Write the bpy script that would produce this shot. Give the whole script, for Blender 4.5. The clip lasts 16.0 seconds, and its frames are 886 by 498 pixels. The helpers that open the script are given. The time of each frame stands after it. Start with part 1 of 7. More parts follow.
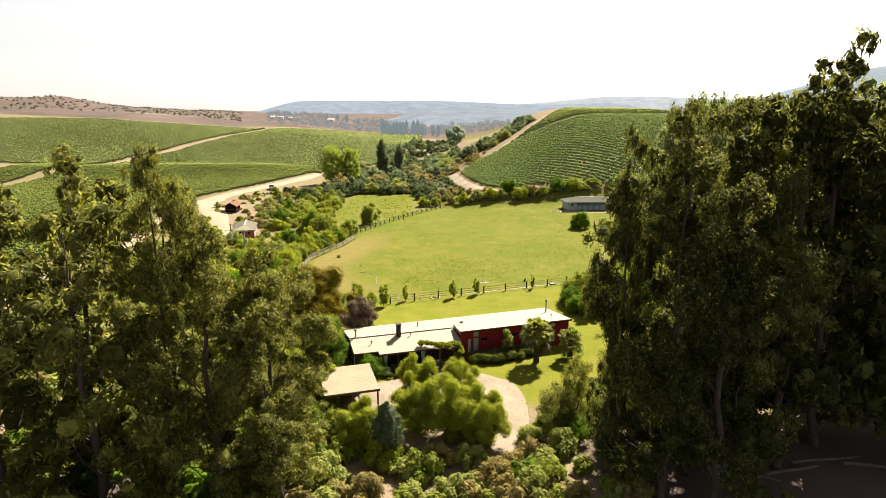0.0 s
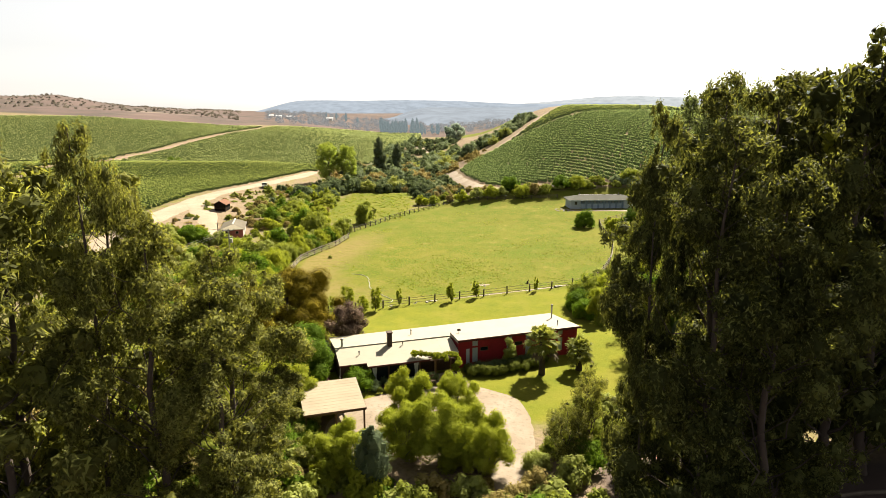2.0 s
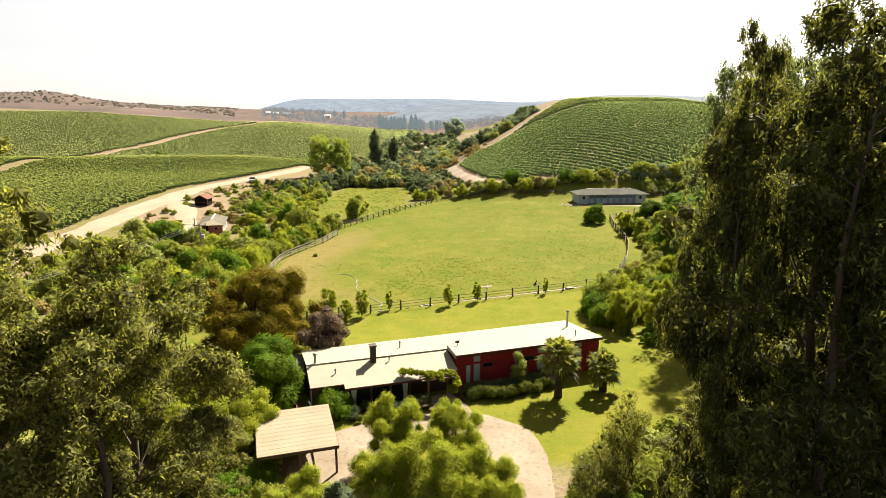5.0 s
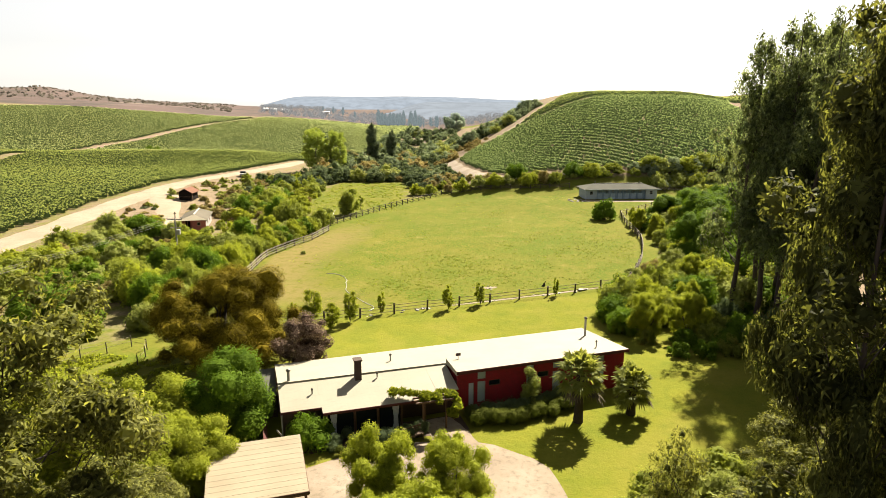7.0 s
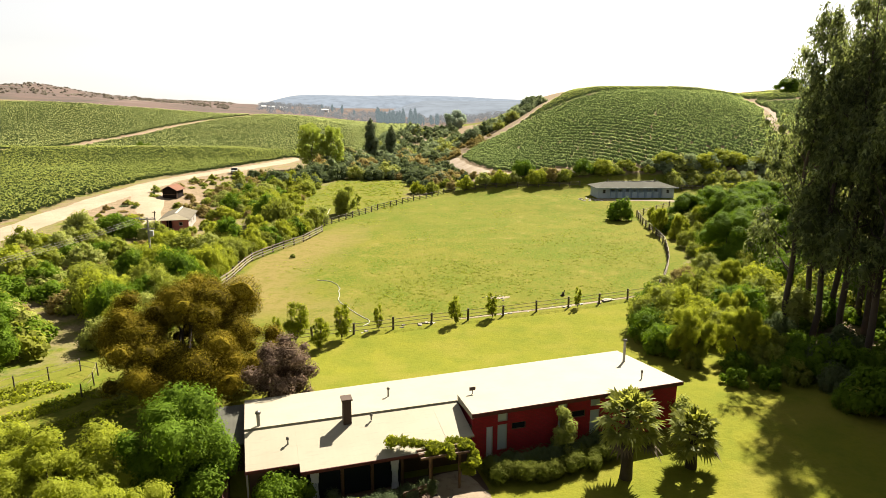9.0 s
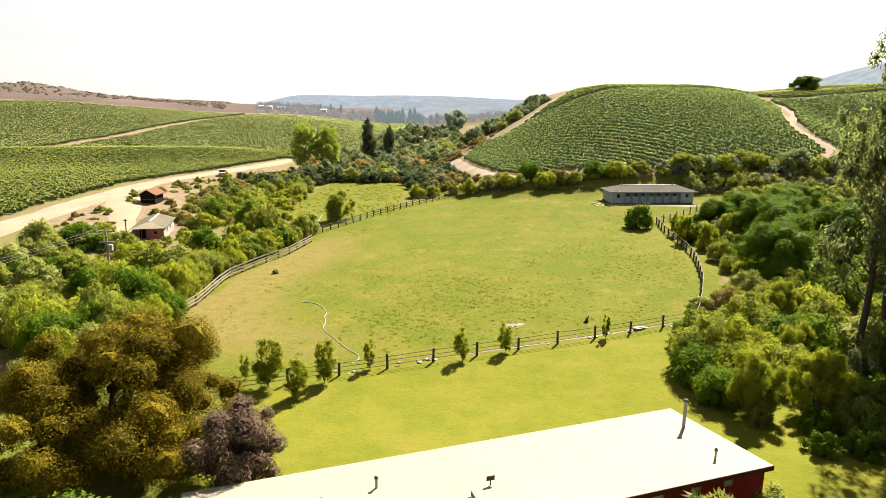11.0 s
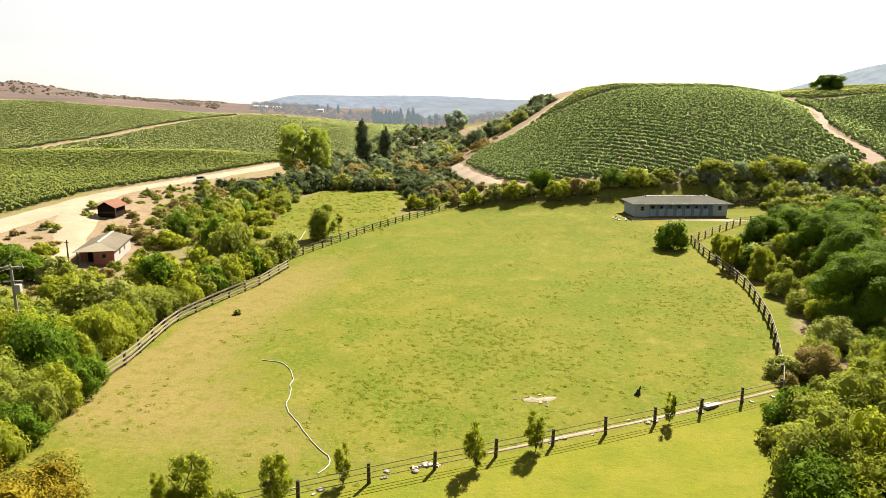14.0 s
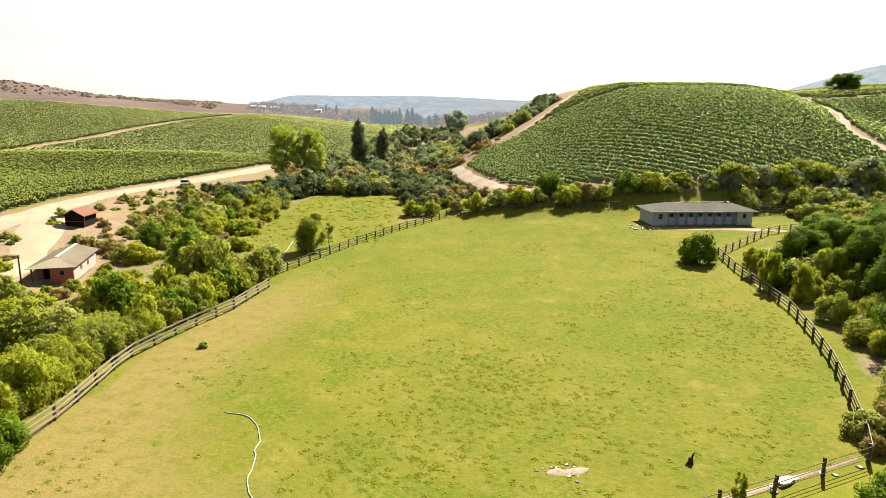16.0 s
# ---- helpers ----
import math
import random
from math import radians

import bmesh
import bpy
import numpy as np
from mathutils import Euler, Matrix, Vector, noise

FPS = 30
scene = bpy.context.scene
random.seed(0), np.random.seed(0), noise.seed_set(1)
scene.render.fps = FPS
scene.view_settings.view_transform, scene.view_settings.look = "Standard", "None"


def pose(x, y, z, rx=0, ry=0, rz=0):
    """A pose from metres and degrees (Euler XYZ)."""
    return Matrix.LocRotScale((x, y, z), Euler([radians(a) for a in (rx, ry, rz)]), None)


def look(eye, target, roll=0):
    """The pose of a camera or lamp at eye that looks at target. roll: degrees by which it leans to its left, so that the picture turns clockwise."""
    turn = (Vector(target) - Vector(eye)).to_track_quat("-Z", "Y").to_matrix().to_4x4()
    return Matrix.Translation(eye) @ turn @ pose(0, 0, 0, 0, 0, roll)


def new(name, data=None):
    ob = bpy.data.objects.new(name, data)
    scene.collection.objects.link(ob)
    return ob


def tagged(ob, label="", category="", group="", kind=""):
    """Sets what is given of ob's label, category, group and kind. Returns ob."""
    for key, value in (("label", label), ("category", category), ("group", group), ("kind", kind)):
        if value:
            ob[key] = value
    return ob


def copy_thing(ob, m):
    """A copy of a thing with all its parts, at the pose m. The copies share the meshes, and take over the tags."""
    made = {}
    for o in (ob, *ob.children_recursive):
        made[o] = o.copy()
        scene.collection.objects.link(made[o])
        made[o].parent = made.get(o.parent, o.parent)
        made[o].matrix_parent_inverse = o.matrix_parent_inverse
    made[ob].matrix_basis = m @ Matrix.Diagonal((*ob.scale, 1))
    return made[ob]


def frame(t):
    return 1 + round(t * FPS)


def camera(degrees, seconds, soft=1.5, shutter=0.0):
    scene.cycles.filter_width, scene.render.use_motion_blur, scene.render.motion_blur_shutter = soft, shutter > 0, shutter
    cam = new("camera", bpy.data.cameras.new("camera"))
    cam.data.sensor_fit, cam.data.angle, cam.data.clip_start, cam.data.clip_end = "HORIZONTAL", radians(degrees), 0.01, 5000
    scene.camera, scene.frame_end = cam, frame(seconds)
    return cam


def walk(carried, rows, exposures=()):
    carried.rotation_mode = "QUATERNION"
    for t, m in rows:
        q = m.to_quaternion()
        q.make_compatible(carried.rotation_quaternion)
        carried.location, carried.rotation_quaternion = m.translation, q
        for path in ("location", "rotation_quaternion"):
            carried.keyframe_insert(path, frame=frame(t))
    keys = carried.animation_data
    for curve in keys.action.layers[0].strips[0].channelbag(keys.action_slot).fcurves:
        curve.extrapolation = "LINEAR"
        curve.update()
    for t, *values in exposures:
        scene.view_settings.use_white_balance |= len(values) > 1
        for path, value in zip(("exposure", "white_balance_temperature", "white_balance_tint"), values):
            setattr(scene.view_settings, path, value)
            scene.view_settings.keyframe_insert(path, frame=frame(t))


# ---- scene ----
cam = camera(70.0, 16.0, soft=0.8)
METRES, EYE, TILT, LEAN, TURN = 43.0, 28.2, -12.6, 0.0, 0.0
EXPO, SUN, SKY = 2.15, 5.0, 0.0345
ROWS = [
    (0.0, 0.00000, 0.00000, 0.00000, 0.000, 0.000, -0.000),
    (0.5, 0.00190, 0.03622, 0.00160, 0.012, 0.000, -0.020),
    (1.0, 0.00430, 0.07378, 0.00320, 0.018, -0.012, 0.000),
    (1.5, 0.00740, 0.11384, 0.00220, 0.018, -0.000, -0.000),
    (2.0, 0.01040, 0.15540, 0.00110, 0.006, -0.012, 0.020),
    (2.5, 0.01350, 0.19847, 0.00070, 0.018, -0.000, 0.050),
    (3.0, 0.01510, 0.24170, 0.00030, 0.024, -0.006, 0.060),
    (3.5, 0.01620, 0.28543, -0.00070, 0.018, -0.012, 0.040),
    (4.0, 0.01710, 0.32967, -0.00260, -0.000, -0.018, 0.050),
    (6.5, 0.02210, 0.56085, -0.01060, -0.036, -0.204, -0.090),
    (7.0, 0.02140, 0.61343, -0.01060, -0.048, -0.228, -0.130),
    (7.5, 0.01930, 0.66751, -0.00850, -0.060, -0.258, -0.160),
    (8.0, 0.01540, 0.72109, -0.00640, -0.060, -0.264, -0.190),
    (8.5, 0.01050, 0.77467, -0.00330, -0.078, -0.270, -0.220),
    (9.0, 0.00530, 0.82876, 0.00140, -0.108, -0.276, -0.260),
    (11.5, -0.00320, 1.12303, 0.05380, -0.156, -0.258, -0.280),
    (12.0, -0.00390, 1.18212, 0.06700, -0.192, -0.258, -0.290),
    (12.5, -0.00510, 1.23988, 0.07980, -0.198, -0.234, -0.320),
    (13.0, -0.00740, 1.29663, 0.09260, -0.216, -0.234, -0.320),
    (13.5, -0.00980, 1.35255, 0.10510, -0.252, -0.234, -0.340),
    (14.0, -0.01140, 1.40847, 0.11770, -0.264, -0.240, -0.320),
    (14.5, -0.01300, 1.46255, 0.12920, -0.288, -0.234, -0.400),
    (15.0, -0.01410, 1.51513, 0.14030, -0.288, -0.240, -0.380),
    (15.5, -0.01510, 1.56804, 0.14950, -0.312, -0.216, -0.380),
    (16.0, -0.01520, 1.61979, 0.15860, -0.324, -0.204, -0.350),
]
walk(cam, [(t, pose(0, 0, EYE, TILT, LEAN, TURN) @ pose(METRES * x, METRES * y, METRES * z, 90 + pitch, roll, yaw)) for t, x, y, z, yaw, pitch, roll in ROWS], exposures=[(0.0, EXPO, 6800, 11), (16.0, EXPO, 6800, 11)])

# ---- world and sun ----
SUN_AZ, SUN_EL = 28.0, 42.0      # degrees to the right of +y, and above the horizon
world = bpy.data.worlds.new("world")
scene.world = world
world.use_nodes = True
wn = world.node_tree.nodes
wn.clear()
sky = wn.new("ShaderNodeTexSky")
sky.sky_type, sky.sun_disc = "NISHITA", False
sky.sun_elevation, sky.sun_rotation = radians(SUN_EL), radians(SUN_AZ)
sky.air_density, sky.dust_density, sky.ozone_density = 1.0, 0.6, 1.0
wbg, wout = wn.new("ShaderNodeBackground"), wn.new("ShaderNodeOutputWorld")
wbg.inputs["Strength"].default_value = SKY
haze = wn.new("ShaderNodeHueSaturation")
haze.inputs["Saturation"].default_value = 0.18
world.node_tree.links.new(sky.outputs[0], haze.inputs["Color"])
world.node_tree.links.new(haze.outputs[0], wbg.inputs[0])
world.node_tree.links.new(wbg.outputs[0], wout.inputs[0])
sun_data = bpy.data.lights.new("sun", "SUN")
sun_data.energy, sun_data.angle, sun_data.color = SUN, radians(0.6), (1.0, 0.93, 0.80)
sun = new("sun", sun_data)
sa, se = radians(SUN_AZ), radians(SUN_EL)
sun.matrix_world = look((60, 120, 150), (60 - math.sin(sa) * math.cos(se), 120 - math.cos(sa) * math.cos(se), 150 - math.sin(se)))


# ---- materials ----
class Nodes:
    """A short way to wire a material."""

    def __init__(self, name):
        self.mat = bpy.data.materials.new(name)
        self.mat.use_nodes = True
        self.tree = self.mat.node_tree
        self.tree.nodes.clear()
        self.out = self.tree.nodes.new("ShaderNodeOutputMaterial")

    def n(self, kind, **inputs):
        node = self.tree.nodes.new("ShaderNode" + kind)
        for key, value in inputs.items():
            self.put(node, key.replace("_", " "), value)
        return node

    def put(self, node, key, value):
        sock = node.inputs[int(key[1:])] if key[0] == "#" else node.inputs[key]
        if hasattr(value, "is_output"):
            self.tree.links.new(value, sock)
        else:
            sock.default_value = (*value, 1.0) if isinstance(value, tuple) and len(value) == 3 and sock.type == "RGBA" else value

    def coords(self, scale=1.0, kind="Object"):
        tc = self.n("TexCoord").outputs[kind]
        m = self.n("Mapping", Vector=tc)
        m.inputs["Scale"].default_value = (scale, scale, scale) if isinstance(scale, (int, float)) else scale
        return m.outputs[0]

    def noise(self, vec, scale, detail=4.0, rough=0.55):
        return self.n("TexNoise", Vector=vec, Scale=scale, Detail=detail, Roughness=rough).outputs[0]

    def ramp(self, fac, *stops):
        node = self.n("ValToRGB", Fac=fac)
        el = node.color_ramp.elements
        while len(el) < len(stops):
            el.new(0.5)
        for e, (pos, col) in zip(el, stops):
            e.position = pos
            e.color = (*col, 1.0) if isinstance(col, tuple) else (col, col, col, 1.0)
        return node.outputs[0]

    def mix(self, fac, a, b, blend="MIX"):
        node = self.n("Mix")
        node.data_type, node.blend_type = "RGBA", blend
        for i, v in ((0, fac), (6, a), (7, b)):
            if hasattr(v, "is_output"):
                self.tree.links.new(v, node.inputs[i])
            else:
                node.inputs[i].default_value = (*v, 1.0) if isinstance(v, tuple) else v
        return node.outputs[2]

    def mth(self, op, a, b=0.0):
        node = self.n("Math")
        node.operation = op
        for i, v in ((0, a), (1, b)):
            if hasattr(v, "is_output"):
                self.tree.links.new(v, node.inputs[i])
            else:
                node.inputs[i].default_value = v
        return node.outputs[0]

    def done(self, shader):
        self.tree.links.new(shader, self.out.inputs["Surface"])
        return self.mat

    def surface(self, color, rough=0.8, metal=0.0, bump=None, strength=0.3, distance=0.05, spec=0.3):
        p = self.n("BsdfPrincipled")
        self.put(p, "Base Color", color)
        self.put(p, "Roughness", rough)
        self.put(p, "Metallic", metal)
        self.put(p, "Specular IOR Level", spec)
        if bump is not None:
            b = self.n("Bump", Height=bump, Strength=strength, Distance=distance)
            self.tree.links.new(b.outputs[0], p.inputs["Normal"])
        return self.done(p.outputs[0])


def leaf_mat(name, dark, light, trans, through_share=0.45, gloss=0.75, sheen=0.015, bias=1.0):
    """Leaves: each leaf its own shade, light shining through."""
    k = Nodes(name)
    geo, info = k.n("NewGeometry"), k.n("ObjectInfo")
    # bias above 1 turns most leaves dark, shade put into the colour
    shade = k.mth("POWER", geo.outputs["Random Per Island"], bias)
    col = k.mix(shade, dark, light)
    even = 1.0 if bias == 1.0 else 0.4
    col = k.mix(k.mth("MULTIPLY", info.outputs["Random"], 0.35 * even), col, tuple(0.5 * (a + b) * 1.25 for a, b in zip(dark, light)))
    big = k.noise(k.coords(1.0), 0.6, 3.0)
    col = k.mix(k.ramp(big, (0.35, 0.0), (0.7, 1.0)), col, k.mix(0.45 * even, col, light), "MIX")
    vigour = k.noise(k.coords(1.0), 0.045, 4.0, 0.6)
    col = k.mix(k.mth("MULTIPLY", k.ramp(vigour, (0.46, 0.0), (0.64, 1.0)), 0.45 * even), col, (min(1.0, light[0] * 1.25), light[1] * 1.08, light[2] * 0.9))
    d = k.n("BsdfPrincipled", Roughness=gloss)
    k.put(d, "Base Color", col)
    k.put(d, "Specular IOR Level", sheen)
    t = k.n("BsdfTranslucent")
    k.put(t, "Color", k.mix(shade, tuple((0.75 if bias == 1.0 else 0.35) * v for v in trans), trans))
    m = k.n("MixShader", Fac=through_share)
    k.tree.links.new(d.outputs[0], m.inputs[1])
    k.tree.links.new(t.outputs[0], m.inputs[2])
    return k.done(m.outputs[0])


def plain_mat(name, a, b, scale=1.5, rough=0.8, metal=0.0, bump=0.25, spec=0.3, stretch=1.0):
    """Two-scale mottled surface between the colours a and b."""
    k = Nodes(name)
    v = k.coords((1.0, 1.0, stretch))
    big, fine = k.noise(v, scale, 4.0), k.noise(v, scale * 14, 5.0)
    col = k.mix(k.ramp(big, (0.3, 0.0), (0.7, 1.0)), a, b)
    col = k.mix(k.mth("MULTIPLY", k.ramp(fine, (0.35, 0.0), (0.75, 1.0)), 0.35), col, tuple(0.6 * c for c in a))
    return k.surface(col, rough, metal, fine, bump, 0.02, spec)


M = {}
# scrub-side gums, coloured brighter as the sunlit set
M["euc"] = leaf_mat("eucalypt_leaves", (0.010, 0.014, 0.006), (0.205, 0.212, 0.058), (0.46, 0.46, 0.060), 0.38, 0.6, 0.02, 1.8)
# bluish gums, lifted in colour for the veil of sun glare
M["euc_b"] = leaf_mat("eucalypt_leaves_hazed_blue", (0.012, 0.020, 0.013), (0.140, 0.168, 0.080), (0.36, 0.42, 0.110), 0.40, 0.6, 0.02, 1.6)
# lawn-side gums, near-black for shade with few bright leaves as sunlit tips
M["euc_r"] = leaf_mat("eucalypt_leaves_shaded", (0.003, 0.006, 0.004), (0.128, 0.141, 0.045), (0.38, 0.39, 0.058), 0.32, 0.6, 0.015, 3.6)
M["shrub"] = leaf_mat("scrub_leaves", (0.080, 0.098, 0.017), (0.162, 0.182, 0.036), (0.420, 0.474, 0.046), 0.32)
M["scrub_dry"] = leaf_mat("dry_scrub_leaves", (0.121, 0.097, 0.033), (0.218, 0.176, 0.067), (0.385, 0.318, 0.092), 0.32)
M["sage"] = leaf_mat("sage_leaves", (0.118, 0.136, 0.032), (0.209, 0.225, 0.068), (0.454, 0.507, 0.096), 0.33)
M["far_tree"] = leaf_mat("distant_leaves", (0.100, 0.085, 0.072), (0.140, 0.122, 0.104), (0.22, 0.20, 0.15), 0.40)
M["poplar"] = leaf_mat("poplar_leaves", (0.116, 0.160, 0.036), (0.214, 0.258, 0.056), (0.56, 0.66, 0.085), 0.42)
M["lime"] = leaf_mat("pepper_tree_leaves", (0.086, 0.106, 0.010), (0.200, 0.220, 0.028), (0.48, 0.53, 0.038), 0.38)
M["dark"] = leaf_mat("dark_glossy_leaves", (0.020, 0.040, 0.004), (0.092, 0.146, 0.014), (0.19, 0.32, 0.016), 0.28, 0.7, 0.015)
# olive brown, spread to near-black and gold for shaded side and sunlit top
M["olive"] = leaf_mat("olive_brown_leaves", (0.008, 0.007, 0.002), (0.190, 0.148, 0.011), (0.26, 0.20, 0.011), 0.08, 0.75, 0.015, 1.3)
M["purple"] = leaf_mat("purple_leaves", (0.060, 0.040, 0.031), (0.200, 0.145, 0.104), (0.22, 0.15, 0.09), 0.34, bias=1.3)
# vine leaves lifted in colour for distance haze, most on the far slope
M["vine"] = leaf_mat("vine_leaves", (0.144, 0.202, 0.083), (0.187, 0.253, 0.106), (0.559, 0.699, 0.216), 0.56)
M["vine_hazed"] = leaf_mat("hazed_vine_leaves", (0.173, 0.211, 0.061), (0.213, 0.251, 0.080), (0.515, 0.596, 0.123), 0.46)
M["vine_far"] = leaf_mat("far_hazed_vine_leaves", (0.282, 0.330, 0.142), (0.316, 0.364, 0.160), (0.64, 0.72, 0.23), 0.48)
M["weed"] = leaf_mat("weed_leaves", (0.079, 0.094, 0.010), (0.113, 0.130, 0.015), (0.334, 0.376, 0.023), 0.54)
# olive green of the creek thicket, blued in the colour for distance haze
M["deep"] = leaf_mat("deep_hazed_leaves", (0.036, 0.052, 0.024), (0.074, 0.096, 0.046), (0.180, 0.230, 0.080), 0.32)
M["weed_low"] = leaf_mat("low_weed_leaves", (0.110, 0.136, 0.013), (0.150, 0.172, 0.019), (0.36, 0.42, 0.024), 0.36)
M["conifer"] = leaf_mat("conifer_needles", (0.044, 0.062, 0.036), (0.094, 0.118, 0.064), (0.19, 0.23, 0.09), 0.36)
# haze put into the next two leaf colours, paled and greyed with distance
M["hazy"] = leaf_mat("hazed_blue_green_leaves", (0.17, 0.215, 0.165), (0.26, 0.32, 0.235), (0.38, 0.47, 0.30), 0.36)
M["far_bush"] = leaf_mat("hazed_grey_green_leaves", (0.080, 0.104, 0.064), (0.152, 0.184, 0.104), (0.32, 0.39, 0.17), 0.38)
M["palm"] = leaf_mat("palm_fronds", (0.065, 0.080, 0.018), (0.163, 0.175, 0.057), (0.334, 0.350, 0.053), 0.44, 0.4)
M["vine_row_shade"] = plain_mat("vine_canes", (0.076, 0.108, 0.043), (0.099, 0.134, 0.056), 0.6, 0.95, spec=0.05)
M["hedge"] = leaf_mat("hedge_leaves", (0.029, 0.040, 0.006), (0.081, 0.095, 0.018), (0.150, 0.192, 0.021), 0.26, 0.7, 0.01)
M["bark"] = plain_mat("bark", (0.061, 0.046, 0.033), (0.114, 0.095, 0.072), 0.8, 0.9, bump=0.6, stretch=0.25)
M["gum_bark"] = plain_mat("gum_bark", (0.038, 0.027, 0.021), (0.080, 0.061, 0.046), 0.7, 0.9, bump=0.6, stretch=0.25)
M["bark_dark"] = plain_mat("dark_bark", (0.027, 0.019, 0.014), (0.049, 0.038, 0.027), 1.0, 0.9, bump=0.6, stretch=0.3)
M["dry_frond"] = plain_mat("dry_fronds", (0.061, 0.046, 0.027), (0.099, 0.076, 0.046), 3.0, 0.9)


def ground_mat():
    k = Nodes("ground")
    v = k.coords(1.0)
    att = k.n("Attribute")
    att.attribute_name = "zone"
    sep = k.n("SeparateColor", Color=att.outputs["Color"])
    dry, lush, soil = sep.outputs[0], sep.outputs[1], sep.outputs[2]
    n_big, n_mid = k.noise(v, 0.045, 4.0), k.noise(v, 0.35, 5.0, 0.6)
    n_fine, n_dot = k.noise(v, 2.6, 6.0, 0.65), k.noise(v, 9.0, 4.0)
    grass = k.mix(k.ramp(n_big, (0.35, 0.0), (0.65, 1.0)), (0.116, 0.109, 0.019), (0.090, 0.099, 0.015))
    grass = k.mix(k.ramp(n_mid, (0.46, 0.0), (0.72, 0.75)), grass, (0.071, 0.085, 0.011))
    grass = k.mix(k.ramp(n_fine, (0.42, 0.0), (0.78, 0.8)), grass, (0.064, 0.074, 0.011))
    patch = k.ramp(k.noise(v, 0.11, 3.0), (0.47, 0.0), (0.62, 1.0))
    tuft = k.ramp(k.noise(v, 1.7, 5.0, 0.7), (0.50, 0.0), (0.60, 1.0))
    grass = k.mix(k.mth("MULTIPLY", k.mth("MULTIPLY", patch, tuft), 0.9), grass, (0.061, 0.082, 0.009))
    grass = k.mix(k.ramp(k.noise(v, 0.7, 4.0, 0.6), (0.58, 0.0), (0.72, 0.55)), grass, (0.152, 0.116, 0.030))
    clover = k.mth("MULTIPLY", k.ramp(k.noise(v, 0.16, 5.0, 0.65), (0.47, 0.0), (0.58, 1.0)), k.ramp(k.noise(v, 2.6, 5.0, 0.8), (0.46, 0.0), (0.55, 1.0)))
    grass = k.mix(k.mth("MULTIPLY", clover, 0.85), grass, (0.053, 0.082, 0.008))
    worn = k.mth("MULTIPLY", k.ramp(k.noise(v, 0.24, 5.0, 0.7), (0.54, 0.0), (0.66, 1.0)), k.ramp(k.noise(v, 1.3, 4.0, 0.7), (0.40, 0.0), (0.60, 1.0)))
    grass = k.mix(k.mth("MULTIPLY", worn, 0.6), grass, (0.163, 0.131, 0.038))
    lawn = k.mix(k.ramp(n_mid, (0.35, 0.0), (0.7, 1.0)), (0.122, 0.123, 0.015), (0.093, 0.106, 0.013))
    lawn = k.mix(k.ramp(n_fine, (0.5, 0.0), (0.8, 0.5)), lawn, (0.068, 0.084, 0.010))
    lawn = k.mix(k.ramp(k.noise(v, 0.2, 5.0, 0.6), (0.48, 0.0), (0.64, 0.6)), lawn, (0.138, 0.125, 0.023))
    lawn = k.mix(k.ramp(k.noise(v, 1.1, 4.0, 0.7), (0.52, 0.0), (0.68, 0.4)), lawn, (0.070, 0.090, 0.011))
    straw = k.mix(k.ramp(n_mid, (0.3, 0.0), (0.7, 1.0)), (0.149, 0.116, 0.043), (0.122, 0.102, 0.032))
    straw = k.mix(k.ramp(k.noise(v, 0.9, 5.0, 0.7), (0.50, 0.0), (0.62, 0.7)), straw, (0.090, 0.090, 0.015))
    straw = k.mix(k.ramp(n_fine, (0.55, 0.0), (0.8, 0.8)), straw, (0.068, 0.064, 0.015))
    earth = k.mix(k.ramp(n_mid, (0.3, 0.0), (0.7, 1.0)), (0.200, 0.150, 0.104), (0.138, 0.106, 0.066))
    earth = k.mix(k.ramp(n_fine, (0.48, 0.0), (0.78, 0.8)), earth, (0.047, 0.043, 0.018))
    wob = k.mth("MULTIPLY", k.mth("SUBTRACT", n_mid, 0.5), 0.9)
    col = k.mix(k.ramp(k.mth("ADD", lush, wob), (0.35, 0.0), (0.65, 1.0)), grass, lawn)
    col = k.mix(k.ramp(k.mth("ADD", dry, wob), (0.3, 0.0), (0.8, 1.0)), col, straw)
    col = k.mix(k.ramp(k.mth("ADD", soil, wob), (0.35, 0.0), (0.65, 1.0)), col, earth)
    # brush: its pinkish lift stands in for far haze; it also colours the litter
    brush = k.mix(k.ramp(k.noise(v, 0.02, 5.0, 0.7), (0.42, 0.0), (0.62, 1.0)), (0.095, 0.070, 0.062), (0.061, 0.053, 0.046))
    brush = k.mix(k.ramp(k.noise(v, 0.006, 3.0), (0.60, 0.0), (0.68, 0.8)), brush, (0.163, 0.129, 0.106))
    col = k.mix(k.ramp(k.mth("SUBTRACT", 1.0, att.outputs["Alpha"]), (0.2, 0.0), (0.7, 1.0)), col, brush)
    bump = k.mth("ADD", n_fine, k.mth("MULTIPLY", n_dot, 0.5))
    return k.surface(col, 0.95, 0.0, bump, 0.55, 0.12, 0.02)


M["ground"] = ground_mat()


def road_mat(name, pale, brown, stain_shade):
    """Sandy track: wheel-worn pale sand, brown patches and grit."""
    k = Nodes(name)
    v = k.coords(1.0)
    a, b, c = k.noise(v, 0.22, 5.0, 0.6), k.noise(v, 3.0, 6.0, 0.65), k.noise(v, 0.8, 5.0, 0.7)
    col = k.mix(k.ramp(a, (0.35, 0.0), (0.65, 1.0)), pale, brown)
    col = k.mix(k.ramp(c, (0.52, 0.0), (0.66, 0.65)), col, brown)
    col = k.mix(k.ramp(b, (0.52, 0.0), (0.74, 0.75)), col, stain_shade)
    return k.surface(col, 0.95, 0.0, b, 0.4, 0.06, 0.1)


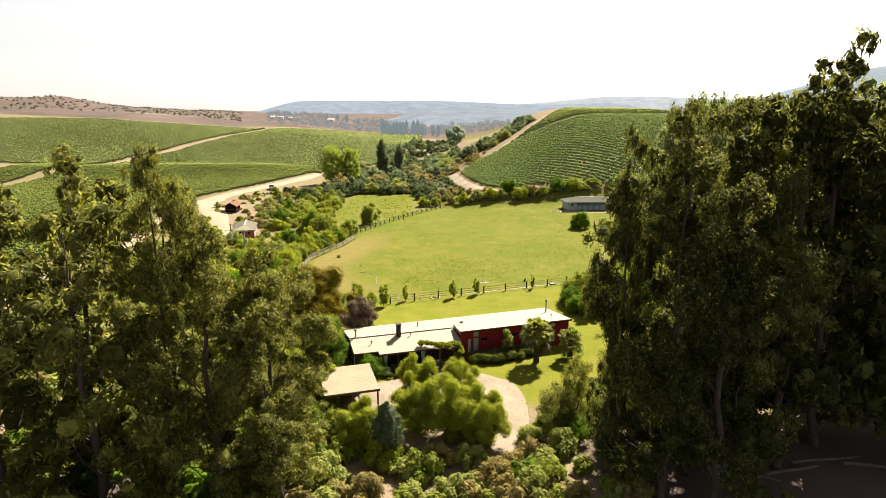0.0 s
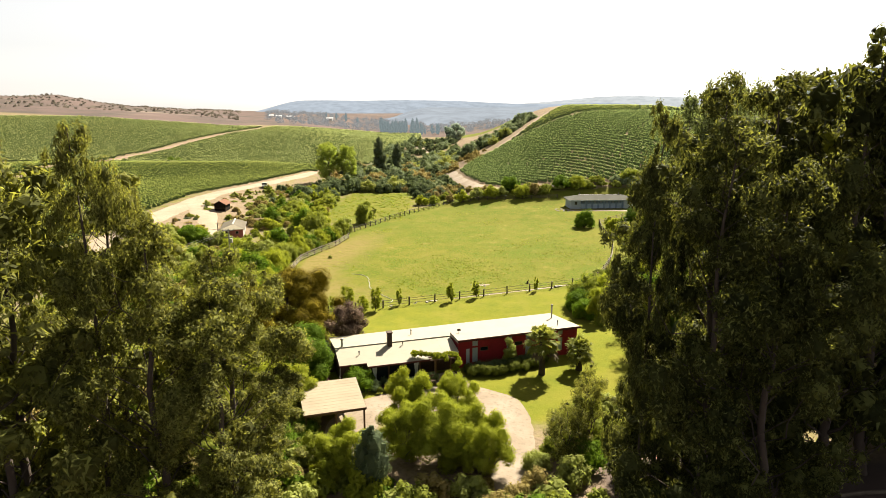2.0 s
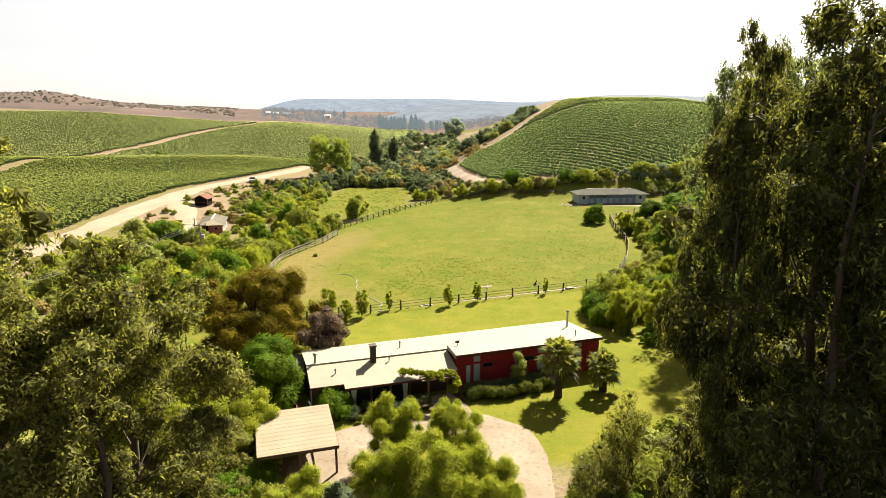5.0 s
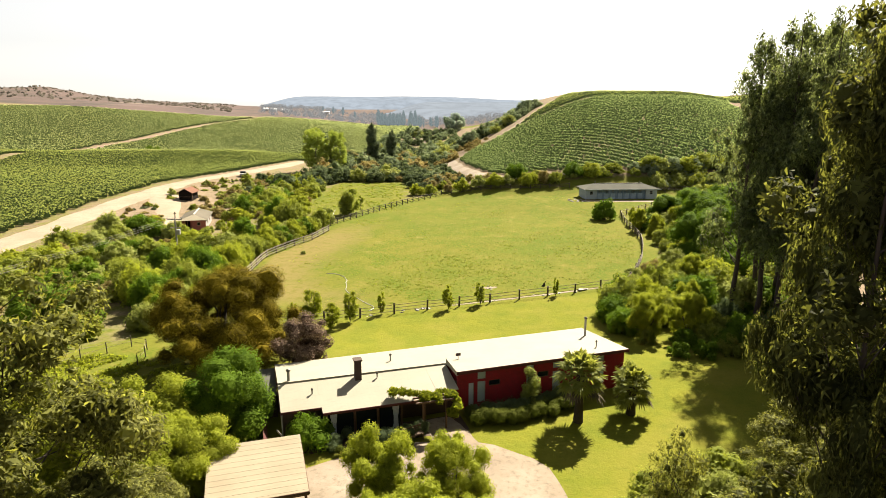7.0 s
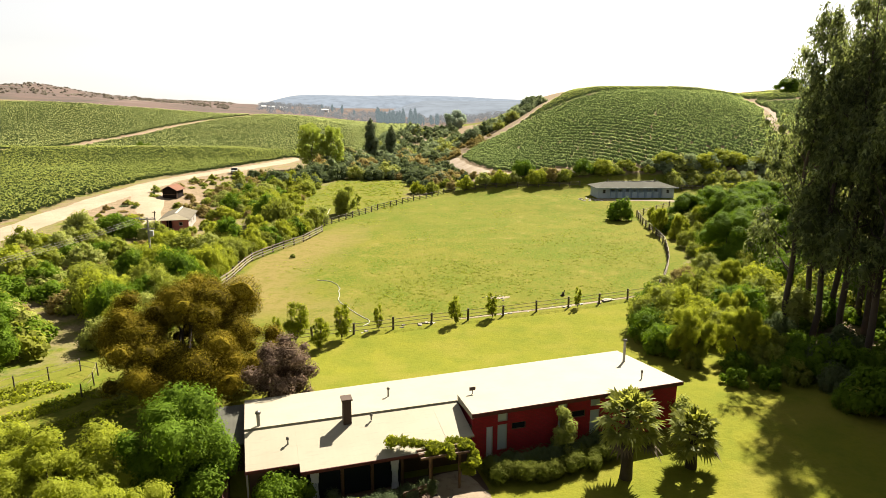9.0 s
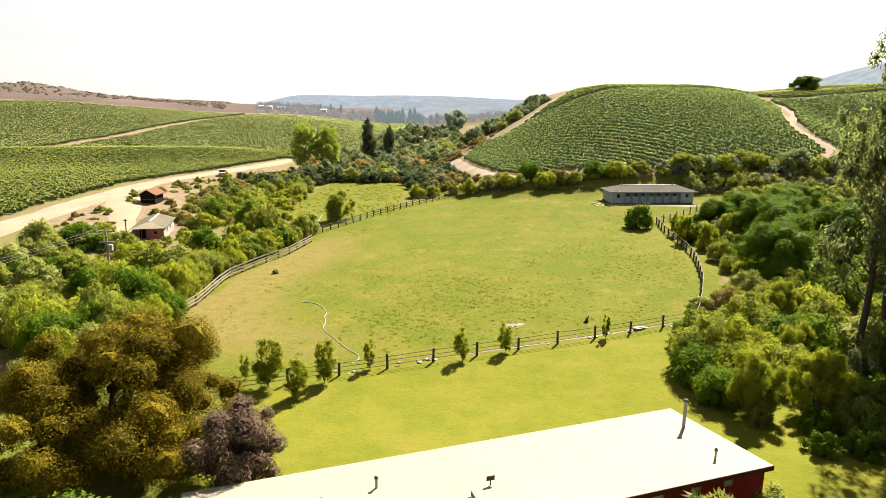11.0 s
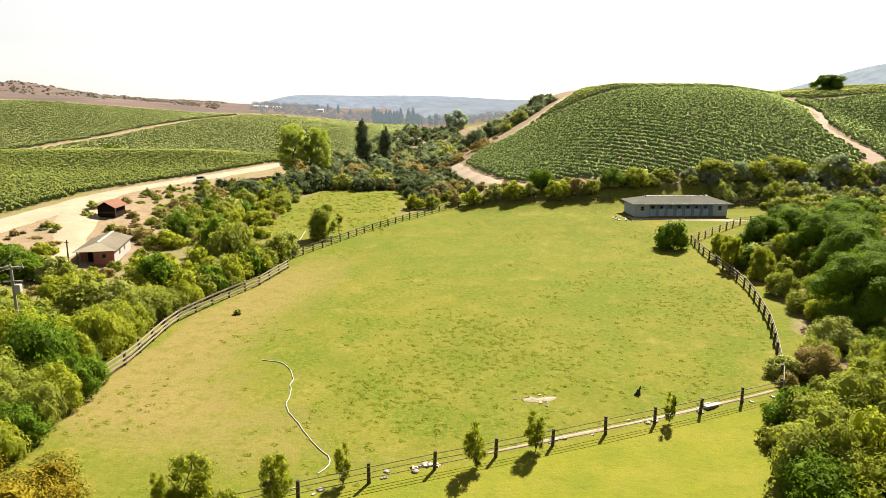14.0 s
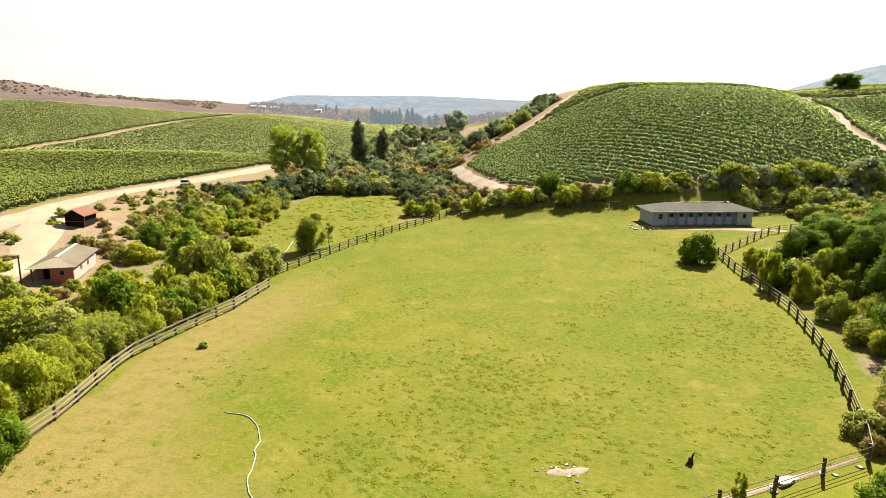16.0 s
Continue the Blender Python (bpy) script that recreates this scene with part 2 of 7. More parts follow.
M["road"] = road_mat("dirt_road", (0.251, 0.205, 0.148), (0.205, 0.161, 0.112), (0.137, 0.106, 0.071))
M["red_road"] = plain_mat("reddish_track", (0.175, 0.118, 0.076), (0.137, 0.087, 0.057), 0.3, 0.95)
# brown patches, plus dark speckle painted in for shadows on the drive
M["gravel"] = road_mat("pale_gravel", (0.228, 0.190, 0.144), (0.163, 0.128, 0.090), (0.095, 0.074, 0.050))
M["fence_wood"] = plain_mat("weathered_fence_wood", (0.042, 0.033, 0.023), (0.084, 0.068, 0.052), 1.2, 0.85)
M["rail_wood"] = plain_mat("grey_rail_wood", (0.150, 0.124, 0.092), (0.225, 0.190, 0.145), 1.2, 0.85)
M["white_hose"] = plain_mat("white_plastic", (0.281, 0.281, 0.266), (0.228, 0.228, 0.213), 2.0, 0.5)
M["stone"] = plain_mat("pale_stone", (0.236, 0.220, 0.190), (0.182, 0.167, 0.144), 2.0, 0.9)
M["trough"] = plain_mat("pale_blue_plastic", (0.190, 0.220, 0.251), (0.152, 0.182, 0.213), 1.5, 0.5)


# ---- shape of the land ----
def ss(a, b, x):
    """Smooth step from a to b."""
    t = np.clip((x - a) / (b - a), 0.0, 1.0)
    return t * t * (3 - 2 * t)


def height(x, y):
    """Height of the land: flat valley floor, vineyard slopes on both sides, far hills."""
    x, y = np.asarray(x, float), np.asarray(y, float)
    r = np.hypot(x, y)
    z = 2.0 * ss(-40, -62, x) * ss(60, 170, y) * ss(330, 200, r)
    left = (9.4 + 4.8 * ss(-140, -260, x)) * ss(225, 490, y - 0.12 * x) + 12 * ss(-120, -420, x) * ss(330, 560, y)
    z = z + left * ss(-8, -110, x + 0.12 * (y - 330)) * ss(900, 560, y)
    z = z + 2.6 * np.exp(-((y - 264 - 0.05 * (x + 100)) / 20.0) ** 2) * ss(-52, -84, x)
    up = np.sin(np.pi / 2 * np.clip((y - 181) / 112, 0, 1))
    side = ss(-4, 62, x - 0.05 * (y - 250))
    gully = 1 - (0.05 + 0.20 * ss(285, 225, y)) * np.exp(-((x - 112 - 0.10 * (y - 220)) / 15.0) ** 2)
    z = z + (3.5 * ss(174, 190, y) * ss(-4, 14, x) + (23.3 + 1.2 * ss(132, 185, x) - 1.7 * ss(88, 118, x) * ss(172, 140, x)) * up * side * gully) * (1 - 0.8 * ss(360, 620, y))
    z = z + 5 * ss(280, 420, y) * ss(500, 420, y) * ss(40, 0, np.abs(x + 5))
    z = z + 3 * ss(300, 500, y) - 0.7 * np.exp(-((x + 46) / 8.0) ** 2 - ((y - 142) / 9.0) ** 2)
    z = z + 0.7 * ss(86, 73, y) + 0.9 * ss(150, 172, y) * ss(0, 20, x) * ss(190, 176, y)
    # far hills
    th = np.arctan2(x, np.maximum(y, 1))
    n = 0.75 + 0.14 * np.sin(9 * th + 1.0) + 0.09 * np.sin(23 * th + 0.4) + 0.05 * np.sin(51 * th)
    crest = np.interp(th, [-0.9, -0.60, -0.567, -0.541, -0.502, -0.446, -0.378, -0.305, -0.26, -0.213, -0.18, -0.13], [30, 31, 33.6, 37.6, 32.6, 25.2, 21.3, 17.9, 14.9, 12.7, 10.3, 0])
    z = z + crest * (1 + 0.02 * np.sin(70 * th) + 0.015 * np.sin(173 * th)) * ss(640, 1000, r) * ss(2000, 1300, r)
    z = z + 34 * n * ss(0.26, 0.50, th) * ss(600, 1000, r)
    return z


# ---- building helpers ----
import itertools

TAU = 2 * math.pi


def ground_z(x, y):
    return float(height(x, y))


def raw_mesh(name, verts, faces, mat, smooth=False):
    """A mesh from arrays of corners and equal-sided faces."""
    verts, faces = np.asarray(verts, np.float32), np.asarray(faces, np.int32)
    me = bpy.data.meshes.new(name)
    nf, side = faces.shape
    me.vertices.add(len(verts))
    me.vertices.foreach_set("co", verts.ravel())
    me.loops.add(nf * side)
    me.loops.foreach_set("vertex_index", faces.ravel())
    me.polygons.add(nf)
    me.polygons.foreach_set("loop_start", np.arange(0, nf * side, side, dtype=np.int32))
    me.polygons.foreach_set("use_smooth", np.full(nf, smooth))
    me.update(calc_edges=True)
    me.validate()
    me.materials.append(mat)
    return me


def put(name, mesh, parent=None, label=""):
    ob = new(name, mesh)
    if parent is not None:
        ob.parent = parent
    return tagged(ob, label)


def part(name, bm, material, parent, label="", smooth=False):
    """Links a bmesh as one mesh object under a thing or a part."""
    me = bpy.data.meshes.new(name)
    bmesh.ops.recalc_face_normals(bm, faces=bm.faces)
    bm.to_mesh(me)
    bm.free()
    if smooth:
        me.polygons.foreach_set("use_smooth", [True] * len(me.polygons))
    me.materials.append(material)
    return put(name, me, parent, label)


def thing(name, m, label, category, group="", kind=""):
    """An empty at the base of a thing, to parent its parts."""
    ob = new(name)
    ob.empty_display_size = 0.3
    ob.matrix_basis = m
    return tagged(ob, label, category, group, kind)


def box(bm, x0, x1, y0, y1, z0, z1, m=None):
    """A box between two corners, under the matrix m."""
    c = Matrix.Translation(((x0 + x1) / 2, (y0 + y1) / 2, (z0 + z1) / 2)) @ Matrix.Diagonal((x1 - x0, y1 - y0, z1 - z0, 1))
    return bmesh.ops.create_cube(bm, size=1, matrix=(m @ c) if m else c)["verts"]


def boxed(*dims, m=None):
    bm = bmesh.new()
    box(bm, *dims, m=m)
    return bm


def worn_box(*dims, edge=0.02):
    """A box with softened edges."""
    bm = boxed(*dims)
    bmesh.ops.bevel(bm, geom=bm.edges[:], offset=edge, segments=1, affect="EDGES")
    return bm


def prism(bm, outline, x0, x1):
    """Extrudes an outline of (y, z) along x."""
    a = [bm.verts.new((x0, y, z)) for y, z in outline]
    b = [bm.verts.new((x1, y, z)) for y, z in outline]
    n = len(outline)
    bm.faces.new(a), bm.faces.new(b[::-1])
    for i in range(n):
        bm.faces.new((a[i], b[i], b[(i + 1) % n], a[(i + 1) % n]))
    return bm


def tube_arrays(path, radii, sides=7):
    """A tapered tube along a path, as arrays of quads."""
    path = np.asarray(path, float)
    vs, fs = [], []
    for i, (p, r) in enumerate(zip(path, radii)):
        d = path[min(i + 1, len(path) - 1)] - path[max(i - 1, 0)]
        d = d / (np.linalg.norm(d) + 1e-9)
        a = np.cross(d, (0.31, 0.95, 0.05) if abs(d[2]) > 0.7 else (0, 0, 1.0))
        a = a / (np.linalg.norm(a) + 1e-9)
        b = np.cross(d, a)
        for k in range(sides):
            c, s = math.cos(TAU * k / sides), math.sin(TAU * k / sides)
            vs.append(p + r * (c * a + s * b))
    for i in range(len(path) - 1):
        for k in range(sides):
            j = (k + 1) % sides
            fs.append((i * sides + k, i * sides + j, (i + 1) * sides + j, (i + 1) * sides + k))
    return np.array(vs), np.array(fs)


def join(pieces):
    """Joins (verts, faces) arrays."""
    vs, fs, base = [], [], 0
    for v, f in pieces:
        vs.append(v), fs.append(np.asarray(f) + base)
        base += len(v)
    return np.concatenate(vs), np.concatenate(fs)


def leaves(rng, pos, normal, length, width, droop=0.0):
    """One pointed leaf at each place, turned about its normal; droop pulls the tips down."""
    n = len(pos)
    axis = rng.normal(size=(n, 3))
    axis[:, 2] -= droop * 2.0
    axis -= (axis * normal).sum(1)[:, None] * normal * (1.0 - min(droop, 1.0) * 0.6)
    axis /= np.linalg.norm(axis, axis=1)[:, None] + 1e-9
    side = np.cross(axis, normal)
    side /= np.linalg.norm(side, axis=1)[:, None] + 1e-9
    ln = (length * rng.uniform(0.65, 1.35, n))[:, None]
    wd = (width * rng.uniform(0.7, 1.3, n))[:, None]
    v = np.empty((n, 3, 3))
    skew = rng.uniform(-0.25, 0.25, n)[:, None]
    v[:, 0] = pos - axis * ln * (0.42 + skew) - side * wd * 0.5
    v[:, 1] = pos - axis * ln * (0.42 - skew) + side * wd * 0.5
    v[:, 2] = pos + axis * ln * 0.58
    return v.reshape(-1, 3), np.arange(3 * n).reshape(n, 3)


def clump_leaves(rng, centres, radii, count, length, width, droop=0.0, shell=0.55, flat=0.8, up=0.25, tumble=0.32):
    """Leaves spread over clumps (ellipsoids), denser towards their skin; more leaves on larger clumps."""
    centres, radii = np.asarray(centres, float), np.asarray(radii, float)
    w = radii ** 2
    pick = rng.choice(len(centres), size=count, p=w / w.sum())
    d = rng.normal(size=(count, 3))
    d /= np.linalg.norm(d, axis=1)[:, None]
    rad = rng.uniform(shell, 1.0, count) ** 0.7 * radii[pick] * rng.uniform(0.86, 1.12, count)
    off = d * rad[:, None]
    off[:, 2] *= flat
    if droop:
        off[:, 2] -= droop * radii[pick] * rng.uniform(0, 1.0, count) ** 2 * 0.9
    nrm = d * 0.95 + rng.normal(size=(count, 3)) * tumble + np.array((0, 0, up))
    nrm /= np.linalg.norm(nrm, axis=1)[:, None]
    return leaves(rng, centres[pick] + off, nrm, length, width, droop)


def ball_grid():
    """Corners and quads of a small rounded cube."""
    t = (-1.0, 0.0, 1.0)
    vs, fs, seen_at = [], [], {}

    def corner(p):
        if p not in seen_at:
            seen_at[p] = len(vs)
            vs.append(np.array(p) / np.linalg.norm(p))
        return seen_at[p]

    for ax in range(3):
        for sgn in (-1.0, 1.0):
            for i in range(2):
                for j in range(2):
                    q = []
                    for a, b in ((i, j), (i + 1, j), (i + 1, j + 1), (i, j + 1)):
                        p = [0.0, 0.0, 0.0]
                        p[ax], p[(ax + 1) % 3], p[(ax + 2) % 3] = sgn, t[a], t[b]
                        q.append(corner(tuple(p)))
                    fs.append(q)
    return np.array(vs), np.array(fs)


BALL_V, BALL_F = ball_grid()
GOLD = (1 + 5 ** 0.5) / 2
KNOT_V = np.array([(a, b * GOLD, 0) for a in (-1, 1) for b in (-1, 1)] + [(0, a, b * GOLD) for a in (-1, 1) for b in (-1, 1)] + [(a * GOLD, 0, b) for b in (-1, 1) for a in (-1, 1)]) / math.hypot(1, GOLD)
KNOT_T = np.array([t for t in itertools.combinations(range(12), 3) if all(abs(np.linalg.norm(KNOT_V[i] - KNOT_V[j]) - 2 / math.hypot(1, GOLD)) < 0.01 for i, j in itertools.combinations(t, 2))])


def hearts(rng, centres, radii, share, flat):
    """The dense inside of each leafy clump: a lumpy kernel that the leaves cover."""
    centres, radii = np.asarray(centres, float), np.asarray(radii, float)
    n = len(centres)
    v = KNOT_V[None] * (radii * share)[:, None, None] * rng.uniform(0.75, 1.2, (n, len(KNOT_V), 1)) * np.array((1, 1, flat))
    v = v + centres[:, None]
    f = KNOT_T[None] + (np.arange(n) * len(KNOT_V))[:, None, None]
    return v.reshape(-1, 3), f.reshape(-1, 3)


def limb(rng, a, b, r0, r1, bend=0.12, steps=6, sides=6):
    a, b = np.asarray(a, float), np.asarray(b, float)
    t = np.linspace(0, 1, steps)[:, None]
    path = a + (b - a) * t
    size = np.linalg.norm(b - a)
    path[1:-1] += rng.normal(size=(steps - 2, 3)) * bend * size / steps
    return tube_arrays(path, np.linspace(r0, r1, steps), sides)


def tree_thing(name, trunk, crown, bark, leaf, label, category="tree", group=""):
    """trunk and crown are (verts, faces); built at the origin."""
    root = thing(name, Matrix(), label, category, group)
    put("trunk", raw_mesh("trunk", *trunk, bark, True), root)
    put("crown", raw_mesh("crown", *crown, leaf), root)
    return root


def eucalypt(seed, tall=27.0, spread=3.2, low=0.16, count=13000, size=0.36, boughs=44, dense=0.44):
    """A tall gum: forked trunk, boughs that end in hanging bunches of leaves, uneven outline."""
    rng = np.random.default_rng(seed)
    t = np.linspace(0, 1, 12)
    sway = np.cumsum(rng.normal(size=(12, 2)), 0) * 0.22
    path = np.c_[sway[:, 0], sway[:, 1], t * tall * 0.95]
    path[0, :2] = 0
    wood = [tube_arrays(path, 0.30 * (1 - t) ** 0.9 + 0.02, 8)]
    cs, rs, core = [], [], []
    for i in range(boughs):
        f = low + (1 - low) * (i + rng.uniform(0, 1.0)) / boughs
        base = np.array([np.interp(f, t, path[:, k]) for k in range(3)])
        reach = spread * (0.40 + 0.75 * math.sin(math.pi * min(1, 0.16 + 0.80 * f)) ** 0.8) * rng.choice([0.3, 0.6, 0.85, 1.0, 1.2])
        if f > 0.88:
            reach *= 0.5
        ang = rng.uniform(0, TAU)
        tip = base + np.array((math.cos(ang) * reach, math.sin(ang) * reach, reach * rng.uniform(0.2, 0.9)))
        start = base - np.array((0, 0, reach * 0.45))
        start[2] = max(start[2], 0.6)
        wood.append(limb(rng, start, tip, 0.07 * (1.25 - f), 0.014, 0.25, 5, 4))
        big = rng.uniform(0.75, 1.35) * (0.62 if f > 0.86 else 1.0)
        cs.append(tip), rs.append(big), core.append(dense + 0.22 * (1 - f))
        for _ in range(rng.integers(2, 5)):
            core.append(core[-1])
            cs.append(tip + rng.normal(size=3) * (0.75, 0.75, 0.55) * big - np.array((0, 0, 0.35 * big)))
            rs.append(big * rng.uniform(0.35, 0.7))
    crown = clump_leaves(rng, cs, rs, count, size, size * 0.42, 0.6, 0.5, 1.05, 0.4, 0.3)
    return join(wood), join([crown, hearts(rng, cs, rs, np.array(core), 1.0)])


def shrub(seed, count=1300, size=1.0, length=0.20, width=0.12, lumps=13, squat=0.8, sub=3):
    """A rounded bush of radius one about the origin: a dome of leafy lobes with smaller lumps on them; stems below."""
    rng = np.random.default_rng(seed)
    cs, rs = [], []
    for i in range(lumps):
        a, r = i * 2.399 + rng.uniform(-0.5, 0.5), 0.66 * math.sqrt((i + 0.4) / lumps)
        top = squat * (1.05 - 0.55 * (r / 0.66) ** 2) * rng.uniform(0.72, 1.0)
        big = rng.uniform(0.22, 0.36)
        c = np.array((math.cos(a) * r, math.sin(a) * r, max(0.2, top - big * 0.6)))
        cs.append(c), rs.append(big)
        if c[2] > 0.42:
            cs.append(c * (1.05, 1.05, 0.42)), rs.append(big * 0.95)
    mains = len(cs)
    for i in range(mains):
        for _ in range(sub):
            d = rng.normal(size=3)
            d[2] = abs(d[2]) * 0.8
            d /= np.linalg.norm(d)
            cs.append(cs[i] + d * rs[i] * 0.78), rs.append(rs[i] * rng.uniform(0.30, 0.5))
    cs, rs = np.array(cs) * size, np.array(rs) * size
    wood = [limb(rng, (rng.normal() * 0.05, rng.normal() * 0.05, -0.15), c * 0.85, 0.03 * size, 0.008, 0.2, 4, 4) for c in cs[:6]]
    crown = clump_leaves(rng, cs, rs, count, length * size, width * size, 0.10, 0.84, 0.88, 0.40, 0.17)
    return join(wood), join([crown, hearts(rng, cs[:mains], rs[:mains], 0.68, 0.88)])


def round_tree(seed, tall, wide, count, length, width, droop=0.1, lumps=40, bole=0.25, squat=0.9, r_trunk=0.2, lump=(0.13, 0.24), heart=0.56, up=0.5):
    """A broadleaf tree with a short bole, spreading limbs and a lumpy crown."""
    rng = np.random.default_rng(seed)
    cs, rs, wood = [], [], []
    mid = tall * (bole + (1 - bole) * 0.45)
    half_h, half_w = tall * (1 - bole) * 0.5, wide * 0.5
    for i in range(lumps):
        d = rng.normal(size=3)
        d /= np.linalg.norm(d)
        k = rng.uniform(0.45, 0.92)
        c = np.array((d[0] * half_w * k, d[1] * half_w * k, mid + d[2] * half_h * k * squat))
        cs.append(c), rs.append(rng.uniform(*lump) * wide)
    fork = np.array((rng.normal() * 0.1, rng.normal() * 0.1, tall * bole))
    wood.append(limb(rng, (0, 0, -0.2), fork, r_trunk, r_trunk * 0.8, 0.1, 5, 8))
    for c in cs[:14]:
        wood.append(limb(rng, fork, np.array(c), r_trunk * 0.45, 0.02, 0.3, 6, 5))
    crown = clump_leaves(rng, cs, rs, count, length, width, droop, 0.68, 0.9, up)
    return join(wood), join([crown, hearts(rng, cs, rs, heart, 0.88)])


def spire(seed, tall, wide, count, length=0.3, width=0.14):
    """A narrow column: cypress or poplar."""
    rng = np.random.default_rng(seed)
    cs, rs = [], []
    for i in range(34):
        f = (i + 0.5) / 34
        r = wide * 0.5 * math.sin(math.pi * min(1.0, 0.12 + f * 0.86)) ** 0.7
        a = rng.uniform(0, TAU)
        cs.append((math.cos(a) * r * 0.5, math.sin(a) * r * 0.5, tall * (0.08 + 0.9 * f)))
        rs.append(max(0.25, r * rng.uniform(0.55, 0.8)))
    trunk = limb(rng, (0, 0, -0.2), (0, 0, tall * 0.9), wide * 0.06, 0.03, 0.02, 6, 7)
    return trunk, join([clump_leaves(rng, cs, rs, count, length, width, 0.0, 0.65, 1.2), hearts(rng, cs, rs, 0.75, 1.2)])


def stand(proto, x, y, s=1.0, turn=0.0, sz=None, sink=0.0, first=False):
    """Stands a copy of a plant on the land."""
    m = Matrix.LocRotScale((x, y, ground_z(x, y) - sink), Euler((0, 0, radians(turn))), None)
    ob = copy_thing(proto, m)
    ob.scale = (s, s, sz if sz else s)
    return ob


def drop(proto):
    """Takes away a pattern plant that was only there to be copied."""
    for o in list(proto.children_recursive) + [proto]:
        bpy.data.objects.remove(o)


# ---- the land ----
def spaced(knots):
    """Coordinates with a step that changes from stretch to stretch: (start, end, step)."""
    out = []
    for a, b, s in knots:
        out += list(np.arange(a, b, s))
    return np.array(out)


gx = spaced([(-4200, -1500, 180), (-1500, -600, 60), (-600, -220, 16), (-220, -70, 4), (-70, 70, 1.4), (70, 150, 2.5), (150, 330, 6), (330, 900, 30), (900, 4400, 180)])
gy = spaced([(-400, 0, 40), (0, 40, 5), (40, 190, 1.4), (190, 330, 2.5), (330, 620, 8), (620, 1300, 30), (1300, 4600, 120)])
GX, GY = np.meshgrid(gx, gy)
GZ = height(GX, GY)
nx, ny = len(gx), len(gy)
idx = np.arange(nx * ny).reshape(ny, nx)
quads = np.stack([idx[:-1, :-1], idx[:-1, 1:], idx[1:, 1:], idx[1:, :-1]], -1).reshape(-1, 4)
ground_mesh = raw_mesh("ground", np.c_[GX.ravel(), GY.ravel(), GZ.ravel()], quads, M["ground"], True)


def left_edge(y):
    """x of the paddock's fence on the scrub side."""
    return np.interp(y, [60, 100, 106, 116, 123, 135, 148, 159, 171, 181], [-26, -25.3, -25.3, -25.0, -23.0, -20.0, -17.4, -12.7, -6.0, 0.6])


def right_edge(y):
    """x of the paddock's fence on the wooded side."""
    return np.interp(y, [60, 101.5, 109, 122, 136, 144, 152, 170, 182], [20, 24.5, 27.3, 32.0, 34.8, 35.3, 38.0, 56, 60])


# zones: red dry straw, green mown lawn, blue bare earth
dry = np.zeros_like(GX)
lush = ss(97, 90, GY - 0.36 * (GX - 3)) * ss(-17, -12, GX) * ss(40, 50, GY)
earth = np.zeros_like(GX)
le, re_ = left_edge(GY), right_edge(GY)
inside = (GX > le) & (GX < re_) & (GY < 183)
dry += 0.85 * np.exp(-((GX - le - 3) / 8.0) ** 2) * ss(92, 100, GY) * ss(160, 124, GY) * (GX > le)
dry += 0.55 * np.exp(-(((GX + 12) / 9) ** 2 + ((GY - 95) / 6) ** 2))
scrub = ss(-1.0, -5.0, GX - le) * ss(60, 90, GY) * ss(-90, -70, GX) * ss(330, 250, GY)
meadow = np.exp(-(((GX + 19) / 10) ** 4 + ((GY - 183) / 26) ** 4))
earth = np.maximum(earth, 0.52 * scrub * (1 - meadow))
by_road = np.exp(-((GX + 62) / 11.0) ** 2) * ss(120, 150, GY) * ss(262, 225, GY)
earth = np.maximum(earth, 0.95 * by_road)
earth = np.maximum(earth, 0.8 * np.exp(-(((GX + 50) / 9) ** 2 + ((GY - 172) / 26) ** 2)))
earth = np.maximum(earth, 1.0 * np.exp(-((GX + 50) / 11) ** 4 - ((GY - 156) / 24) ** 4))
wood_r = ss(0.5, 4.0, GX - re_) * ss(98, 106, GY) * ss(190, 180, GY) * ss(95, 80, GX)
earth = np.maximum(earth, 0.58 * wood_r)
bush_l = ss(60, 52, GY) * 0.7
earth = np.maximum(earth, bush_l)
far_l = ss(200, 215, GY) * ss(-30, -50, GX) * ss(640, 600, GY)
earth = np.maximum(earth, 0.6 * far_l)
hill_r = ss(183, 188, GY) * ss(2, 8, GX) * ss(420, 380, GY)
earth = np.maximum(earth, 0.85 * hill_r)
valley = ss(205, 225, GY) * ss(-60, -45, GX) * ss(10, 0, GX)
earth = np.maximum(earth, 0.6 * valley)
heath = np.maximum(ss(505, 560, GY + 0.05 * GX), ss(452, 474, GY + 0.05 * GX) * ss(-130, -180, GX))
# leaf litter under and in front of the gums, darkened to cut bounced light
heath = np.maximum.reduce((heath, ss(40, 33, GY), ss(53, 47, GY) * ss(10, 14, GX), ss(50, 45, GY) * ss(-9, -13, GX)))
earth = np.maximum.reduce((earth, ss(57, 50, GY + 0.25 * np.abs(GX - 4)), ss(61, 54, GY) * ss(-8, -11, GX), ss(27, 31, GX) * ss(50, 60, GY) * ss(112, 104, GY)))
zone = ground_mesh.color_attributes.new("zone", "FLOAT_COLOR", "POINT")
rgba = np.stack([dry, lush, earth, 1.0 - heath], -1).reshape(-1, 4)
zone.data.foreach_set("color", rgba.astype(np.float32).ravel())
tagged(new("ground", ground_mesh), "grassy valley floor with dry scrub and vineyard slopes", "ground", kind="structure")


